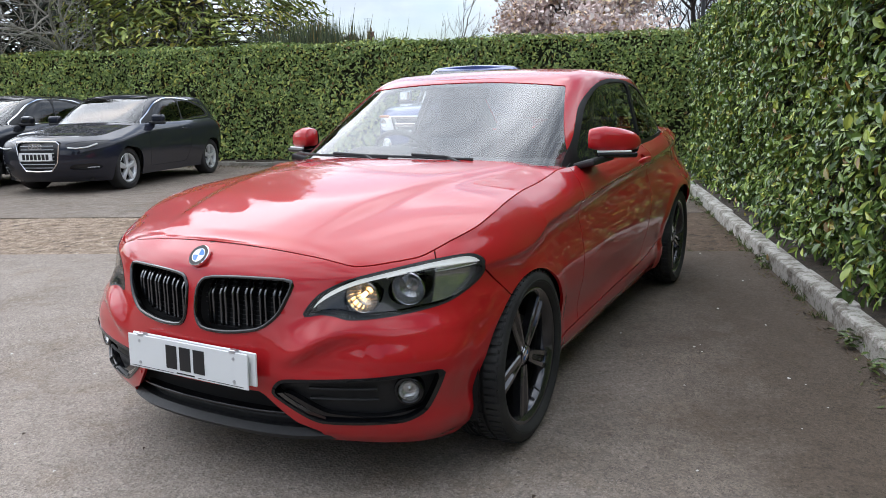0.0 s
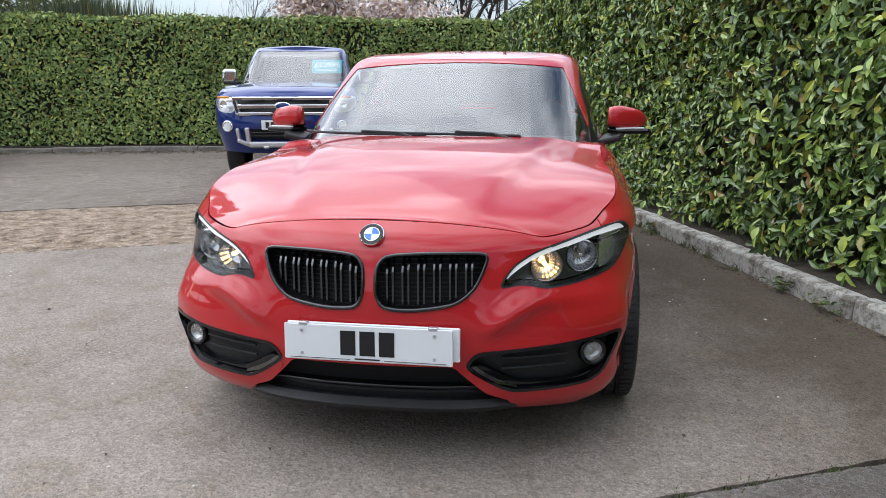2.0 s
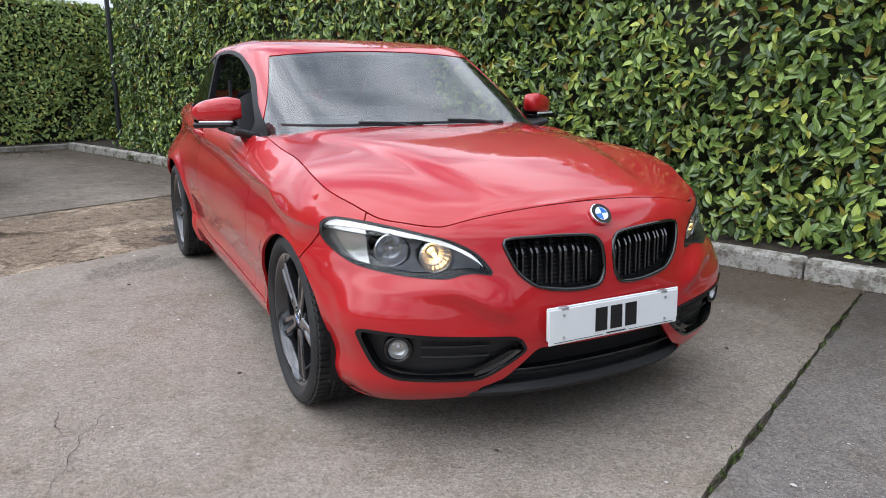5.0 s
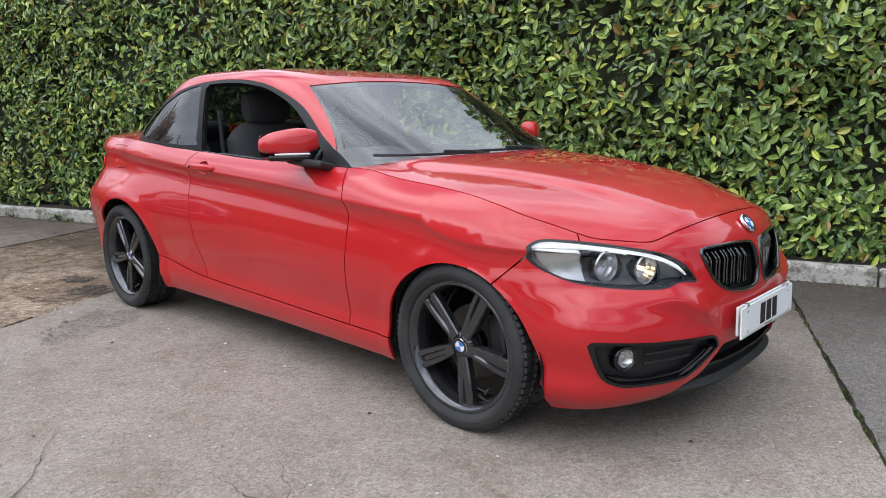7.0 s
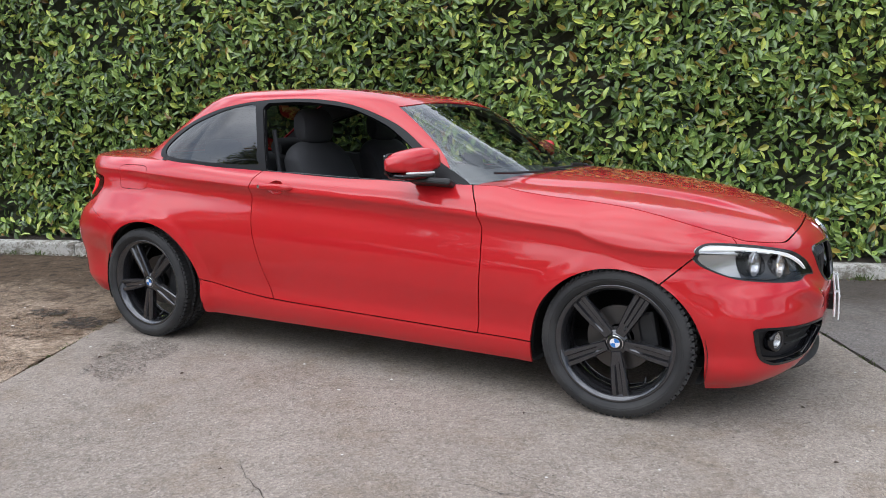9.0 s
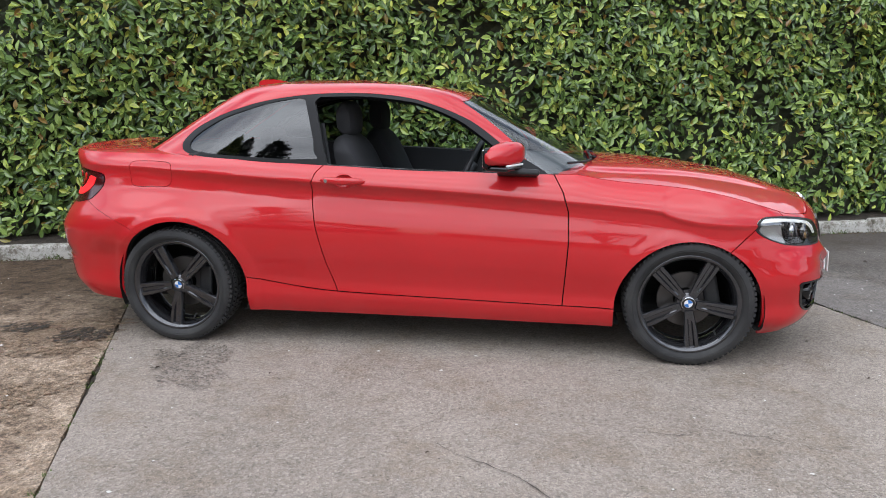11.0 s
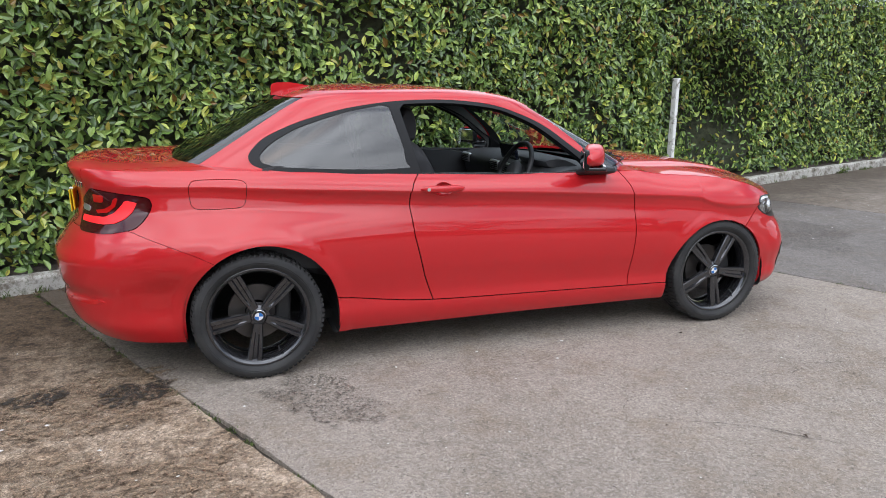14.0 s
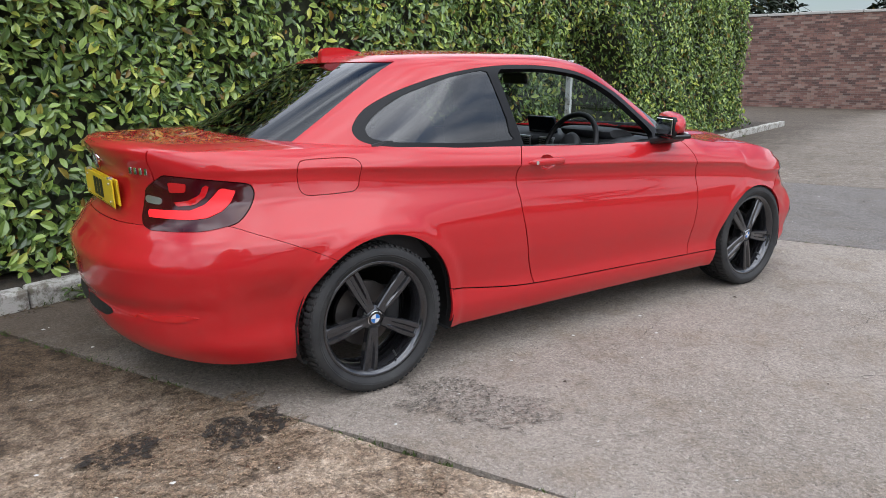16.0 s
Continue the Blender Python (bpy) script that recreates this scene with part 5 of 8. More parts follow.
# front: grilles
for sgn in (1, -1):
    pts = [(nose(a, b) + 0.003, sgn * a, b) for a, b in KIDNEY[::2]]
    bm = bmesh.new()
    n = len(pts)
    rings = []
    for i in range(n):
        p, q, o = Vector(pts[i]), Vector(pts[(i + 1) % n]), Vector(pts[i - 1])
        d = (q - o).normalized()
        fx = Vector((1, 0, 0.15)).normalized()
        sd = d.cross(fx).normalized()
        up_w = 0.0055 + 0.001 * (p.z < 0.55)
        rings.append([bm.verts.new(p + sd * (up_w * c) + fx * (0.005 * s)) for c, s in ((1, -0.6), (0.9, 0.5), (0.2, 1.0), (-0.7, 0.6), (-1, -0.9), (-1, -4.0), (1, -4.0))])
    for i in range(n):
        a, b = rings[i], rings[(i + 1) % n]
        for k in range(7):
            bm.faces.new((a[k], a[(k + 1) % 7], b[(k + 1) % 7], b[k]))
    bmesh.ops.recalc_face_normals(bm, faces=bm.faces)
    grille = part("kidney_grille", bm, M_PIANO, car, "gloss black kidney-shaped grille frame", True)
    for k in range(6):
        yc = 0.058 + k * 0.0475
        bm = bmesh.new()
        for off in (-0.0090, 0.0090):
            y = yc + off
            zs = [z for z in np.linspace(0.505, 0.702, 30) if inside2(KIDNEY, np.array([(y, z)]))[0] > 0.002]
            if len(zs) < 3:
                continue
            rows = []
            for z in zs:
                top_t = min(1.0, max(0.0, (zs[-1] - z) / 0.050))
                x = float(nose(y, 0.68)) - 0.008 - 0.042 * (1 - top_t) ** 1.5 + 0.03 * max(0.0, 0.60 - z)
                rows.append([bm.verts.new((x + dx, sgn * (y + dy), z)) for dx, dy in ((-0.001, -0.0040), (0.001, -0.003), (0.001, 0.003), (-0.001, 0.0040), (-0.03, 0.0035), (-0.03, -0.0035))])
            for a, b in zip(rows, rows[1:]):
                for i in range(6):
                    bm.faces.new((a[i], a[(i + 1) % 6], b[(i + 1) % 6], b[i]))
        bmesh.ops.recalc_face_normals(bm, faces=bm.faces)
        part("slat", bm, M_SLAT, grille)
    # mesh screen deep behind the slats
    bm = bmesh.new()
    for z in np.arange(0.52, 0.69, 0.014):
        ys = [y for y in np.linspace(0.02, 0.35, 40) if inside2(KIDNEY, np.array([(y, z)]))[0] > 0.0]
        if len(ys) > 2:
            bm_tube([(float(nose(y, z)) - 0.044, sgn * y, z) for y in (ys[0], ys[len(ys) // 2], ys[-1])], 0.0022, 4, bm)
    part("grille_mesh", bm, M_BLACK, grille)

# headlights
c_browz = curve([0.39, 0.43, 0.50, 0.60, 0.69, 0.765, 0.80, 0.82], [0.615, 0.655, 0.695, 0.722, 0.740, 0.745, 0.738, 0.715])
for sgn in (1, -1):
    flip = (lambda V, F: (V, F)) if sgn > 0 else mirror_y
    lens_V, lens_F = cut((S_V, NOSE_F), in_yz(HEADLAMP, 0.001))
    lamp = link_mesh("headlight", *flip(*cut((skin(0.085), NOSE_F), in_yz(HEADLAMP, -0.012))), M_GLOSSBLACK, car, "lit headlight with a bright brow and two round reflectors")
    wV, wF = flanged(lens_V, lens_F, 0.09)
    link_mesh("lamp_wall", *flip(np.array(wV), wF[len(lens_F):]), M_BLACK, lamp)
    ln = link_mesh("lens", *flip(lens_V, lens_F), M_LENS, lamp, "clear lens")
    ln.visible_shadow = False
    sV, sF = cut((skin(-0.001), NOSE_F), in_yz(HEADLAMP, -0.0025), lambda V: 0.0025 - in_yz(HEADLAMP)(V))
    link_mesh("lamp_seal", *flip(sV, sF), M_BLACK, lamp, "black seal")
    brow_f = lambda V: V[:, 2] - (c_browz(np.abs(V[:, 1])) - 0.021 - 0.006 * np.clip((np.abs(V[:, 1]) - 0.70) / 0.1, 0, 1))
    bV, bF = cut((skin(0.014), NOSE_F), in_yz(HEADLAMP, 0.008), brow_f)
    panel("lamp_brow", *flip(bV, bF), M_BROW, lamp, "white light-guide brow", 0.012)
    bowls = [(0.524, 0.640, 0.050, True), (0.635, 0.657, 0.051, False)]
    hole = lambda V: np.min([np.hypot(np.abs(V[:, 1]) - a, V[:, 2] - b) - r for a, b, r, _ in bowls], axis=0)
    zV, zF = cut((skin(0.040), NOSE_F), in_yz(HEADLAMP, 0.006), lambda V: 0.004 - brow_f(V), hole)
    panel("lamp_bezel", *flip(zV, zF), M_BEZEL, lamp, "dark inner bezel", 0.02)
    pV, pF = cut((skin(0.026), NOSE_F), in_yz(HEADLAMP, 0.008), lambda V: 0.002 - brow_f(V), lambda V: np.abs(V[:, 1]) - 0.692)
    panel("indicator_prisms", *flip(pV, pF), M_PRISM, lamp, "clear ribbed indicator", 0.01)
    for a, b, r, lit in bowls:
        x = float(nose(a, b)) - 0.050
        bow = bm_lathe([(r, 0.006), (r * 1.06, 0.002), (r, 0.0), (r * 0.93, -0.014), (r * 0.75, -0.030), (r * 0.4, -0.042), (0.002, -0.045)], "x", 22)
        o = part("reflector_bowl", bow, M_REFLECTOR, lamp, "faceted chrome reflector")
        o.matrix_basis = pose(x, sgn * a, b, 0, 4, sgn * 14)
        u = part("bulb", bm_cyl(0.0062 if lit else 0.008, 0.026, (-0.02, 0, 0), (0, 90, 0), 12, bevel=0.003), M_LAMPWARM if lit else M_CHROME, lamp, "warm lit bulb" if lit else "bulb shield")
        u.matrix_basis = pose(x, sgn * a, b, 0, 4, sgn * 14)

    # fog corner
    fog = link_mesh("fog_surround", *flip(*cut((skin(0.035), NOSE_F), in_yz(FOG, -0.01))), M_BLACK, car, "black fog lamp surround with a glossy blade")
    fo_V, fo_F = cut((S_V, NOSE_F), in_yz(FOG, 0.004))
    fw_V, fw_F = flanged(fo_V, fo_F, 0.045)
    link_mesh("surround_wall", *flip(np.array(fw_V), fw_F[len(fo_F):]), M_GLOSSBLACK, fog)
    BLADE = loop2([(0.302, 0.350), (0.345, 0.350), (0.40, 0.318), (0.46, 0.290), (0.60, 0.284), (0.70, 0.305), (0.735, 0.345), (0.742, 0.345), (0.712, 0.295), (0.66, 0.268), (0.44, 0.262), (0.37, 0.295)], 4, 0.3)
    blV, blF = cut((skin(0.010), NOSE_F), in_yz(FOG, 0.001), in_yz(BLADE, 0.0))
    panel("blade", *flip(blV, blF), M_GLOSSBLACK, fog, "gloss black blade", 0.02)
    fc = bmesh.new()
    plank([(0.306, 0.350), (0.338, 0.352), (0.372, 0.332), (0.440, 0.292), (0.446, 0.270), (0.372, 0.294)], lambda a, b, k: (float(nose(a, b)) - 0.006 - 0.55 * max(0.0, b - (0.350 - 0.62 * (a - 0.306))) - k, sgn * a, b), 0.02, fc)
    bmesh.ops.recalc_face_normals(fc, faces=fc.faces)
    part("facet", fc, M_SLAT, fog, "gloss black facet that mirrors the sky")
    for z0 in (0.372, 0.338):
        bm = bm_tube([(float(nose(y, z0)) - 0.028, sgn * y, z0 + 0.02 * (y - 0.5)) for y in (0.40, 0.48, 0.56, 0.60)], 0.005, 6)
        part("rib", bm, M_BLACK, fog)
    ring = bm_lathe([(0.030, -0.02), (0.034, 0.004), (0.042, 0.006), (0.046, -0.004), (0.046, -0.03)], "x", 28)
    o = part("lamp_ring", ring, M_GLOSSBLACK, fog, smooth=True)
    fy = 0.662 if sgn < 0 else 0.680
    fx = float(nose(fy, 0.366)) - 0.022
    o.matrix_basis = pose(fx, sgn * fy, 0.366, 0, 0, sgn * 22)
    bowl2 = bm_lathe([(0.031, 0.0), (0.024, -0.014), (0.010, -0.02), (0.001, -0.012)], "x", 24)
    o = part("lamp_bowl", bowl2, M_PRISM, fog, "chrome fog lamp", True)
    o.matrix_basis = pose(fx, sgn * fy, 0.366, 0, 0, sgn * 22)
    g = bm_lathe([(0.032, -0.002), (0.026, 0.005), (0.014, 0.009), (0.001, 0.010)], "x", 24)
    o = part("fog_lens", g, M_LENS, fog, "clear glass", True)
    o.matrix_basis = pose(fx, sgn * fy, 0.366, 0, 0, sgn * 22)
    # parking sensors and tow eye cover
    rV, rF = cut((skin(-0.0035), NOSE_F), in_yz(FOG, -0.004), lambda V: 0.006 - in_yz(FOG)(V))
    panel("surround_rim", *flip(rV, rF), M_GLOSSBLACK, fog, "thin gloss black rim", 0.004)
    for a, b in ((0.72, 0.475), (0.306, 0.324)):
        o = part("parking_sensor", bm_cyl(0.009, 0.003, (0, 0, 0), (0, 90, 0), 18, bevel=0.0008), M_RED, car)
        o.matrix_basis = pose(float(nose(a, b)) - 0.0005, sgn * a, b, 0, 0, sgn * math.degrees(math.atan2(a, 1.2)))
tow = part("tow_eye_cover", bm_cyl(0.026, 0.003, (0, 0, 0), (0, 90, 0), 24, bevel=0.0008), M_RED, car)
tow.matrix_basis = pose(float(nose(0.395, 0.485)) + 0.000, -0.395, 0.485, 0, 4, -16)


def lip(z0, z1, y1, out0, out1, name, material, label, thick=0.02):
    V = []
    ys = np.linspace(-y1, y1, 41)
    for y in ys:
        x = float(nose(y, 0.24)) - 0.05 * (abs(y) / y1) ** 5
        V += [(x + out0, y, z0), (x + out1, y, (z0 + z1) / 2), (x + out0 - 0.006, y, z1), (x + out0 - thick - 0.03, y, z1), (x + out0 - thick - 0.03, y, z0)]
    F = []
    for i in range(40):
        for k in range(5):
            a, b = i * 5 + k, i * 5 + (k + 1) % 5
            F.append((a, a + 5, b + 5, b))
    F += [tuple(range(5)), tuple(40 * 5 + k for k in range(5))[::-1]]
    return link_mesh(name, V, F, material, car, label, False)


lip(0.188, 0.225, 0.475, -0.005, 0.012, "front_splitter", M_BLACK, "black lower splitter")
lip(0.262, 0.276, 0.36, -0.006, 0.004, "intake_bar", M_GLOSSBLACK, "gloss black bar across the lower intake")
part("bar_edge", bm_tube([(float(nose(y, 0.24)) + 0.002 - 0.05 * (abs(y) / 0.36) ** 5 * 0.4, y, 0.274) for y in np.linspace(-0.36, 0.36, 21)], 0.0055, 8), M_GLOSSBLACK, car, "bright edge of the intake bar", True)
lip(0.225, 0.262, 0.40, -0.035, -0.03, "intake_floor", M_BLACK, "black intake floor")


# number plates; what is printed on them is left as plain bars
def number_plate(material, m, label):
    p = part("number_plate", bm_box((0.006, 0.520, 0.112), (0, 0, 0), 0.002, 1), material, car, label)
    p.matrix_basis = m
    part("plate_holder", bm_box((0.008, 0.535, 0.105), (-0.016, 0.012, 0.006), 0.003, 1), material, p, "backing board")
    part("plate_bracket", bm_box((0.03, 0.30, 0.07), (-0.03, 0, 0), 0.003, 1), M_BLACK, p)
    for k in range(3):
        part("printed_bar", bm_box((0.001, 0.047, 0.076), (0.0042, (1 - k) * 0.060, 0.002)), M_INK, p)
    part("printed_line", bm_box((0.001, 0.078, 0.004), (0.0042, 0, -0.047)), M_INK, p)
    for a in (-1, 1):
        part("border_line", bm_box((0.0008, 0.19, 0.0015), (0.0041, a * 0.148, -0.049)), M_INK, p)
        for b in (-1, 1):
            part("plate_screw", bm_cyl(0.005, 0.004, (0.004, a * 0.205, b * 0.036), (0, 90, 0), 12), M_SATIN, p)
        part("plate_clip", bm_box((0.02, 0.028, 0.012), (-0.006, a * 0.20, 0.056), 0.002, 1), M_SATIN, p)
    return p


number_plate(M_WHITE, pose(2.165, 0.002, 0.432, 0, -2, 0), "white front plate with three dark bars")
number_plate(M_YELLOW, pose(-2.192, 0, 0.842, 0, 2, 180), "yellow rear plate with three dark bars")
for k in range(4):
    part("boot_emblem", bm_box((0.004, 0.018, 0.026), (-2.146 + 0.012 * k, -0.37 - 0.026 * k, 0.945), 0.002, 1, (0, 0, 18)), M_CHROME, car, "small chrome bar")

# tail lights
for sgn in (1, -1):
    flip = (lambda V, F: (V, F)) if sgn > 0 else mirror_y
    t_V, t_F = cut((skin(-0.003), TAIL_F), in_tail(TAIL, 0.001))
    tail = panel("tail_light", *flip(t_V, t_F), M_TAILDARK, car, "smoked red tail light with lit red bars", 0.03)
    LOW = np.array([(0.463, 0.806), (0.66, 0.812), (0.713, 0.835), (0.745, 0.868), (0.765, 0.893), (0.820, 0.882), (0.803, 0.842), (0.775, 0.812), (0.725, 0.788), (0.66, 0.780), (0.469, 0.778)])
    UP = np.array([(0.585, 0.838), (0.645, 0.846), (0.690, 0.868), (0.706, 0.904), (0.728, 0.902), (0.712, 0.862), (0.672, 0.832), (0.60, 0.824)])
    BLOCK = np.array([(0.563, 0.912), (0.640, 0.908), (0.634, 0.876), (0.566, 0.872)])
    for oln, mt in ((LOW, M_TAILGLOW), (UP, M_TAIL), (BLOCK, M_TAIL)):
        V, F = cut((skin(-0.007), TAIL_F), in_tail(oln, 0.0))
        if len(F):
            panel("light_bar", *flip(V, F), mt, tail, "glowing red bar" if mt is M_TAILGLOW else "unlit red bar", 0.004)
    V, F = cut((skin(-0.006), TAIL_F), in_tail(loop2([(0.445, 0.83), (0.525, 0.826), (0.525, 0.85), (0.445, 0.856)], 4, 0.2), 0))
    if len(F):
        panel("reverse_lamp", *flip(V, F), M_SATIN, tail, "clear reversing lamp", 0.003)
    # slot and reflector low in the rear bumper
    V, F = cut((skin(-0.002), TAIL_F), in_tail(loop2([(0.02, 0.355), (0.02, 0.405), (0.22, 0.405), (0.31, 0.395), (0.24, 0.362)], 5, 0.3), 0))
    if len(F):
        panel("bumper_slot", *flip(V, F), M_BLACK, car, "black slot in the rear bumper", 0.003)
    V, F = cut((skin(-0.004), TAIL_F), in_tail(loop2([(0.40, 0.400), (0.44, 0.415), (0.64, 0.425), (0.70, 0.418), (0.62, 0.398)], 5, 0.3), 0))
    if len(F):
        panel("reflector", *flip(V, F), M_TAIL, car, "red reflector strip", 0.004)

# door handles
for sgn in (1, -1):
    h = bmesh.new()
    rows = []
    for i in range(13):
        t = i / 12
        x = -0.515 + 0.240 * t
        e = math.sqrt(max(0.0, 1 - (2 * t - 1) ** 4))
        w = float(side_width(np.array(x), np.array(0.895)))
        hz, hy = 0.016 * e + 0.002, 0.011 * e + 0.001
        cy = w + 0.018 * math.sin(math.pi * t) ** 0.5
        rows.append([h.verts.new((x, sgn * (cy + hy * math.cos(a)), 0.900 - 0.004 * t + hz * math.sin(a))) for a in np.linspace(0, 2 * math.pi, 13)[:-1]])
    for a, b in zip(rows, rows[1:]):
        for k in range(12):
            h.faces.new((a[k], a[(k + 1) % 12], b[(k + 1) % 12], b[k]))
    h.faces.new(rows[0][::-1])
    h.faces.new(rows[-1])
    bmesh.ops.recalc_face_normals(h, faces=h.faces)
    parent = door_l if sgn > 0 else door_r
    part("door_handle", h, M_RED, parent, "red pull handle", True)
    w = float(side_width(np.array(-0.40), np.array(0.895)))
    ring = [(x, z, float(side_width(np.array(x), np.array(z)))) for x, z in DISH]
    d = bmesh.new()
    loops = []
    for k, deep in ((1.0, 0.0), (0.93, 0.006), (0.8, 0.014), (0.5, 0.021), (0.2, 0.023)):
        loops.append([d.verts.new((-0.39 + (x + 0.39) * k, sgn * (y - deep), 0.893 + (z - 0.893) * k)) for x, z, y in ring])
    for a, b in zip(loops, loops[1:]):
        for k in range(len(a)):
            d.faces.new((a[k], a[(k + 1) % len(a)], b[(k + 1) % len(a)], b[k]))
    d.faces.new(loops[-1])
    bmesh.ops.recalc_face_normals(d, faces=d.faces)
    if sum(f.normal.y * sgn for f in d.faces) < 0:
        bmesh.ops.reverse_faces(d, faces=d.faces)
    part("handle_dish", d, M_RED, parent, smooth=True)
    if sgn < 0:
        part("key_lock", bm_cyl(0.009, 0.006, (-0.478, -(float(side_width(np.array(-0.478), np.array(0.898))) + 0.022), 0.899), (90, 0, 0), 16), M_CHROME, parent, "chrome key lock")

# door mirrors
for sgn in (1, -1):
    cap = bmesh.new()
    rows = []
    for i in range(15):
        t = i / 14
        y = 0.782 + 0.196 * t
        e = (1 - max(0, (t - 0.35) / 0.65) ** 4.5) ** 0.5 if t < 1 else 0.02
        e *= 0.80 + 0.2 * min(1, t / 0.25)
        xc = 0.478 - 0.075 * t - 0.030 * t * t
        hx, hz = 0.070 * e, 0.063 * e
        ring = []
        for k in range(20):
            a = 2 * math.pi * k / 20
            c, s = math.cos(a), math.sin(a)
            px = xc + (hx * abs(c) ** 0.55 * (1 if c > 0 else -0.75))
            pz = 1.030 + hz * (abs(s) ** 0.6) * (1.10 - 0.42 * t * t if s > 0 else -0.68) + 0.010 * (1 - t)
            ring.append(cap.verts.new((px, sgn * y, pz)))
        rows.append(ring)
    for a, b in zip(rows, rows[1:]):
        for k in range(20):
            cap.faces.new((a[k], a[(k + 1) % 20], b[(k + 1) % 20], b[k]))
    cap.faces.new(rows[0][::-1])
    cap.faces.new(rows[-1])
    bmesh.ops.recalc_face_normals(cap, faces=cap.faces)
    mir = part("door_mirror", cap, M_RED, car, "red mirror cap on a black arm", True)
    base = bmesh.new()
    bm_box((0.115, 0.175, 0.024), (0.437, sgn * 0.882, 0.980), 0.009, 2, (0, 0, sgn * 22), base)
    part("mirror_base", base, M_GLOSSBLACK, mir, "black lower shell")
    arm = bmesh.new()
    bm_box((0.20, 0.11, 0.030), (0.50, sgn * 0.800, 0.950), 0.010, 2, (sgn * 14, 4, sgn * -10), arm)
    part("mirror_arm", arm, M_BLACK, mir, "black mirror foot")
    strip = bmesh.new()
    bm_box((0.016, 0.150, 0.009), (0.489, sgn * 0.888, 0.995), 0.003, 1, (0, 0, sgn * 25), strip)
    part("side_indicator", strip, M_WHITE, mir, "clear side repeater")
    gl = bmesh.new()
    bm_box((0.006, 0.160, 0.082), (0.3705, sgn * 0.876, 1.030), 0.002, 1, (0, 0, sgn * 24), gl)
    part("mirror_glass", gl, M_CHROME, mir, "mirror glass")
    rimb = bmesh.new()
    bm_box((0.036, 0.186, 0.102), (0.389, sgn * 0.876, 1.029), 0.028, 3, (0, 0, sgn * 24), rimb)
    part("mirror_rim", rimb, M_TRIM, mir)

# wipers
for y0, y1, z1 in ((-0.22, 0.38, 0.0), (-0.66, -0.05, 0.0)):
    def on_screen(y, lift):
        b = 0.945 - 0.33 * abs(y / 0.77) ** 6 - 0.02
        return (b - 0.052, y, 0.962 + lift)
    bm = bm_tube([on_screen(y1 + (y0 - y1) * t, 0.016 + 0.010 * t) for t in np.linspace(0, 1, 9)], 0.006, 6)
    wp = part("wiper", bm, M_BLACK, car, "black windscreen wiper")
    part("wiper_arm", bm_tube([(on_screen(y1, 0)[0] + 0.07, y1, 0.955), on_screen(y1 * 0.8 + y0 * 0.2, 0.024), on_screen((y0 + y1) / 2, 0.032)], 0.007, 6), M_BLACK, wp)

# glass of the shut window
dl = link_mesh("door_window", *d_glass, M_GLASS, door_l, "clear side glass")
dl.visible_shadow = False

# ---- inside the coupe ----
def bm_slab(rows_xz, y0, y1, n=9, crown=0.0):
    """A body swept across the car from a closed outline in x and z."""
    bm = bmesh.new()
    rings = []
    for i in range(n):
        t = i / (n - 1)
        c = 1 - crown * (2 * t - 1) ** 4
        cx = sum(p[0] for p in rows_xz) / len(rows_xz)
        cz = sum(p[1] for p in rows_xz) / len(rows_xz)
        rings.append([bm.verts.new((cx + (a - cx) * c, y0 + (y1 - y0) * t, cz + (b - cz) * c)) for a, b in rows_xz])
    for p, q in zip(rings, rings[1:]):
        for k in range(len(p)):
            bm.faces.new((p[k], p[(k + 1) % len(p)], q[(k + 1) % len(p)], q[k]))
    bm.faces.new(rings[0][::-1])
    bm.faces.new(rings[-1])
    bmesh.ops.recalc_face_normals(bm, faces=bm.faces)
    return bm


dash_o = loop2([(0.80, 0.90), (0.62, 0.945), (0.42, 0.955), (0.32, 0.940), (0.275, 0.90), (0.30, 0.78), (0.36, 0.62), (0.75, 0.60)], 4, 0.4)
dash = part("dashboard", bm_slab(dash_o, -0.69, 0.69, 25, 0.05), M_DASH, car, "soft black dashboard", True, 50)
part("instrument_hood", bm_slab(loop2([(0.56, 0.94), (0.44, 0.995), (0.34, 1.000), (0.29, 0.985), (0.33, 0.94)], 4, 0.4), -0.56, -0.18, 13, 0.25), M_DASH, dash, smooth=True, angle=50)
part("display", bm_box((0.022, 0.235, 0.105), (0.335, 0.0, 0.992), 0.006, 2, (0, -12, 0)), M_SCREEN, dash, "dark centre display")
for yv in (-0.62, -0.10, 0.10, 0.62):
    vent = part("air_vent", bm_box((0.03, 0.125, 0.062), (0.285, yv, 0.895), 0.006, 2), M_SATIN, dash, "air vent in a silver frame")
    for k in range(4):
        part("vent_slat", bm_box((0.02, 0.112, 0.006), (0.268, yv, 0.877 + 0.012 * k)), M_BLACK, vent)
sw = bmesh.new()
rings = []
for i in range(40):
    a = 2 * math.pi * i / 40
    c, s = math.cos(a), math.sin(a)
    rings.append([sw.verts.new(((0.0 + 0.015 * math.sin(b)), (0.183 + 0.0155 * math.cos(b)) * c, (0.183 + 0.0155 * math.cos(b)) * s)) for b in np.linspace(0, 2 * math.pi, 11)[:-1]])
for i in range(40):
    a, b = rings[i], rings[(i + 1) % 40]
    for k in range(10):
        sw.faces.new((a[k], a[(k + 1) % 10], b[(k + 1) % 10], b[k]))
bmesh.ops.recalc_face_normals(sw, faces=sw.faces)
wheel_s = part("steering_wheel", sw, M_BLACK, car, "black leather steering wheel", True)
wheel_s.matrix_basis = pose(0.20, -0.37, 0.905, 0, 24, 0)
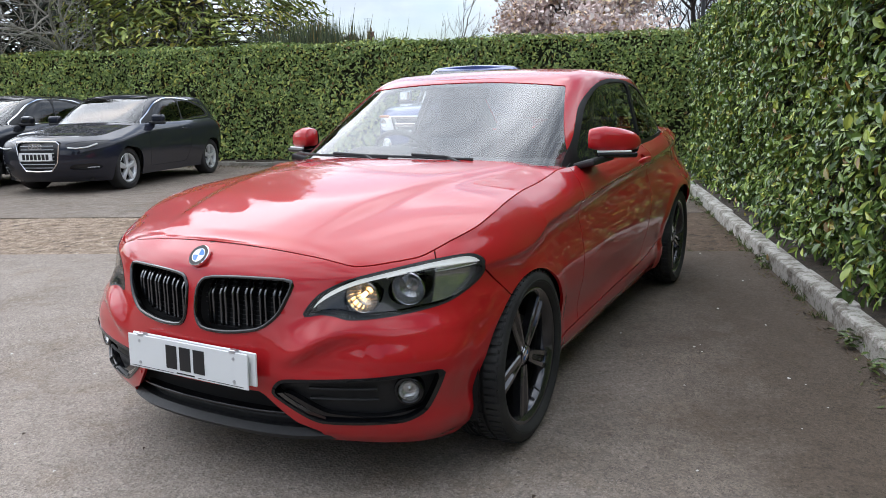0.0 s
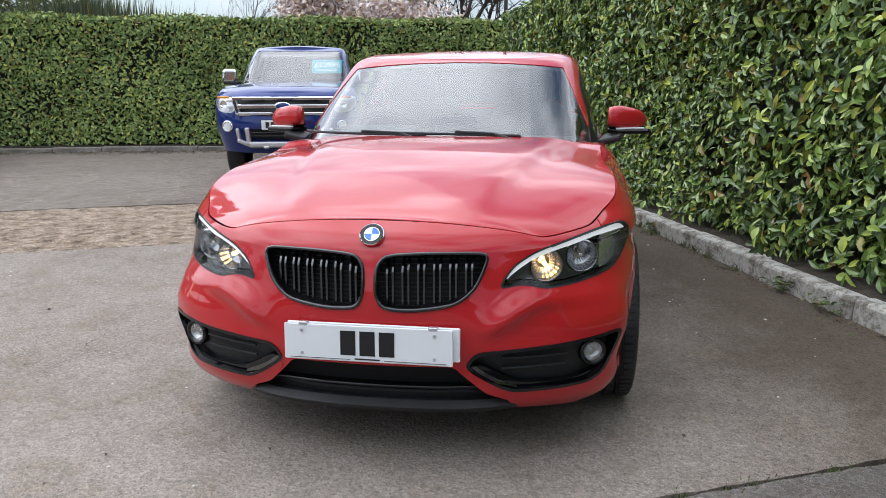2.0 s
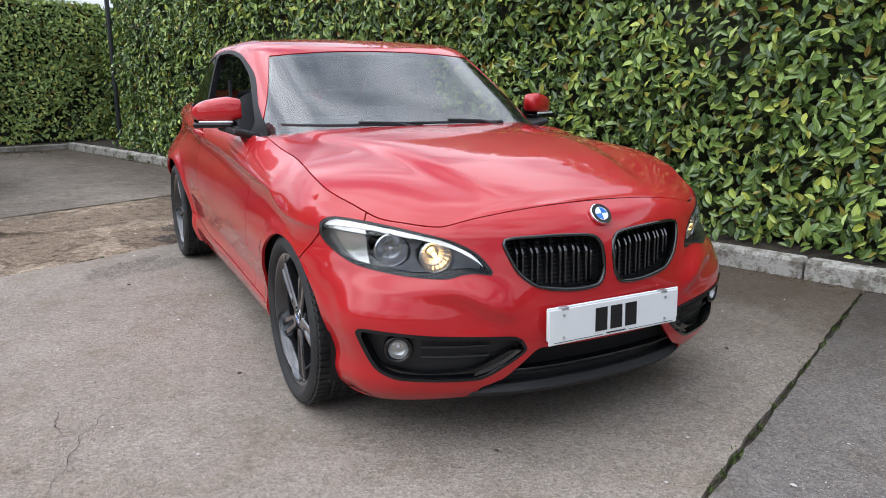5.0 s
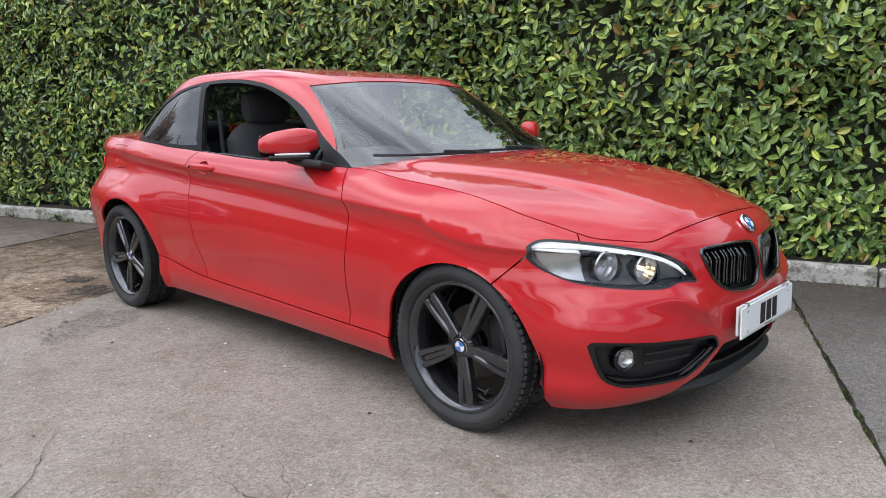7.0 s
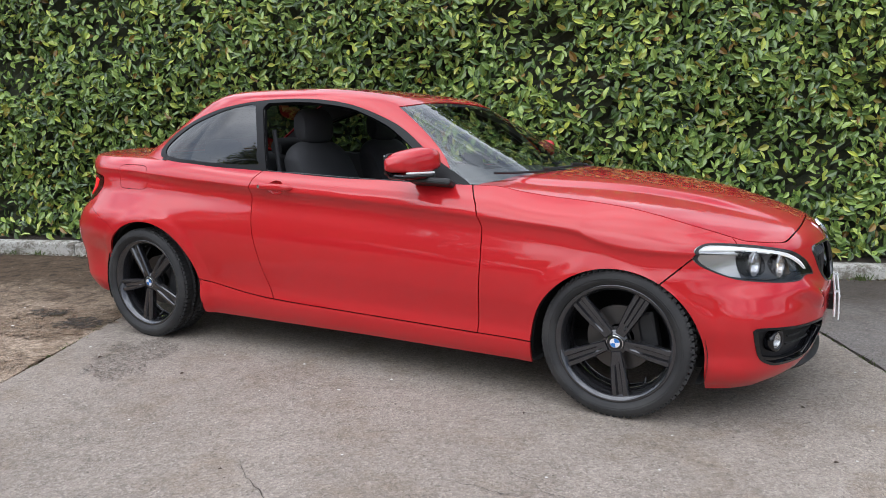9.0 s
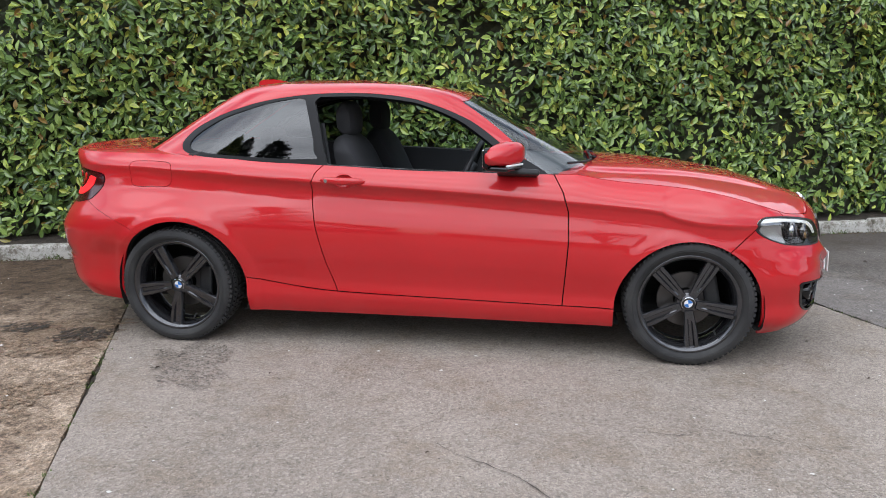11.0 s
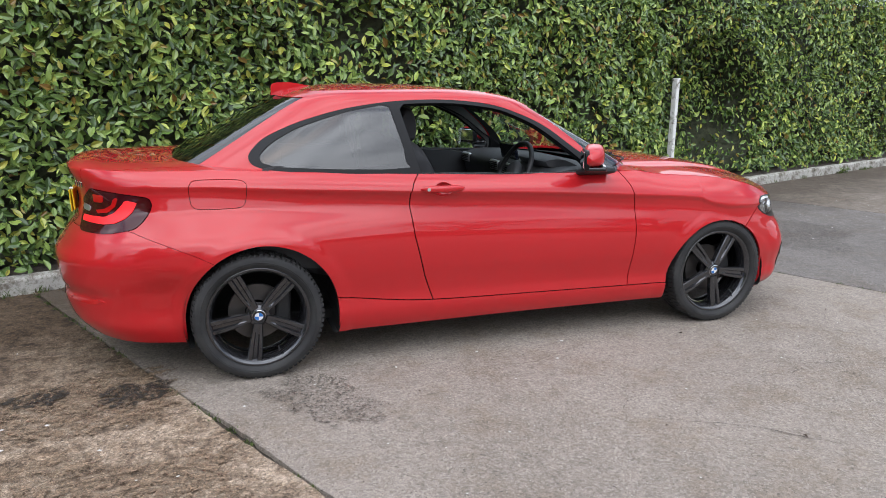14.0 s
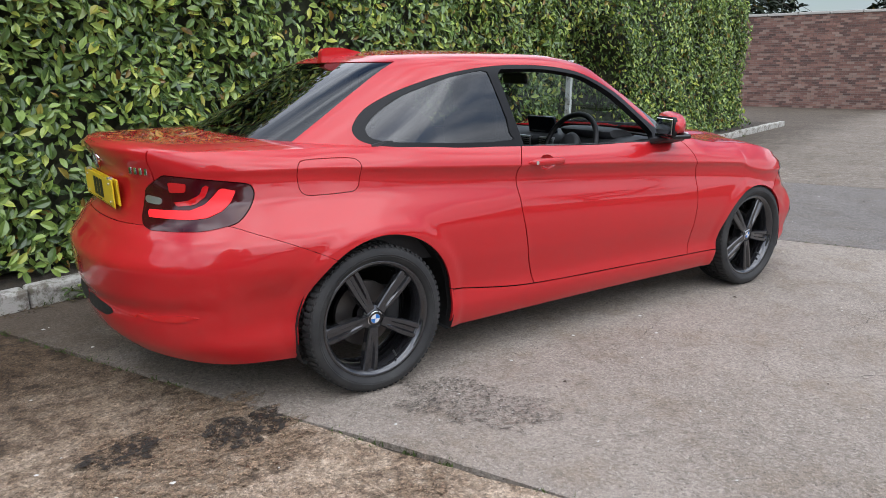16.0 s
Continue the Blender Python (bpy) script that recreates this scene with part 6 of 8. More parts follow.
part("wheel_pad", bm_lathe([(0.001, -0.03), (0.05, -0.028), (0.072, -0.010), (0.06, 0.03), (0.001, 0.04)], "x", 24), M_DASH, wheel_s, smooth=True)
for a in (200, 340, 270):
    r = math.radians(a)
    part("wheel_spoke", bm_box((0.016, 0.13, 0.034), (0.0, 0.118 * math.cos(r), 0.118 * math.sin(r)), 0.006, 2, (a, 0, 0)), M_SATIN, wheel_s)


def seat(y, parent):
    back_o = loop2([(-0.22, 0.50), (-0.20, 0.62), (-0.30, 0.85), (-0.40, 1.06), (-0.47, 1.12), (-0.535, 1.08), (-0.49, 0.88), (-0.42, 0.62), (-0.38, 0.46)], 4, 0.4)
    s = part("front_seat", bm_slab(back_o, y - 0.24, y + 0.24, 15, 0.22), M_CLOTH, parent, "black cloth front seat", True, 60)
    part("headrest", bm_slab(loop2([(-0.43, 1.12), (-0.425, 1.22), (-0.45, 1.285), (-0.50, 1.292), (-0.53, 1.24), (-0.525, 1.14), (-0.48, 1.10)], 4, 0.45), y - 0.13, y + 0.13, 13, 0.30), M_CLOTH, s, smooth=True, angle=60)
    part("seat_cushion", bm_slab(loop2([(0.22, 0.52), (0.24, 0.44), (0.15, 0.36), (-0.35, 0.34), (-0.38, 0.46), (-0.1, 0.50), (0.12, 0.55)], 4, 0.4), y - 0.25, y + 0.25, 11, 0.12), M_CLOTH, s, smooth=True, angle=60)
    return s


seat(-0.36, car)
seat(0.36, car)
rs = part("rear_seat", bm_slab(loop2([(-0.72, 0.52), (-0.98, 0.55), (-1.12, 0.98), (-1.20, 1.02), (-1.27, 0.98), (-1.20, 0.50), (-0.9, 0.38), (-0.70, 0.42)], 4, 0.4), -0.56, 0.56, 17, 0.12), M_CLOTH, car, "black cloth rear seat", True, 60)
for y in (-0.30, 0.30):
    part("headrest", bm_slab(loop2([(-1.15, 1.00), (-1.15, 1.09), (-1.22, 1.12), (-1.26, 1.07), (-1.24, 1.00)], 4, 0.4), y - 0.12, y + 0.12, 9, 0.25), M_CLOTH, rs, smooth=True, angle=60)
part("parcel_shelf", bm_box((0.46, 1.20, 0.02), (-1.42, 0, 1.005), 0.004), M_CLOTH, car, "black parcel shelf")
mirr = part("interior_mirror", bm_box((0.03, 0.235, 0.062), (0.105, 0.0, 1.268), 0.014, 3, (0, -12, -8)), M_BLACK, car, "black rear-view mirror")
part("mirror_stem", bm_cyl(0.010, 0.08, (0.135, 0.0, 1.305), (0, 30, 0), 10), M_BLACK, mirr)
for sgn in (1, -1):
    part("seat_belt", bm_tube([(-0.56, sgn * 0.60, 1.18), (-0.52, sgn * 0.61, 0.9), (-0.50, sgn * 0.60, 0.6)], 0.012, 6), M_CLOTH, car, "dark seat belt")
    part("rear_side_lining", bm_slab(loop2([(-0.56, 0.99), (-0.9, 1.0), (-1.28, 1.02), (-1.30, 0.55), (-0.56, 0.5)], 4, 0.25), sgn * 0.67, sgn * 0.715, 4), M_DASH, car, "black rear side lining", True, 40)
    part("door_card", bm_slab(loop2([(0.66, 0.90), (0.3, 0.925), (-0.5, 0.955), (-0.52, 0.5), (0.66, 0.45)], 4, 0.25), sgn * 0.70, sgn * 0.755, 4), M_DASH, car, "black door lining", True, 40)

# ---- the other parked vehicles ----
def simple_wheel(parent, x, y, r, rim_r, sgn, material, spokes=5):
    w = part("wheel", bm_lathe([(rim_r - 0.02, -0.12), (rim_r - 0.03, -0.02), (rim_r - 0.005, 0.02), (rim_r, 0.012)], "y", 40), material, parent, "alloy wheel", True)
    part("tyre", bm_lathe([(rim_r - 0.004, 0.008), (rim_r + 0.02, 0.032), (r - 0.03, 0.030), (r - 0.008, 0.016), (r, -0.005), (r, -0.15), (r - 0.03, -0.19), (rim_r, -0.17)], "y", 48), M_RUBBER, w, "black tyre", True, 40)
    bm = bmesh.new()
    rows = []
    for q in (0.03, 0.09, rim_r - 0.02):
        hw = 0.030 if q < 0.05 else 0.034 if q < 0.1 else 0.042
        rows.append([bm.verts.new((a, b, q)) for a, b in ((-hw, -0.03), (-hw, 0.0), (0, 0.010), (hw, 0.0), (hw, -0.03))])
    for p, q in zip(rows, rows[1:]):
        for i in range(4):
            bm.faces.new((p[i], p[i + 1], q[i + 1], q[i]))
    sp = part("spoke", bm, material, w)
    for i in range(1, spokes):
        same_mesh("spoke", sp, pose(0, 0, 0, 0, 360 / spokes * i, 0), w)
    part("hub", bm_cyl(0.045, 0.03, (0, -0.002, 0), (90, 0, 0), 20, bevel=0.005), material, w)
    part("wheel_well", bm_cyl(rim_r - 0.03, 0.02, (0, -0.075, 0), (90, 0, 0), 28), M_LINING, w)
    w.matrix_basis = pose(x, sgn * y, r, 0, 0, 0 if sgn > 0 else 180)
    return w


def parked_car(name, m, label, category, k):
    """A vehicle lofted from its profiles; k holds them."""
    root = thing(name, m, label, category)
    xa, xb = k["xa"], k["xb"]
    a90 = np.linspace(0, math.pi / 2, 26)
    cc = [("F", a) for a in a90] + [("S", x) for x in np.linspace(xa, xb, 70)[1:-1]] + [("R", a) for a in a90[::-1]]
    kind = np.array([0 if q == "F" else 1 if q == "S" else 2 for q, _ in cc])
    val = np.array([v for _, v in cc])
    ca, sa = np.clip(np.cos(val), 0, 1), np.clip(np.sin(val), 0, 1)

    def place(z, x0=None):
        x = np.where(kind == 0, xa + (k["xf"](z) - xa) * ca ** (2 / k["nf"]), np.where(kind == 1, val, xb + (k["xr"](z) - xb) * ca ** (2 / 4.0)))
        if x0 is None:
            x0 = x
        t = np.clip((z - k["zc"](x0)) / np.maximum(k["top"](x0) - k["zc"](x0), 1e-3), 0, 1)
        lo = np.clip((k["zc"](x0) - z) / 0.6, 0, 1)
        w = k["w"](x0) - k["ins"](x0) * t**1.8 - 0.07 * lo**2.4 + 0.008 * np.sin(lo * 5)
        return x, w * np.where(kind == 1, 1, sa ** (2 / 2.2)), x0

    _, _, x0 = place(np.full(len(cc), 0.5 * (k["z0"] + 0.9)))
    zs = [k["bot"](x0) + (k["zc"](x0) - k["bot"](x0)) * i / 18 for i in range(18)] + [k["zc"](x0) + (k["top"](x0) - k["zc"](x0)) * i / 8 for i in range(9)]
    G3 = np.zeros((len(cc), len(zs), 3))
    for j, z in enumerate(zs):
        x, y, _ = place(z, x0)
        G3[:, j] = np.stack([x, y, z], 1)
    V, F = G3.reshape(-1, 3), grid_faces(*G3.shape[:2])
    if normals_of(V, F)[30][0] < 0:
        F = [q[::-1] for q in F]
    wb, ar, r = k["wb"], k["arch"], k["r"]
    fs = [arch(wb, r - 0.02, ar), arch(-wb, r - 0.02, ar)]
    cutouts = [(in_yz(o, 0.0, -1, xa)) for _, o, _, _ in k["front"]]
    body = cut((V, F), *fs, *cutouts)
    seams = k["doors"]
    rest = body
    for d in seams:
        panel("door", *cut(body, in_xz(d, 0.002)), k["paint"], root, "", 0.01, both=True)
        rest = cut(rest, (lambda o: lambda q: -in_xz(o)(q) - 0.002)(d))
    panel("body_side", *rest, k["paint"], root, "", 0.012, both=True)
    N = normals_of(V, F)
    lin = cut((V - N * 0.06, F), *fs)
    panel("inner_lining", *lin, M_LINING, root, "", 0, both=True)
    for nm, o, mt, deep in k["front"]:
        q = cut((V - N * deep, F), in_yz(o, -0.002, 1, xa))
        if len(q[1]):
            panel(nm, *q, mt, root, "", 0.01, both=True)
    for nm, o, mt in k["rear"]:
        q = cut((V + N * 0.004, F), lambda P: np.where(P[:, 0] < xb, inside2(o, np.stack([np.abs(P[:, 1]), P[:, 2]], 1)), -1.0))
        if len(q[1]):
            panel(nm, *q, mt, root, "", 0.01, both=True)
    # bonnet and deck
    r10 = np.linspace(0, 1, 14)
    TV = np.zeros((len(cc), 14, 3))
    for a in range(len(cc)):
        px, py, pz = G3[a, -1]
        TV[a] = np.stack([np.full(14, px), py * r10, pz + k["crown"] * (1 - r10**2.5) * min(1, py / 0.6)], 1)
    T_V, T_F = TV.reshape(-1, 3), grid_faces(*TV.shape[:2])
    if normals_of(T_V, T_F)[len(T_V) // 2][2] < 0:
        T_F = [q[::-1] for q in T_F]
    panel("bonnet", *cut((T_V, T_F), lambda P: P[:, 0] - k["cowl"]), k["paint"], root, "", 0.01, both=True)
    dk = cut((T_V, T_F), lambda P: k["deck"] - P[:, 0])
    if len(dk[1]):
        panel("rear_deck", *dk, k["deckmat"], root, "", 0.01, both=True)
    # cabin
    hk = np.arange(6.0)
    sz, sw_, fz, fx, rz, rx = (curve(hk, k[n]) for n in ("sz", "sw", "fz", "fx", "rz", "rx"))
    hh2 = np.linspace(0, 5, 26)
    cf, cr = k["cf"], k["cr"]
    c2 = [("F", a) for a in a90] + [("S", t) for t in np.linspace(0, 1, 30)[1:-1]] + [("R", a) for a in a90[::-1]]
    Q = np.zeros((len(c2), len(hh2), 3))
    for a, (kk, v) in enumerate(c2):
        if kk == "S":
            Q[a] = np.stack([np.full_like(hh2, cf + (cr - cf) * v), sw_(hh2), sz(hh2)], 1)
        else:
            ex, ez, cx = (fx, fz, cf) if kk == "F" else (rx, rz, cr)
            c, s = max(math.cos(v), 0), max(math.sin(v), 0)
            Q[a] = np.stack([cx + (ex(hh2) - cx) * c ** (2 / 3.6), sw_(hh2) * s ** (2 / 6.0), sz(hh2) + (ez(hh2) - sz(hh2)) * c ** (4 / 3.6)], 1)
    C, CF = Q.reshape(-1, 3), grid_faces(*Q.shape[:2])
    if normals_of(C, CF)[len(C) // 2][1] < 0:
        CF = [q[::-1] for q in CF]
    ya, yb, zt = k["screen"]
    zb = k["fz"][0] + 0.02

    def scr(P):
        d = np.minimum(ya - (ya - yb) * (P[:, 2] - zb) / (zt - zb) - np.abs(P[:, 1]), zt - P[:, 2])
        return np.where(P[:, 0] > cf + 0.05, d, -1.0)

    def rscr(P):
        d = np.minimum(np.minimum(ya - 0.06 - (ya - yb) * 0.8 * (P[:, 2] - zb) / (zt - zb) - np.abs(P[:, 1]), zt - P[:, 2]), P[:, 2] - k["rearz"])
        return np.where(P[:, 0] < cr - 0.05, d, -1.0)

    side = lambda f: (lambda P: np.where((np.abs(P[:, 1]) > 0.35) & (P[:, 0] < fx(0) - 0.1) & (P[:, 0] > rx(0) - 0.2), f(P), -1.0))
    frame_ = cut((C, CF), lambda P: -scr(P), lambda P: -rscr(P), lambda P: -side(in_xz(k["dlo"]))(P))
    panel("cabin_frame", *frame_, k["paint"], root, "", 0.02, both=True)
    trim_ = cut((C, CF), side(in_xz(k["dlo"])))
    for g in k["glass"]:
        trim_ = cut(trim_, (lambda o: lambda P: -side(in_xz(o))(P))(g))
        q = cut((C - normals_of(C, CF) * 0.004, CF), (lambda o: lambda P: side(in_xz(o))(P) + 0.004)(g))
        o2 = panel("side_window", *q, k["sideglass"], root, "", 0, both=True)
    panel("window_trim", *trim_, M_BLACK, root, "", 0.01, both=True)
    # bright line under the windows
    if k["brightline"]:
        q = cut((C + normals_of(C, CF) * 0.003, CF), side(in_xz(k["dlo"], -0.012)), lambda P: 0.002 - side(in_xz(k["dlo"]))(P))
        panel("window_moulding", *q, M_CHROME, root, "thin chrome moulding", 0.004, both=True)
    ws = panel("windscreen", *cut((C - normals_of(C, CF) * 0.003, CF), lambda P: scr(P) + 0.004), M_GLASS, root, "windscreen", 0, both=True)
    panel("rear_window", *cut((C - normals_of(C, CF) * 0.003, CF), lambda P: rscr(P) + 0.004), M_TINT, root, "rear window", 0, both=True)
    RQ = np.zeros((len(c2), 10, 3))
    r9 = np.linspace(0, 1, 10)
    for a in range(len(c2)):
        px, py, pz = Q[a, -1]
        RQ[a] = np.stack([np.full(10, px), py * r9, pz + 0.03 * (1 - r9**2)], 1)
    W_V, W_F = RQ.reshape(-1, 3), grid_faces(*RQ.shape[:2])
    if normals_of(W_V, W_F)[len(W_V) // 2][2] < 0:
        W_F = [q[::-1] for q in W_F]
    panel("roof", *cut((W_V, W_F), lambda P: P[:, 1] + 0.001), k["paint"], root, "", 0, both=True)
    # underneath, wheels, inside
    part("underbody", bm_box((k["xf"](0.4) - k["xr"](0.4) - 0.5, k["w"](0) * 1.5, 0.08), ((k["xf"](0.4) + k["xr"](0.4)) / 2, 0, k["z0"] + 0.06)), M_LINING, root)
    for sx in (wb, -wb):
        for sgn in (1, -1):
            simple_wheel(root, sx, k["wy"], r, k["rim"], sgn, k["rimmat"], k["spokes"])
    part("dashboard", bm_box((0.45, 2 * (ya - 0.06), 0.25), (k["cowl"] - 0.25, 0, zb - 0.13), 0.05, 2), M_DASH, root, "dark dashboard")
    for y in (-0.36, 0.36):
        s = part("front_seat", bm_box((0.14, 0.46, 0.62), (cf - 0.05, y, zb - 0.08), 0.05, 2, (0, -12, 0)), M_CLOTH, root, "dark seat")
        part("headrest", bm_box((0.10, 0.25, 0.17), (cf - 0.13, y, zb + 0.28), 0.04, 2, (0, -10, 0)), M_CLOTH, s)
    # mirrors
    for sgn in (1, -1):
        mx, my, mz = k["mirror"]
        mr = part("door_mirror", bm_box((0.13, 0.20, 0.13 * k["mirs"]), (mx, sgn * (my + 0.10), mz), 0.045, 3), k["mirmat"], root, "door mirror")
        part("mirror_base", bm_box((0.12, 0.24, 0.045), (mx, sgn * (my + 0.07), mz - 0.065 * k["mirs"]), 0.015, 2), M_BLACK, mr)
    for y0, y1 in ((0.55, 0.0), (0.05, -0.5)):
        part("wiper", bm_tube([(k["cowl"] - 0.05 - 0.16 * (abs(y) / 0.6) ** 2, y, zb + 0.02 + 0.03 * (y0 - y)) for y in np.linspace(y0, y1, 6)], 0.009, 6), M_BLACK, root, "black wiper")
    for sgn in (1, -1):
        for xh in k["handles"]:
            part("door_handle", bm_box((0.17, 0.03, 0.028), (xh, sgn * (float(k["w"](xh)) - 0.004), k["handz"]), 0.009, 2), k["paint"], root, "door handle")
    return root


def plate_bars(parent, x, z, w, n, material, tilt=0.0):
    p = part("number_plate", bm_box((0.012, w, 0.112), (x, 0, z), 0.002, 1), material, parent, "plate with plain dark bars")
    step = (w - 0.08) / n
    for i in range(n):
        part("printed_bar", bm_box((0.002, step * 0.72, 0.074), (x + 0.007, (i - (n - 1) / 2) * step, z)), M_INK, p)
    return p


HATCH = dict(xa=1.1, xb=-1.3, nf=4.2, z0=0.17, wb=1.30, arch=0.36, r=0.315, rim=0.215, wy=0.80, rimmat=M_SILVER, spokes=5, paint=M_NAVY, crown=0.035, cowl=0.80, deck=-9, deckmat=M_NAVY,
    xf=curve([0.15, 0.25, 0.45, 0.62, 0.72, 0.80], [1.98, 2.10, 2.17, 2.16, 2.11, 1.98]), xr=curve([0.2, 0.35, 0.5, 0.8, 1.0], [-1.95, -2.05, -2.07, -2.02, -1.95]),
    zc=curve([2.2, 1.5, 0.8, 0, -1, -2.1], [0.66, 0.70, 0.78, 0.80, 0.83, 0.86]), top=curve([2.2, 1.9, 1.4, 0.9, 0.7, 0, -1.2, -2.1], [0.79, 0.80, 0.87, 0.94, 0.955, 0.96, 0.99, 1.02]),
    bot=curve([2.2, 1.6, 1, -1, -1.8, -2.1], [0.17, 0.17, 0.19, 0.19, 0.22, 0.26]), w=curve([2.2, 1.3, 0, -1.3, -2.1], [0.87, 0.885, 0.87, 0.885, 0.86]), ins=curve([2.2, 1.4, 0.7, 0, -2.1], [0.12, 0.15, 0.10, 0.09, 0.12]),
    sz=[0.93, 1.08, 1.24, 1.33, 1.375, 1.392], sw=[0.785, 0.745, 0.695, 0.655, 0.61, 0.56], fz=[0.93, 1.06, 1.20, 1.30, 1.345, 1.365], fx=[0.98, 0.76, 0.50, 0.30, 0.18, 0.10], rz=[0.93, 1.06, 1.20, 1.29, 1.34, 1.365], rx=[-2.0, -1.93, -1.80, -1.68, -1.58, -1.48], cf=-0.2, cr=-1.0, screen=(0.72, 0.55, 1.345), rearz=1.03,
    dlo=loop2([(0.70, 0.945), (0.45, 1.11), (0.2, 1.255), (-0.1, 1.335), (-0.5, 1.345), (-0.95, 1.31), (-1.30, 1.22), (-1.45, 1.10), (-1.40, 1.04), (-0.9, 1.01), (0, 0.965)], 5, 0.4),
    glass=[loop2([(0.45, 1.00), (0.28, 1.16), (0.10, 1.26), (-0.1, 1.305), (-0.46, 1.315), (-0.42, 0.995), (0.1, 0.975)], 5, 0.3), loop2([(-0.54, 1.31), (-0.95, 1.275), (-1.25, 1.19), (-1.37, 1.095), (-1.33, 1.06), (-0.9, 1.03), (-0.50, 1.005)], 5, 0.3)],
    doors=[np.array([(0.72, 1.1), (0.76, 0.85), (0.76, 0.60), (0.72, 0.30), (-0.40, 0.30), (-0.52, 0.50), (-0.56, 0.80), (-0.50, 1.1)])],
    front=[("grille", loop2([(0.0, 0.735), (0.30, 0.735), (0.335, 0.70), (0.30, 0.45), (0.20, 0.335), (0.0, 0.33)], 5, 0.3), M_BLACK, 0.03), ("headlight", loop2([(0.40, 0.705), (0.41, 0.655), (0.50, 0.630), (0.66, 0.635), (0.78, 0.675), (0.825, 0.735), (0.74, 0.742), (0.55, 0.730)], 5, 0.25), M_BEZEL, 0.004), ("fog_slot", loop2([(0.42, 0.36), (0.50, 0.42), (0.74, 0.42), (0.76, 0.35), (0.6, 0.335)], 5, 0.3), M_BLACK, 0.02)],
    rear=[("tail_light", loop2([(0.45, 0.80), (0.45, 0.92), (0.80, 0.94), (0.84, 0.82)], 5, 0.3), M_TAIL)], sideglass=M_TINT, brightline=True, mirror=(0.50, 0.80, 1.02), mirs=1.0, mirmat=M_NAVY, handles=[-0.36], handz=0.845)
hatch = parked_car("hatchback", un_pose(-7.9, -7.6, 0, 2) @ Matrix.Scale(1.08, 4), "dark navy three-door hatchback parked against the far hedge", "car", HATCH)
plate_bars(hatch, 2.195, 0.53, 0.50, 7, M_WHITE)
gr = part("grille_frame", bm_tube([(2.165 - 0.25 * y * y, y, z) for y, z in ((-0.33, 0.70), (-0.30, 0.735), (0, 0.742), (0.30, 0.735), (0.33, 0.70), (0.29, 0.45), (0.20, 0.335), (0, 0.325), (-0.20, 0.335), (-0.29, 0.45), (-0.33, 0.70))], 0.011, 6), M_CHROME, hatch, "chrome grille frame")
for i in range(7):
    zb_ = 0.38 + i * 0.05
    part("grille_bar", bm_tube([(2.150, -0.25, zb_), (2.168, 0, zb_), (2.150, 0.25, zb_)], 0.006, 5), M_SATIN, hatch)
for i in range(4):
    ringb = bm_lathe([(0.028, -0.004), (0.036, -0.004), (0.036, 0.006), (0.028, 0.006)], "x", 20, True)
    part("grille_emblem", ringb, M_CHROME, hatch, "chrome ring").matrix_basis = pose(2.185, -0.066 + 0.044 * i, 0.672)
for sgn in (1, -1):
    part("lamp_strip", bm_tube([(2.10, sgn * 0.43, 0.652), (2.075, sgn * 0.55, 0.640), (2.02, sgn * 0.68, 0.655), (1.93, sgn * 0.78, 0.70)], 0.010, 6), M_WHITE, hatch, "white lamp strip")
    part("fog_strip", bm_tube([(2.03, sgn * 0.46, 0.375), (1.97, sgn * 0.62, 0.372), (1.88, sgn * 0.74, 0.372)], 0.008, 5), M_SATIN, hatch)

SALOON = dict(HATCH)
SALOON.update(paint=M_GREYCAR, deckmat=M_GREYCAR, mirmat=M_GREYCAR, xr=curve([0.2, 0.35, 0.5, 0.8, 1.0], [-2.35, -2.45, -2.47, -2.44, -2.40]), xb=-1.5, wb=1.38, deck=-1.85, sz=[0.95, 1.10, 1.26, 1.35, 1.395, 1.412], rx=[-2.25, -1.98, -1.75, -1.55, -1.40, -1.28],
    dlo=loop2([(0.70, 0.955), (0.45, 1.12), (0.2, 1.265), (-0.1, 1.355), (-0.5, 1.370), (-0.95, 1.335), (-1.40, 1.20), (-1.70, 1.06), (-1.2, 1.02), (0, 0.98)], 5, 0.4),
    glass=[loop2([(0.45, 1.01), (0.28, 1.17), (0.10, 1.27), (-0.1, 1.325), (-0.36, 1.34), (-0.30, 1.005), (0.1, 0.985)], 5, 0.3), loop2([(-0.44, 1.335), (-0.85, 1.31), (-1.12, 1.235), (-1.06, 1.035), (-0.38, 1.01)], 5, 0.3), loop2([(-1.18, 1.21), (-1.38, 1.15), (-1.56, 1.07), (-1.13, 1.04)], 4, 0.3)],
    doors=[np.array([(0.72, 1.1), (0.76, 0.85), (0.76, 0.60), (0.72, 0.30), (-0.34, 0.30), (-0.36, 0.80), (-0.34, 1.1)]), np.array([(-0.35, 1.1), (-0.365, 0.80), (-0.35, 0.30), (-0.95, 0.30), (-1.2, 0.62), (-1.2, 1.1)])], handles=[-0.26, -1.05])
saloon = parked_car("saloon_car", un_pose(-7.75, -10.0, 0, 1) @ Matrix.Scale(1.08, 4), "dark grey four-door car parked beside the hatchback", "car", SALOON)
plate_bars(saloon, 2.195, 0.50, 0.50, 7, M_WHITE)

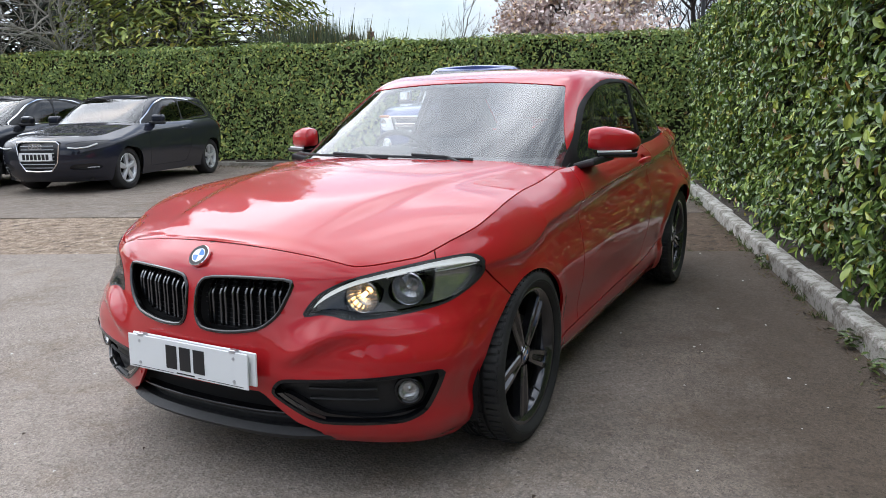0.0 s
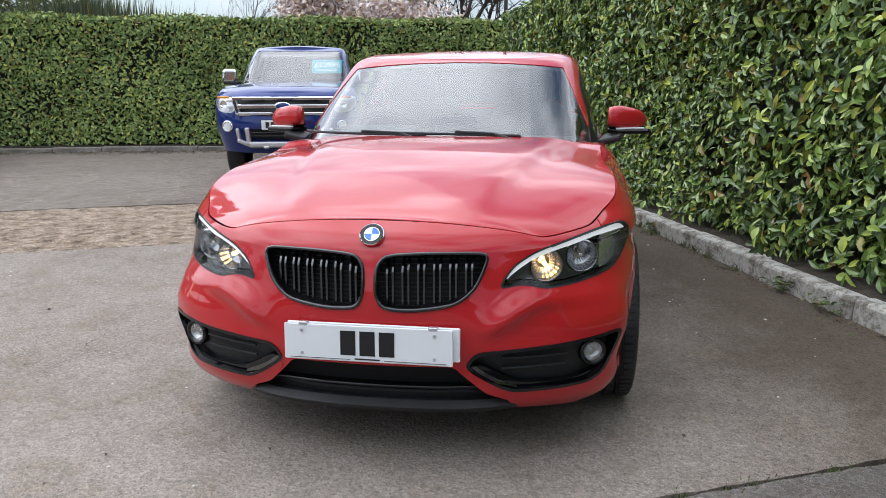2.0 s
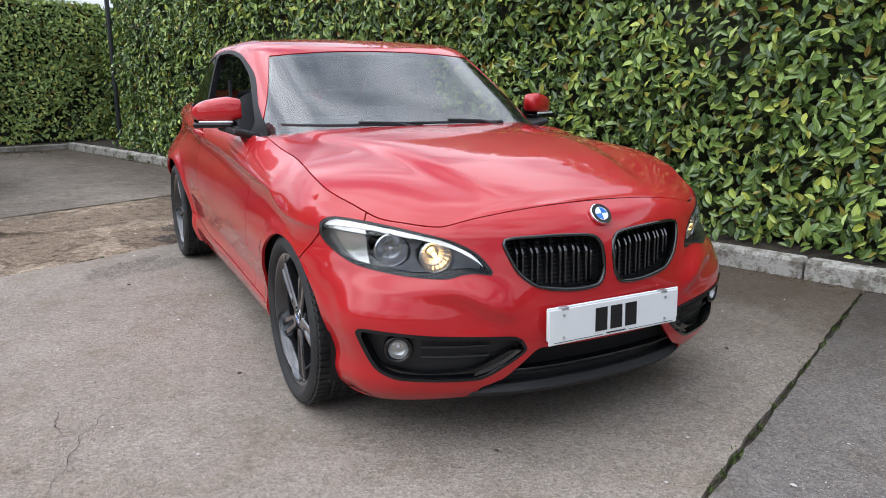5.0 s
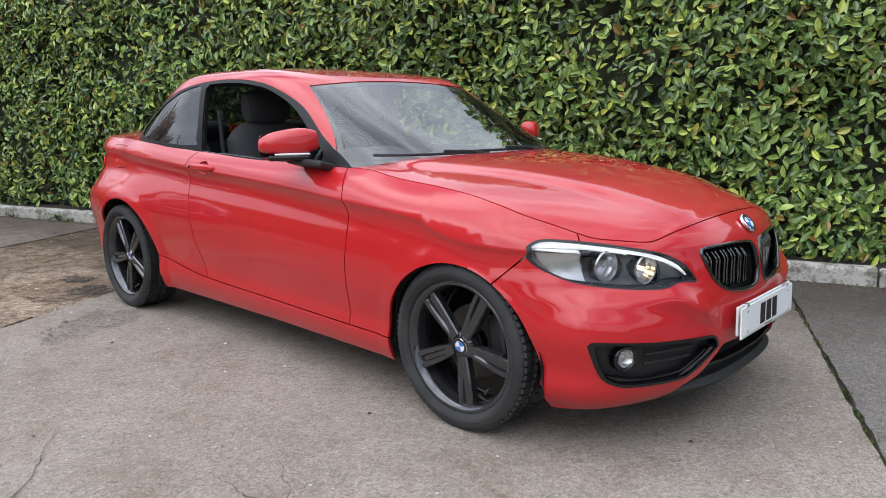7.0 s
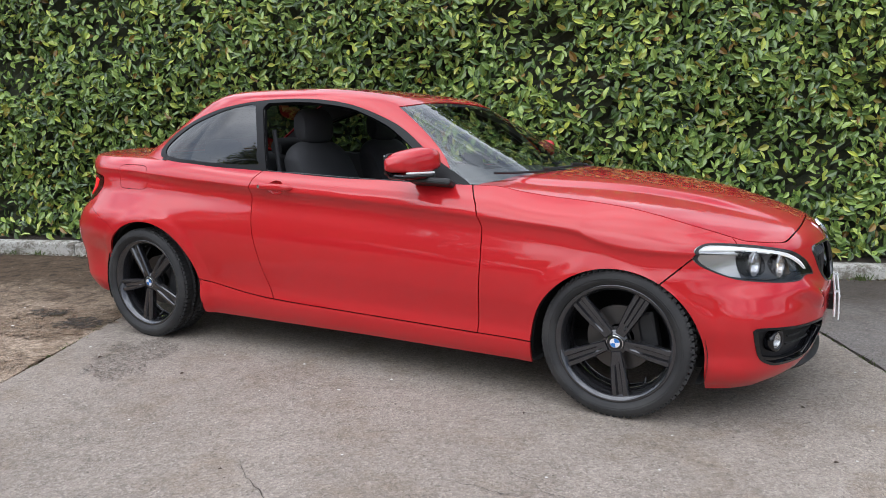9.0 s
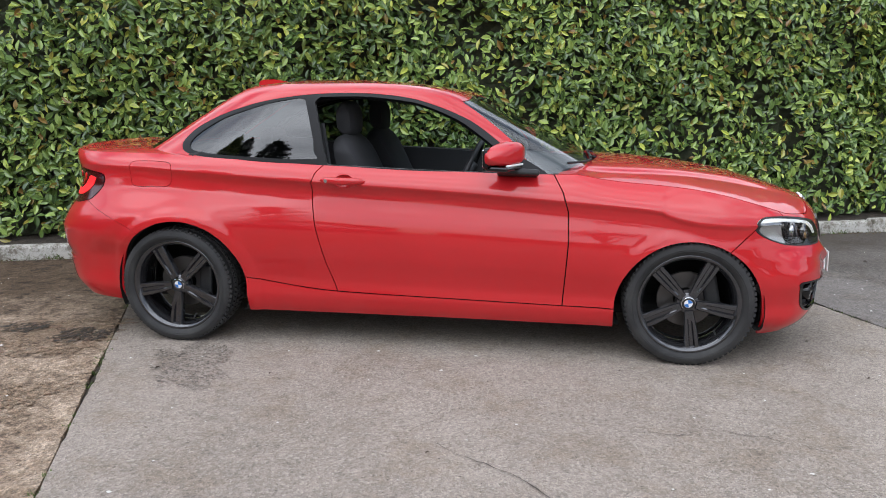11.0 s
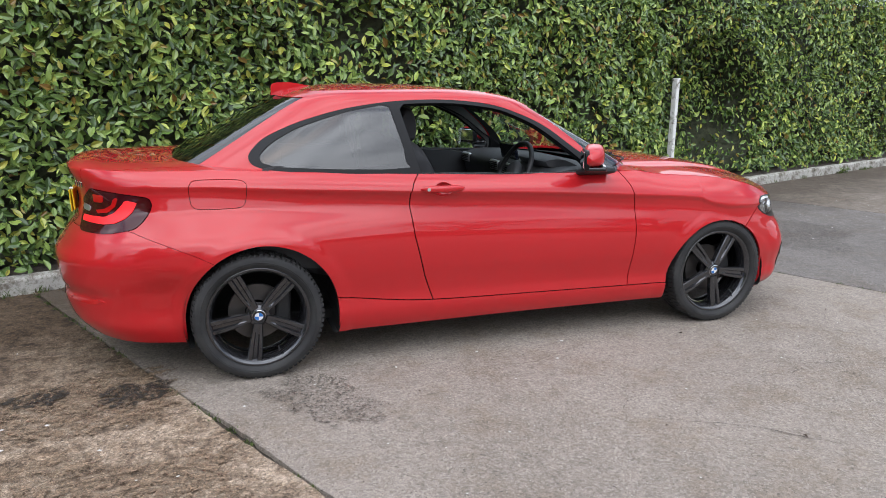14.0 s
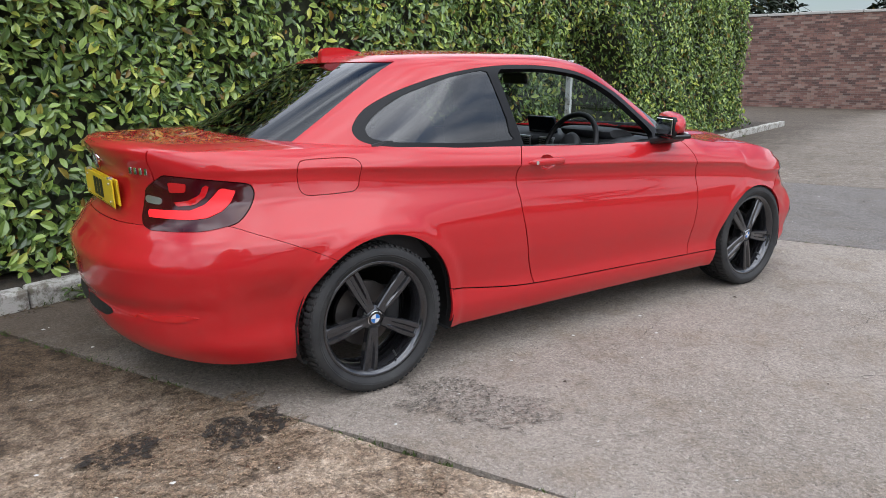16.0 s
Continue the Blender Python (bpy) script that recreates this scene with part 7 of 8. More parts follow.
PICKUP = dict(xa=1.75, xb=-2.2, nf=3.6, z0=0.42, wb=1.61, arch=0.45, r=0.385, rim=0.235, wy=0.79, rimmat=M_SILVER, spokes=6, paint=M_BLUE, crown=0.05, cowl=1.12, deck=-1.0, deckmat=M_BLACK,
    xf=curve([0.35, 0.5, 0.7, 0.9, 1.02, 1.10, 1.16], [2.38, 2.46, 2.52, 2.50, 2.46, 2.40, 2.26]), xr=curve([0.4, 0.6, 1.0, 1.25], [-2.78, -2.84, -2.82, -2.80]),
    zc=curve([2.5, 1.5, 0, -2.8], [0.98, 1.0, 1.02, 1.04]), top=curve([2.5, 2.2, 1.5, 1.1, 0.5, -2.8], [1.10, 1.14, 1.19, 1.205, 1.18, 1.22]),
    bot=curve([2.5, 1.9, 1, -1, -2.3, -2.8], [0.36, 0.40, 0.42, 0.42, 0.48, 0.55]), w=curve([2.5, 1.6, 0, -1.6, -2.8], [0.91, 0.925, 0.91, 0.925, 0.91]), ins=curve([2.5, 1.6, 0.8, -2.8], [0.07, 0.09, 0.06, 0.05]),
    sz=[1.17, 1.34, 1.52, 1.66, 1.735, 1.76], sw=[0.845, 0.80, 0.745, 0.695, 0.65, 0.60], fz=[1.18, 1.32, 1.48, 1.62, 1.70, 1.735], fx=[1.16, 0.95, 0.70, 0.47, 0.30, 0.20], rz=[1.17, 1.34, 1.52, 1.66, 1.73, 1.75], rx=[-1.02, -0.99, -0.95, -0.91, -0.86, -0.78], cf=0.0, cr=-0.5, screen=(0.79, 0.60, 1.70), rearz=1.28,
    dlo=loop2([(0.86, 1.20), (0.62, 1.40), (0.36, 1.60), (0.1, 1.67), (-0.4, 1.68), (-0.85, 1.66), (-0.90, 1.25), (0, 1.21)], 5, 0.35),
    glass=[loop2([(0.62, 1.26), (0.45, 1.45), (0.27, 1.59), (0.05, 1.635), (-0.02, 1.635), (0.0, 1.25)], 5, 0.3), loop2([(-0.12, 1.64), (-0.75, 1.63), (-0.80, 1.28), (-0.10, 1.25)], 4, 0.25)],
    doors=[np.array([(0.9, 1.4), (0.95, 1.0), (0.93, 0.50), (-0.05, 0.50), (-0.06, 1.4)]), np.array([(-0.07, 1.4), (-0.06, 0.50), (-0.75, 0.50), (-0.98, 0.85), (-0.98, 1.4)])],
    front=[("grille", loop2([(0.0, 1.045), (0.40, 1.045), (0.62, 1.04), (0.57, 0.93), (0.54, 0.83), (0.3, 0.82), (0.0, 0.82)], 5, 0.25), M_BLACK, 0.035), ("headlight", loop2([(0.63, 1.035), (0.60, 0.90), (0.66, 0.855), (0.82, 0.88), (0.88, 0.98), (0.86, 1.06), (0.74, 1.06)], 5, 0.35), M_SATIN, 0.004), ("lower_intake", loop2([(0.0, 0.66), (0.42, 0.66), (0.38, 0.54), (0.0, 0.53)], 5, 0.25), M_BLACK, 0.03)],
    rear=[("tail_light", loop2([(0.74, 0.85), (0.74, 1.15), (0.90, 1.15), (0.90, 0.85)], 5, 0.2), M_TAIL)], sideglass=M_TINT, brightline=False, mirror=(0.70, 0.86, 1.33), mirs=1.5, mirmat=M_CHROME, handles=[0.12, -0.62], handz=1.08)
pickup = parked_car("pickup_truck", un_pose(-8.15, -1.26, 0, -3) @ Matrix.Scale(1.045, 4), "blue double-cab pickup truck with a chrome grille", "pickup", PICKUP)
plate_bars(pickup, 2.575, 0.715, 0.52, 7, M_WHITE)
for z, w, rr_ in ((1.030, 0.62, 0.026), (0.935, 0.57, 0.030), (0.845, 0.55, 0.026)):
    bm = bmesh.new()
    bm_box((0.05, 2 * w, rr_ * 1.7), (2.49, 0, z), 0.012, 2, (0, 0, 0), bm)
    for v in bm.verts:
        v.co.x -= 0.16 * v.co.y**2
    bar = part("grille_bar", bm, M_CHROME, pickup, "broad chrome grille bar")
badge_o = bm_lathe([(0.001, 0.016), (0.075, 0.014), (0.088, 0.006), (0.09, -0.01), (0.001, -0.01)], "x", 28)
for v in badge_o.verts:
    v.co.z *= 0.46
rim_o = bm_lathe([(0.001, 0.008), (0.095, 0.006), (0.103, -0.004), (0.001, -0.012)], "x", 28)
for v in rim_o.verts:
    v.co.z *= 0.50
part("emblem_rim", rim_o, M_CHROME, pickup, "chrome oval rim", True).matrix_basis = pose(2.537, 0, 0.94)
part("grille_emblem", badge_o, M_BLUE, pickup, "blue oval badge", True).matrix_basis = pose(2.535, 0, 0.94)
for sgn in (1, -1):
    vent = part("grille_side_vent", bm_box((0.04, 0.06, 0.20), (2.432, sgn * 0.575, 0.935), 0.008, 2, (sgn * -14, 0, sgn * 12)), M_SATIN, pickup, "silver framed side vent")
    part("vent_slot", bm_box((0.045, 0.034, 0.15), (2.434, sgn * 0.575, 0.935), 0.004, 1, (sgn * -14, 0, sgn * 12)), M_BLACK, vent)
    f_ = part("fog_lamp", bm_lathe([(0.001, 0.012), (0.045, 0.010), (0.055, 0.02), (0.068, 0.016), (0.070, -0.02)], "x", 24), M_CHROME, pickup, "round fog lamp in a silver ring", True)
    f_.matrix_basis = pose(2.385, sgn * 0.70, 0.695, 0, 0, sgn * 20)
    part("fog_glass", bm_cyl(0.044, 0.006, (0.016, 0, 0), (0, 90, 0), 20), M_WHITE, f_)
    part("orange_indicator", bm_box((0.03, 0.16, 0.03), (2.345, sgn * 0.74, 1.045), 0.008, 2, (0, 0, sgn * 24)), M_AMBER, pickup, "amber indicator strip")
    part("lamp_bowl", bm_lathe([(0.05, 0.01), (0.04, -0.01), (0.02, -0.02), (0.001, -0.02)], "x", 20), M_CHROME, pickup, smooth=True).matrix_basis = pose(2.40, sgn * 0.73, 0.96, 0, 0, sgn * 22)
skid = bmesh.new()
bm_box((0.07, 0.86, 0.075), (2.50, 0, 0.475), 0.02, 2, (0, 0, 0), skid)
for y in (-0.22, 0.0, 0.22):
    bm_box((0.05, 0.07, 0.03), (2.52, y, 0.440), 0.01, 1, (0, 0, 0), skid)
for sgn in (1, -1):
    bm_box((0.07, 0.06, 0.22), (2.480, sgn * 0.44, 0.575), 0.018, 2, (sgn * -6, 0, 0), skid)
    bm_box((0.05, 0.045, 0.17), (2.470, sgn * 0.56, 0.590), 0.016, 2, (sgn * -8, 0, 0), skid)
    bm_box((0.06, 0.16, 0.05), (2.472, sgn * 0.50, 0.500), 0.016, 2, (sgn * 24, 0, 0), skid)
part("skid_plate", skid, M_SATIN, pickup, "silver skid plate")
for z in (0.58, 0.62):
    part("intake_bar", bm_box((0.03, 0.80, 0.014), (2.50, 0, z), 0.004, 1), M_BLACK, pickup)
part("roof_aerial", bm_tube([(0.13, 0, 1.765), (0.0, 0, 1.95), (-0.14, 0, 2.15)], 0.005, 6, taper=0.5), M_BLACK, pickup, "black whip aerial")
# price card behind the screen
card = part("price_card", bm_box((0.004, 0.44, 0.24), (0.575, 0.42, 1.47), 0, 1, (0, -37, 0)), M_CARD, pickup, "teal price card reading 12995 pounds")


def lettering(text, size, m, material, parent, name="lettering"):
    cu = bpy.data.curves.new(name, "FONT")
    cu.body, cu.size, cu.align_x, cu.align_y, cu.extrude = text, size, "CENTER", "CENTER", 0.001
    tmp = new(name, cu)
    me = bpy.data.meshes.new_from_object(tmp)
    bpy.data.objects.remove(tmp)
    me.materials.append(material)
    ob = new(name, me)
    ob.parent = parent
    ob.matrix_basis = m
    return ob


lettering("\u00a312995", 0.125, pose(0.575, 0.42, 1.47, 0, -37, 0) @ pose(0.004, 0, 0.02, 90, 0, 90), M_WHITE, card)
lettering("Finance available", 0.045, pose(0.575, 0.42, 1.47, 0, -37, 0) @ pose(0.004, 0, -0.07, 90, 0, 90), M_WHITE, card)

# ---- posts, wall, trees and distance ----
M_WOODWHITE = mat("flaking_white_paint", (0.62, 0.61, 0.58), 0.8)
col(M_WOODWHITE, mixed(M_WOODWHITE, (0.70, 0.69, 0.66), (0.22, 0.19, 0.15), ramp(M_WOODWHITE, noise_tex(M_WOODWHITE, 9, 7, 0.7), [(0.52, (0, 0, 0)), (0.62, (1, 1, 1))])))
M_POLE = mat("dark_painted_pole", (0.02, 0.022, 0.024), 0.5)
M_BRICK = mat("weathered_red_brick", (0.25, 0.12, 0.09), 0.9)
bc = ramp(M_BRICK, island_random(M_BRICK), [(0.0, (0.10, 0.065, 0.058)), (0.4, (0.19, 0.105, 0.085)), (0.75, (0.27, 0.155, 0.125)), (1.0, (0.32, 0.24, 0.20))])
col(M_BRICK, mixed(M_BRICK, bc, mixed(M_BRICK, (0.45, 0.45, 0.47), (1.25, 1.2, 1.15), noise_tex(M_BRICK, 1.3, 8, 0.7)), 0.9, "MULTIPLY"))
bump(M_BRICK, noise_tex(M_BRICK, 60, 4), 0.3, 0.004)
M_MORTAR = mat("grey_mortar", (0.24, 0.215, 0.19), 0.95)
col(M_MORTAR, ramp(M_MORTAR, noise_tex(M_MORTAR, 6, 6, 0.7), [(0.3, (0.13, 0.115, 0.10)), (0.7, (0.30, 0.275, 0.245))]))
M_COPING = mat("stone_coping", (0.38, 0.36, 0.33), 0.9)
M_PALEBARK = mat("pale_bark", (0.36, 0.34, 0.30), 0.9)
col(M_PALEBARK, ramp(M_PALEBARK, noise_tex(M_PALEBARK, 9, 6, 0.7, stretch=(1, 1, 0.25)), [(0.3, (0.20, 0.185, 0.16)), (0.7, (0.42, 0.40, 0.35))]))
M_BARK = mat("grey_bark", (0.16, 0.14, 0.12), 0.9)
col(M_BARK, ramp(M_BARK, noise_tex(M_BARK, 9, 6, 0.7, stretch=(1, 1, 0.25)), [(0.3, (0.09, 0.078, 0.066)), (0.7, (0.25, 0.23, 0.20))]))
bump(M_BARK, noise_tex(M_BARK, 25, 5, 0.7, stretch=(1, 1, 0.2)), 0.6, 0.02)
M_DARKBARK = mat("dark_bark", (0.045, 0.036, 0.032), 0.9)
M_BLOSSOM = leaf_mat("pale_pink_blossom", (0.62, 0.47, 0.47), (0.76, 0.62, 0.62), (0.85, 0.76, 0.76), 0.6)
M_CONIFER = leaf_mat("conifer_spray", (0.12, 0.17, 0.045), (0.26, 0.32, 0.075), (0.42, 0.45, 0.11), 0.6)
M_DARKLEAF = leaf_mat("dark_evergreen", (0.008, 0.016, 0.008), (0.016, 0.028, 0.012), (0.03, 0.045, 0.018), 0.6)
M_BROOM = leaf_mat("wispy_broom", (0.05, 0.07, 0.035), (0.08, 0.105, 0.055), (0.13, 0.15, 0.08), 0.6)

post = thing("gate_post", un_pose(5.22, KERB_N + 0.41, 0.0), "square timber post with flaking white paint", "post")
pb = bm_box((0.06, 0.075, 1.42), (0, 0, 0.71), 0.008, 2)
for v in pb.verts:
    v.co.x += 0.02 * v.co.z / 1.5 + noise.noise(v.co * 4) * 0.004
part("post_shaft", pb, M_WOODWHITE, post)
part("post_cap", bm_box((0.07, 0.085, 0.025), (0.02, 0, 1.425), 0.008, 2), M_WOODWHITE, post)

pole = thing("dark_pole", un_pose(-10.1, KERB_N + 0.585, 0.0), "slim dark metal pole in the hedge corner", "pole")
part("pole_shaft", bm_cyl(0.040, 4.4, (0, 0, 2.25), (0, 0, 0), 16, 0.036), M_POLE, pole)
part("pole_collar", bm_cyl(0.065, 0.10, (0, 0, 0.12), (0, 0, 0), 16, bevel=0.01), M_POLE, pole)

# brick wall beyond the hedge
wall = thing("wall_brick", label="old weathered red brick wall with a stone coping", category="wall", kind="structure")
WU, WN0, WN1, WH = 25.0, 14.0, -14.0, 3.15
wb_ = bm_box((0.20, abs(WN1 - WN0), WH), (0, 0, WH / 2))
part("wall_core", wb_, M_MORTAR, wall).matrix_basis = un_pose(WU + 0.112, (WN0 + WN1) / 2)
BV, BF = [], []
cube_f = [(0, 1, 2, 3), (0, 4, 5, 1), (1, 5, 6, 2), (2, 6, 7, 3), (3, 7, 4, 0)]
rngb = np.random.default_rng(4)
for row in range(int(WH / 0.075)):
    z = 0.006 + row * 0.075
    n0 = WN0 - (0.1125 if row % 2 else 0)
    while n0 > WN1 + 0.25:
        b = len(BV)
        d = rngb.uniform(0.004, 0.014)
        for du in (0.012 - d, 0.05):
            for dn, dz in ((0, 0), (-0.213, 0), (-0.213, 0.065), (0, 0.065)):
                BV.append(tuple(un(WU + du - 0.012, n0 + dn, z + dz)))
        BF += [tuple(b + i for i in f) for f in cube_f]
        n0 -= 0.225
tagged(link_mesh("bricks", BV, BF, M_BRICK, wall, smooth=False), kind="stuff")
for i in range(28):
    part("coping_stone", bm_box((0.30, 0.97, 0.09), (0, 0, 0), 0.015, 2), M_COPING, wall).matrix_basis = un_pose(WU + 0.10, WN0 - 0.5 - i, WH + 0.045 + random.uniform(-0.004, 0.004))


# trees
def branch_tree(rng, height, r0, levels, spread, first=0.3, up=0.25, kids=(3, 5), bend=0.12):
    """Limbs of a bare tree. Returns a bmesh of wood and the tips."""
    bm = bmesh.new()
    tips = []

    def grow(p, d, length, r, level):
        pts = [Vector(p)]
        dd = Vector(d)
        n = 4 if level < levels else 3
        for _ in range(n):
            dd = (dd + Vector(rng.normal(0, bend, 3)) + Vector((0, 0, up * 0.12))).normalized()
            pts.append(pts[-1] + dd * length / n)
        bm_tube(pts, r, 8 if level == 0 else 5 if level < 3 else 3, bm, 0.55)
        if level >= levels:
            tips.append((pts[-1], dd))
            tips.append((pts[-2], dd))
            return
        for k in range(int(rng.integers(*kids))):
            t = rng.uniform(first if level == 0 else 0.25, 1.0)
            i = min(int(t * n), n - 1)
            q = pts[i].lerp(pts[i + 1], t * n - i)
            side = Vector(rng.normal(0, 1, 3))
            side = (side - dd * side.dot(dd)).normalized()
            grow(q, (dd * (1 - spread) + side * spread + Vector((0, 0, up))).normalized(), length * rng.uniform(0.5, 0.72), r * 0.5, level + 1)
        grow(pts[-1], dd, length * 0.6, r * 0.55, level + 1)

    grow((0, 0, -0.1), (0, 0, 1), height * 0.42, r0, 0)
    return bm, tips


def tree(name, m, label, seed, height, r0, wood, leaf=None, levels=4, spread=0.6, per_tip=10, size=0.12, cloud=0.35, kids=(3, 5), first=0.3, up=0.25):
    rng = np.random.default_rng(seed)
    t = thing(name, m, label, "tree")
    bm, tips = branch_tree(rng, height, r0, levels, spread, first, up, kids)
    part("trunk", bm, wood, t, smooth=True)
    if leaf:
        P = np.repeat(np.array([tuple(p) for p, _ in tips]), per_tip, 0)
        P = P + rng.normal(0, cloud, P.shape)
        N = rng.normal(0, 1, P.shape)
        V, F = leaf_cloud(P, N, rng, size, 0.6, 0.0)
        tagged(fast_mesh("crown", V, F, leaf, t), kind="stuff")
    return t


tree("magnolia_tree", un_pose(-19.5, -0.6), "magnolia in full pale pink blossom behind the hedge", 11, 8.5, 0.22, M_DARKBARK, M_BLOSSOM, 4, 0.72, 40, 0.14, 0.22, (4, 6), 0.2, 0.05)
tree("bare_tree", un_pose(-15.2, -14.4), "bare grey-barked tree behind the hedge", 21, 9.0, 0.11, M_PALEBARK, None, 5, 0.7, kids=(3, 5), first=0.35, up=0.1)
tree("bare_tree", un_pose(-15.5, -3.2), "thin bare shrub-like tree behind the hedge", 23, 5.2, 0.05, M_BARK, None, 4, 0.5, kids=(3, 5), first=0.3, up=0.4)
tree("bare_tree", un_pose(-26, 4.5), "bare tree with dark branches far behind the hedge", 25, 9.5, 0.2, M_DARKBARK, None, 4, 0.6, kids=(4, 6))


def conifer(m, label, seed, height, radius, leaf, z0=1.6, count=420, size=0.26):
    """A conifer: a straight trunk and drooping fans of scale leaves."""
    rng = np.random.default_rng(seed)
    t = thing("conifer_tree", m, label, "tree")
    part("trunk", bm_tube([(0, 0, -0.1), (0.05, 0, height * 0.5), (0, 0.05, height)], 0.24, 10, taper=0.15), M_DARKBARK, t, smooth=True)
    limbs = bmesh.new()
    P, N = [], []
    for _ in range(count):
        z = rng.uniform(z0, height * 0.97)
        a = rng.uniform(0, 2 * math.pi)
        L = radius * (1 - (z - z0) / (height - z0)) ** 0.7 * rng.uniform(0.65, 1.1)
        dr = np.array([math.cos(a), math.sin(a), 0])
        end = dr * L + np.array([0, 0, z - 0.28 * L])
        if rng.random() < 0.3:
            bm_tube([(0, 0, z), tuple(dr * L * 0.5 + np.array([0, 0, z])), tuple(end)], 0.03, 4, limbs, 0.3)
        k = int(48 * L / radius) + 10 if size < 0.2 else int(26 * L / radius) + 6
        s = rng.uniform(0.35, 1.0, k) ** 0.7
        pts = np.outer(s, dr * L) + np.stack([np.zeros(k), np.zeros(k), z - 0.30 * L * s**2], 1)
        side = np.array([-dr[1], dr[0], 0])
        pts += np.outer(rng.normal(0, 0.22, k) * (0.5 + s), side) + np.stack([np.zeros(k), np.zeros(k), -np.abs(rng.normal(0, 0.16, k))], 1)
        P.append(pts)
        N.append(np.tile(dr * 0.5 + np.array([0, 0, 0.8]), (k, 1)))
    tagged(part("limb", limbs, M_DARKBARK, t), kind="stuff")
    V, F = leaf_cloud(np.vstack(P), np.vstack(N), rng, size, 0.30, 0.9)
    tagged(fast_mesh("crown", V, F, leaf, t), kind="stuff")
    return t


conifer(un_pose(-16.8, -10.9), "yellow-green conifer with drooping sprays behind the hedge", 31, 13.0, 5.0, M_CONIFER, 2.2, 1150, 0.25)
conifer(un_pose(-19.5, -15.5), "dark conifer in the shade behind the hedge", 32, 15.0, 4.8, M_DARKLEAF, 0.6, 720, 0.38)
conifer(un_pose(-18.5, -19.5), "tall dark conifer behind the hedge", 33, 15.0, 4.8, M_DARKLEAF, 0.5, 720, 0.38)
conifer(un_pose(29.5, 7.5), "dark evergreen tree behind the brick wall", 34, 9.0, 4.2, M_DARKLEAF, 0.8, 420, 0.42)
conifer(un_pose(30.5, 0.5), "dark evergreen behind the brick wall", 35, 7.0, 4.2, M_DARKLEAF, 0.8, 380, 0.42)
# broom bush: many upright wisps
rng_ = np.random.default_rng(41)
broom = thing("broom_bush", un_pose(-14.6, -6.4), "wispy grey-green broom bush behind the hedge", "bush")
bV, bF = [], []
for _ in range(9000):
    a, q = rng_.uniform(0, 6.283), rng_.uniform(0, 1.5)
    p0 = np.array([math.cos(a) * q * 0.8, math.sin(a) * q * 1.3, 0.3])
    h = rng_.uniform(1.7, 3.2) * (1 - 0.12 * q)
    tip = p0 + np.array([math.cos(a) * 0.35 * q, math.sin(a) * 0.5 * q, h]) + rng_.normal(0, 0.26, 3)
    sd = np.array([-math.sin(a), math.cos(a), 0]) * 0.0026
    b = len(bV)
    bV += [tuple(p0 - sd), tuple(p0 + sd), tuple((p0 + tip) / 2 + sd + rng_.normal(0, 0.05, 3)), tuple(tip)]
    bF += [(b, b + 1, b + 2), (b, b + 2, b + 3)]
tagged(link_mesh("foliage", bV, bF, M_BROOM, broom, smooth=False), kind="stuff")

# far house: gable roof and chimney above the hedge line
M_ROOFTILE = mat("brown_roof_tiles", (0.16, 0.10, 0.085), 0.9)
col(M_ROOFTILE, ramp(M_ROOFTILE, noise_tex(M_ROOFTILE, 3, 5), [(0.3, (0.10, 0.065, 0.055)), (0.7, (0.22, 0.14, 0.115))]))
house = thing("house", pose(-57.7, -41.3, 0, 0, 0, 35), "distant brick house with a tiled gable roof and a chimney", "house")
part("house_wall", bm_box((7, 9, 5.2), (0, 0, 2.6)), M_BRICK, house)
rb = bmesh.new()
plank([(-4.9, 4.75), (4.9, 4.75), (0, 8.15)], lambda a, b, k_: (-3.9 + k_, a, b), 7.8, rb)
part("house_roof", rb, M_ROOFTILE, house)
for s in (1, -1):
    part("barge_board", bm_tube([(3.93, s * 4.95, 4.75), (3.93, 0, 8.20)], 0.08, 6), M_WHITE, house)
ch = part("chimney", bm_box((0.6, 0.62, 3.0), (0, 1.9, 7.1), 0.02), M_BRICK, house, "brick chimney")
part("chimney_cap", bm_box((0.7, 0.72, 0.10), (0, 1.9, 8.6), 0.02), M_COPING, ch)
part("chimney_pot", bm_cyl(0.12, 0.40, (0, 1.9, 8.8), (0, 0, 0), 12, 0.10), M_BRICK, ch)
part("tv_aerial", bm_tube([(0, 1.6, 8.4), (0, 1.6, 9.9)], 0.015, 5), M_POLE, house)
for k_ in range(3):
    part("aerial_rod", bm_tube([(0, 1.2 + 0.08 * k_, 9.85 - 0.12 * k_), (0, 2.0 - 0.08 * k_, 9.85 - 0.12 * k_)], 0.012, 4), M_POLE, house)
# overhead cables
for k_ in range(2):
    p0, p1 = Vector((-58.75, -39.8, 8.55 - 0.35 * k_)), Vector((-61.5, -23.8, 11.2 - 0.55 * k_))
    pts = [tuple(p0.lerp(p1, i / 12) - Vector((0, 0, 0.7 * math.sin(math.pi * i / 12)))) for i in range(13)]
    part("overhead_cable", bm_tube(pts, 0.022, 5), M_POLE, house, "thin black overhead cable")

WHITE = dict(HATCH)
WHITE.update(paint=M_WHITECAR, deckmat=M_WHITECAR, mirmat=M_WHITECAR)
parked_car("hatchback", un_pose(16.6, 5.6, 0, -90), "white hatchback parked beyond the end of the hedge", "car", WHITE)

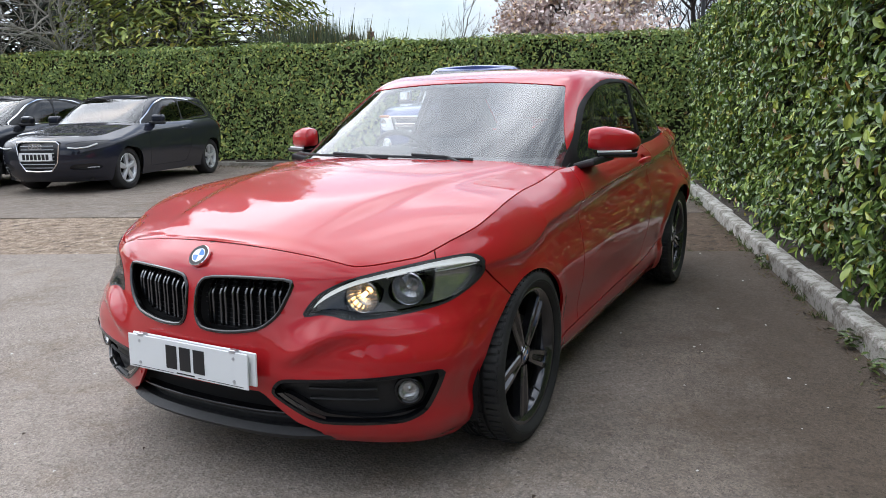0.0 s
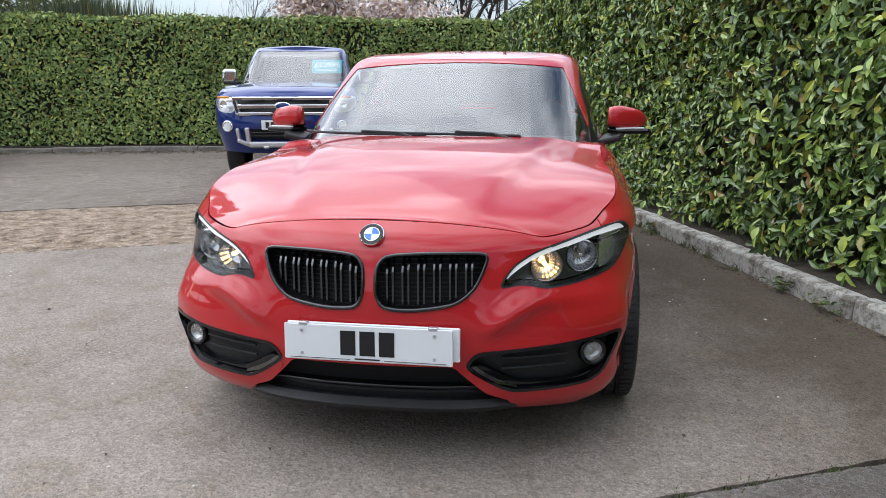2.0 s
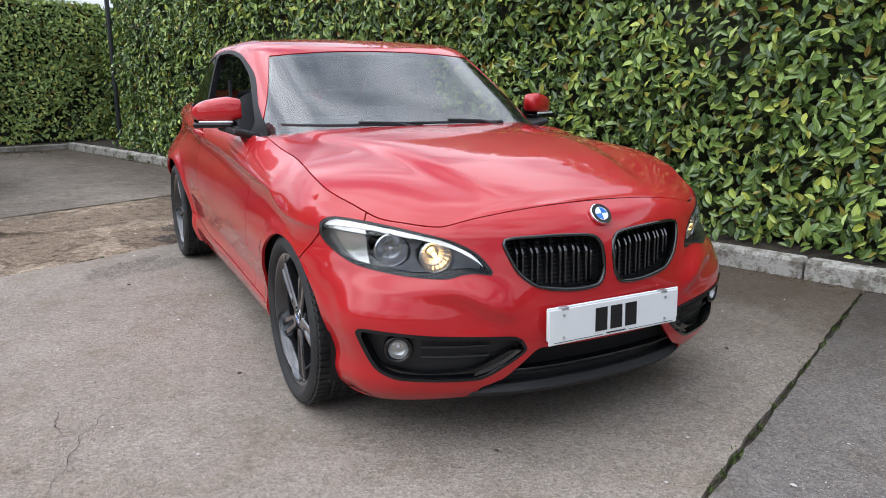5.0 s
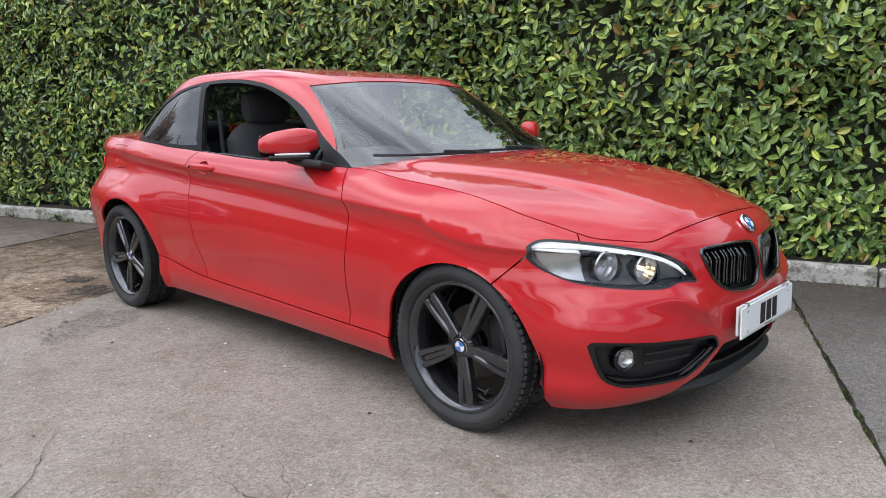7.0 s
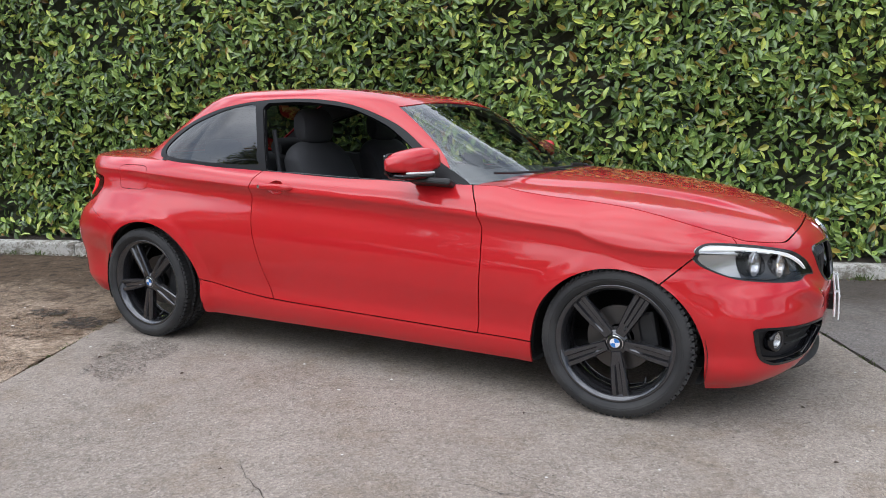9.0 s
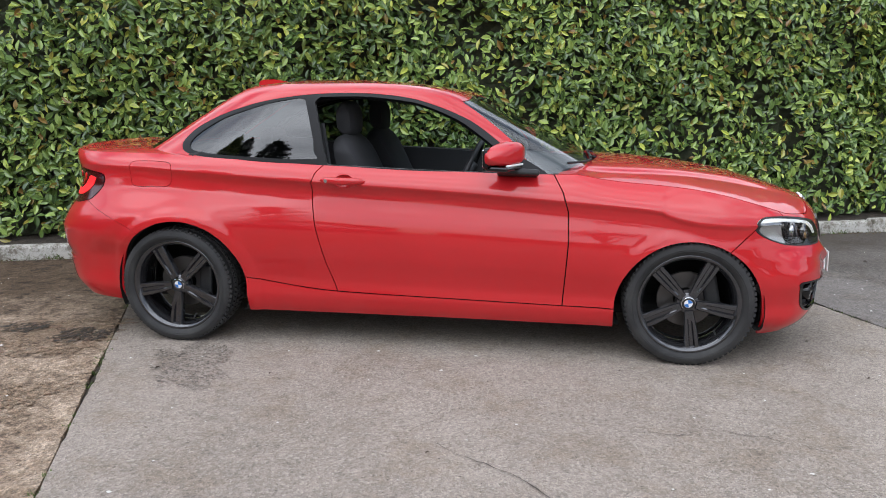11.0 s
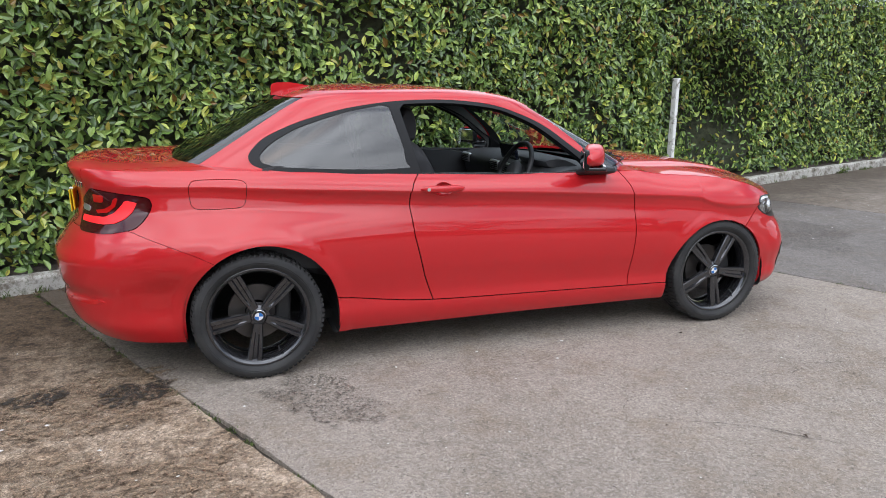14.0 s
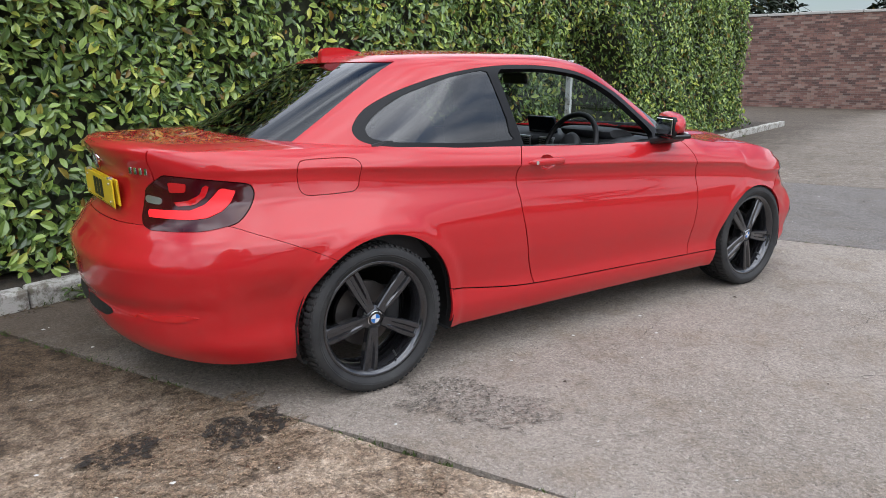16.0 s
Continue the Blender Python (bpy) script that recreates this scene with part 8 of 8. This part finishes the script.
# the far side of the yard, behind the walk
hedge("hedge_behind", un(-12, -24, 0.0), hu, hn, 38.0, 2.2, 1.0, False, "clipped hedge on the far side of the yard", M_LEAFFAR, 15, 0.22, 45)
for i, (u_, n_, h_) in enumerate(((-6, -27, 10), (2, -29, 11), (9, -27.5, 9), (16, -30, 11))):
    tree("bare_tree", un_pose(u_, n_), "bare winter tree beyond the far side of the yard", 60 + i, h_, 0.22, M_DARKBARK, None, 4, 0.62, kids=(4, 6))

# ---- small things on the ground ----
M_LITTER = mat("brown_litter", (0.08, 0.055, 0.03), 0.9)
col(M_LITTER, ramp(M_LITTER, island_random(M_LITTER), [(0.0, (0.03, 0.022, 0.014)), (0.5, (0.09, 0.06, 0.032)), (0.8, (0.13, 0.10, 0.05)), (0.95, (0.07, 0.10, 0.03))]))
M_DEADLEAF = mat("dry_brown_leaf", (0.05, 0.03, 0.018), 0.8)
def fallen_leaf():
    V = LEAF * np.array([0.022, 0.045, 0.05])
    V[:, 2] += 0.006 + 0.006 * np.abs(V[:, 0] / 0.011)
    return link_mesh("fallen_leaf", V, LEAF_F, M_DEADLEAF)


lf = tagged(fallen_leaf(), "small dry brown leaf on the concrete", "leaf", "fallen leaves")
spots = [(-0.66, -1.25), (0.245, -1.91), (2.05, -0.37), (2.19, -0.88), (2.37, -0.96), (2.08, -1.38), (1.735, 1.015), (1.02, -0.97), (-1.24, -1.235)]
rs_ = random.Random(5)
for _ in range(24):
    spots.append((rs_.uniform(-3.5, 5.5), rs_.uniform(-3.6, 2.2)))
for i, (x, y) in enumerate(spots):
    if i and abs(x) < 2.2 and abs(y) < 0.95 and i > 8:
        continue
    m = pose(x, y, 0.003, 0, 0, rs_.uniform(0, 360)) @ Matrix.Diagonal((*(rs_.uniform(0.3, 0.62),) * 3, 1))
    if i == 0:
        lf.matrix_basis = m
    else:
        c_ = copy_thing(lf, m)
        c_.matrix_basis = m


def stain_mat(name, dark, lo, hi, scale):
    m = mat(name, dark, 0.65)
    n, l, b = nodes_of(m)
    f = noise_tex(m, scale, 9, 0.82)
    col(m, ramp(m, noise_tex(m, 120, 4, 0.7), [(0.34, tuple(c * 0.35 for c in dark)), (0.5, dark), (0.66, tuple(min(1, c * 2.2) for c in dark))]))
    bump(m, noise_tex(m, 70, 5, 0.75), 0.7, 0.012)
    r = n.new("ShaderNodeMapRange")
    r.inputs["From Min"].default_value, r.inputs["From Max"].default_value = lo, hi
    l.new(f, r.inputs["Value"])
    l.new(r.outputs["Result"], b.inputs["Alpha"])
    return m


M_OILA = stain_mat("black_oil_patch", (0.022, 0.016, 0.012), 0.46, 0.54, 26)
M_RUST = stain_mat("brown_rusty_patch", (0.20, 0.135, 0.085), 0.47, 0.55, 24)
M_DAMP = stain_mat("dark_worn_patch", (0.085, 0.068, 0.055), 0.52, 0.57, 62)


def un_k(x, y):
    return (KK.x * x + KK.y * y, KJ.x * x + KJ.y * y)


for (x, y), rk, rj, mt, sd, lb, z in (((-2.12, -0.86), 0.42, 0.34, M_RUST, 1.0, "brown rusty patch in the worn concrete", 0.004), ((-1.93, -0.84), 0.17, 0.12, M_OILA, 2.0, "black oil stain on the concrete", 0.008), ((-2.35, -0.75), 0.12, 0.10, M_OILA, 7.0, "dark oil spot on the concrete", 0.008),
        ((-1.12, -1.14), 0.20, 0.30, M_DAMP, 3.0, "dark worn patch in the concrete", 0.007), ((-2.25, -1.9), 0.6, 0.5, M_RUST, 4.0, "brown worn area of the yard", 0.004), ((-3.6, -2.6), 0.7, 1.2, M_DAMP, 5.0, "dark worn area of the yard", 0.007), ((-3.1, -1.6), 0.5, 1.0, M_RUST, 6.0, "brown worn area of the yard", 0.004), ((3.6, 1.2), 0.8, 0.7, M_DAMP, 8.0, "dark damp area of the concrete", 0.007)):
    k_, j_ = un_k(x, y)
    stain_sheet("ground_stain", k_, j_, rk, rj, mt, z, sd, lb)

M_CRACK = mat("dark_crack", (0.055, 0.045, 0.038), 0.95)
def crack(x0, y0, x1, y1, seed, w=0.0026):
    V, F = [], []
    n = 40
    d = Vector((x1 - x0, y1 - y0, 0))
    s = Vector((-d.y, d.x, 0)).normalized()
    for i in range(n + 1):
        t = i / n
        p = Vector((x0, y0, 0)) + d * t + s * (noise.noise((t * 3, seed, 0)) * 0.06 + noise.noise((t * 17, seed, 3)) * 0.02)
        ww = w * (0.25 + abs(noise.noise((t * 9, seed, 7)))) * math.sin(math.pi * min(1, max(0.03, t)))
        V += [tuple(p + s * ww + Vector((0, 0, 0.0055))), tuple(p - s * ww + Vector((0, 0, 0.0055)))]
    for i in range(n):
        F.append((2 * i, 2 * i + 1, 2 * i + 3, 2 * i + 2))
    return tagged(link_mesh("ground_crack", V, F, M_CRACK, smooth=False), "thin dark crack in the concrete", "crack", kind="stuff")


crack(-0.35, -1.12, 0.40, -0.98, 1)
crack(0.15, -1.75, 0.95, -2.35, 2, 0.004)
crack(0.35, -1.45, 0.05, -1.85, 9)
crack(0.95, -1.62, 1.35, -1.62, 10, 0.004)
crack(0.75, -1.30, 1.9, -1.75, 3)
crack(1.1, -2.2, 2.3, -2.6, 4)
crack(-2.9, -3.6, -5.4, -3.1, 6, 0.012)
crack(2.9, -1.5, 4.4, 0.3, 7)
# weeds along the kerb
M_WEED = leaf_mat("low_weed", (0.04, 0.075, 0.015), (0.08, 0.13, 0.025), (0.14, 0.20, 0.04), 0.5)
for i in range(46):
    u_ = random.uniform(-9, 12)
    p = un(u_, KERB_N - 0.01 + random.uniform(-0.02, 0.02), 0.0)
    if i % 9 == 0:
        rw = np.random.default_rng(100 + i)
        P = np.array(p) + rw.normal(0, 0.05, (60, 3)) * np.array([1, 1, 0.4]) + np.array([0, 0, 0.05])
        V, F = leaf_cloud(P, np.tile([0, 0, 1.0], (60, 1)), rw, 0.05, 0.4, 0)
        wd = fast_mesh("weed_clump", V, F, M_WEED)
    else:
        wd = tuft("weed_clump", p, 0.05, 30, M_MOSS, None, 0.05)
    tagged(wd, "small green weeds at the foot of the kerb", "weed", kind="stuff")

# pale lime spots and grit scattered over the yard
M_SPECK = mat("pale_grit", (0.55, 0.53, 0.49), 0.9)
gV, gF = [], []
rg = random.Random(12)
for _ in range(520):
    x, y = rg.uniform(-4.5, 6.0), rg.uniform(-4.6, 2.6)
    if abs(x) < 2.2 and abs(y) < 0.8:
        continue
    r = rg.choice((0.003, 0.004, 0.005, 0.006, 0.010))
    b = len(gV)
    n = 7
    ph = rg.uniform(0, 6.28)
    for i in range(n):
        a = 2 * math.pi * i / n + ph
        q = r * rg.uniform(0.6, 1.3)
        gV.append((x + q * math.cos(a), y + q * 0.8 * math.sin(a), 0.004))
    gV.append((x, y, 0.004 + r * 0.5))
    gF += [(b + i, b + (i + 1) % n, b + n) for i in range(n)]
tagged(link_mesh("scattered_grit", gV, gF, M_SPECK, smooth=False), "pale specks of grit scattered on the concrete", "grit", kind="stuff")
# leaf litter and dirt that gathers against the kerb
dV, dF = [], []
for _ in range(1500):
    u, q = rg.uniform(-9.5, 6.0), abs(rg.gauss(0, 0.05))
    p = un(u, KERB_N - 0.012 - q, 0.004)
    sz, t = rg.uniform(0.006, 0.022), rg.uniform(0, 6.28)
    d, e = Vector((math.cos(t), math.sin(t), rg.uniform(-0.1, 0.5))) * sz, Vector((-math.sin(t), math.cos(t), rg.uniform(0, 0.4))) * sz * 0.45
    b = len(dV)
    dV += [tuple(p - d + Vector((0, 0, 0.004))), tuple(p + e), tuple(p + d + Vector((0, 0, 0.006))), tuple(p - e + Vector((0, 0, 0.003)))]
    dF.append((b, b + 1, b + 2, b + 3))
tagged(link_mesh("leaf_litter", dV, dF, M_LITTER, smooth=False), "brown leaf litter gathered along the kerb", "leaf litter", kind="stuff")
dV, dF = [], []
for _ in range(2600):
    n_, q = rg.uniform(-16, 1.5), abs(rg.gauss(0, 0.35))
    p = un(BACK_U + 0.02 + q, n_, 0.004)
    sz, t = rg.uniform(0.01, 0.035), rg.uniform(0, 6.28)
    d, e = Vector((math.cos(t), math.sin(t), rg.uniform(-0.1, 0.6))) * sz, Vector((-math.sin(t), math.cos(t), rg.uniform(0, 0.4))) * sz * 0.45
    b = len(dV)
    dV += [tuple(p - d + Vector((0, 0, 0.006))), tuple(p + e), tuple(p + d + Vector((0, 0, 0.012))), tuple(p - e + Vector((0, 0, 0.003)))]
    dF.append((b, b + 1, b + 2, b + 3))
tagged(link_mesh("leaf_litter", dV, dF, M_LITTER, smooth=False), "brown leaf litter and moss along the far kerb", "leaf litter", kind="stuff")
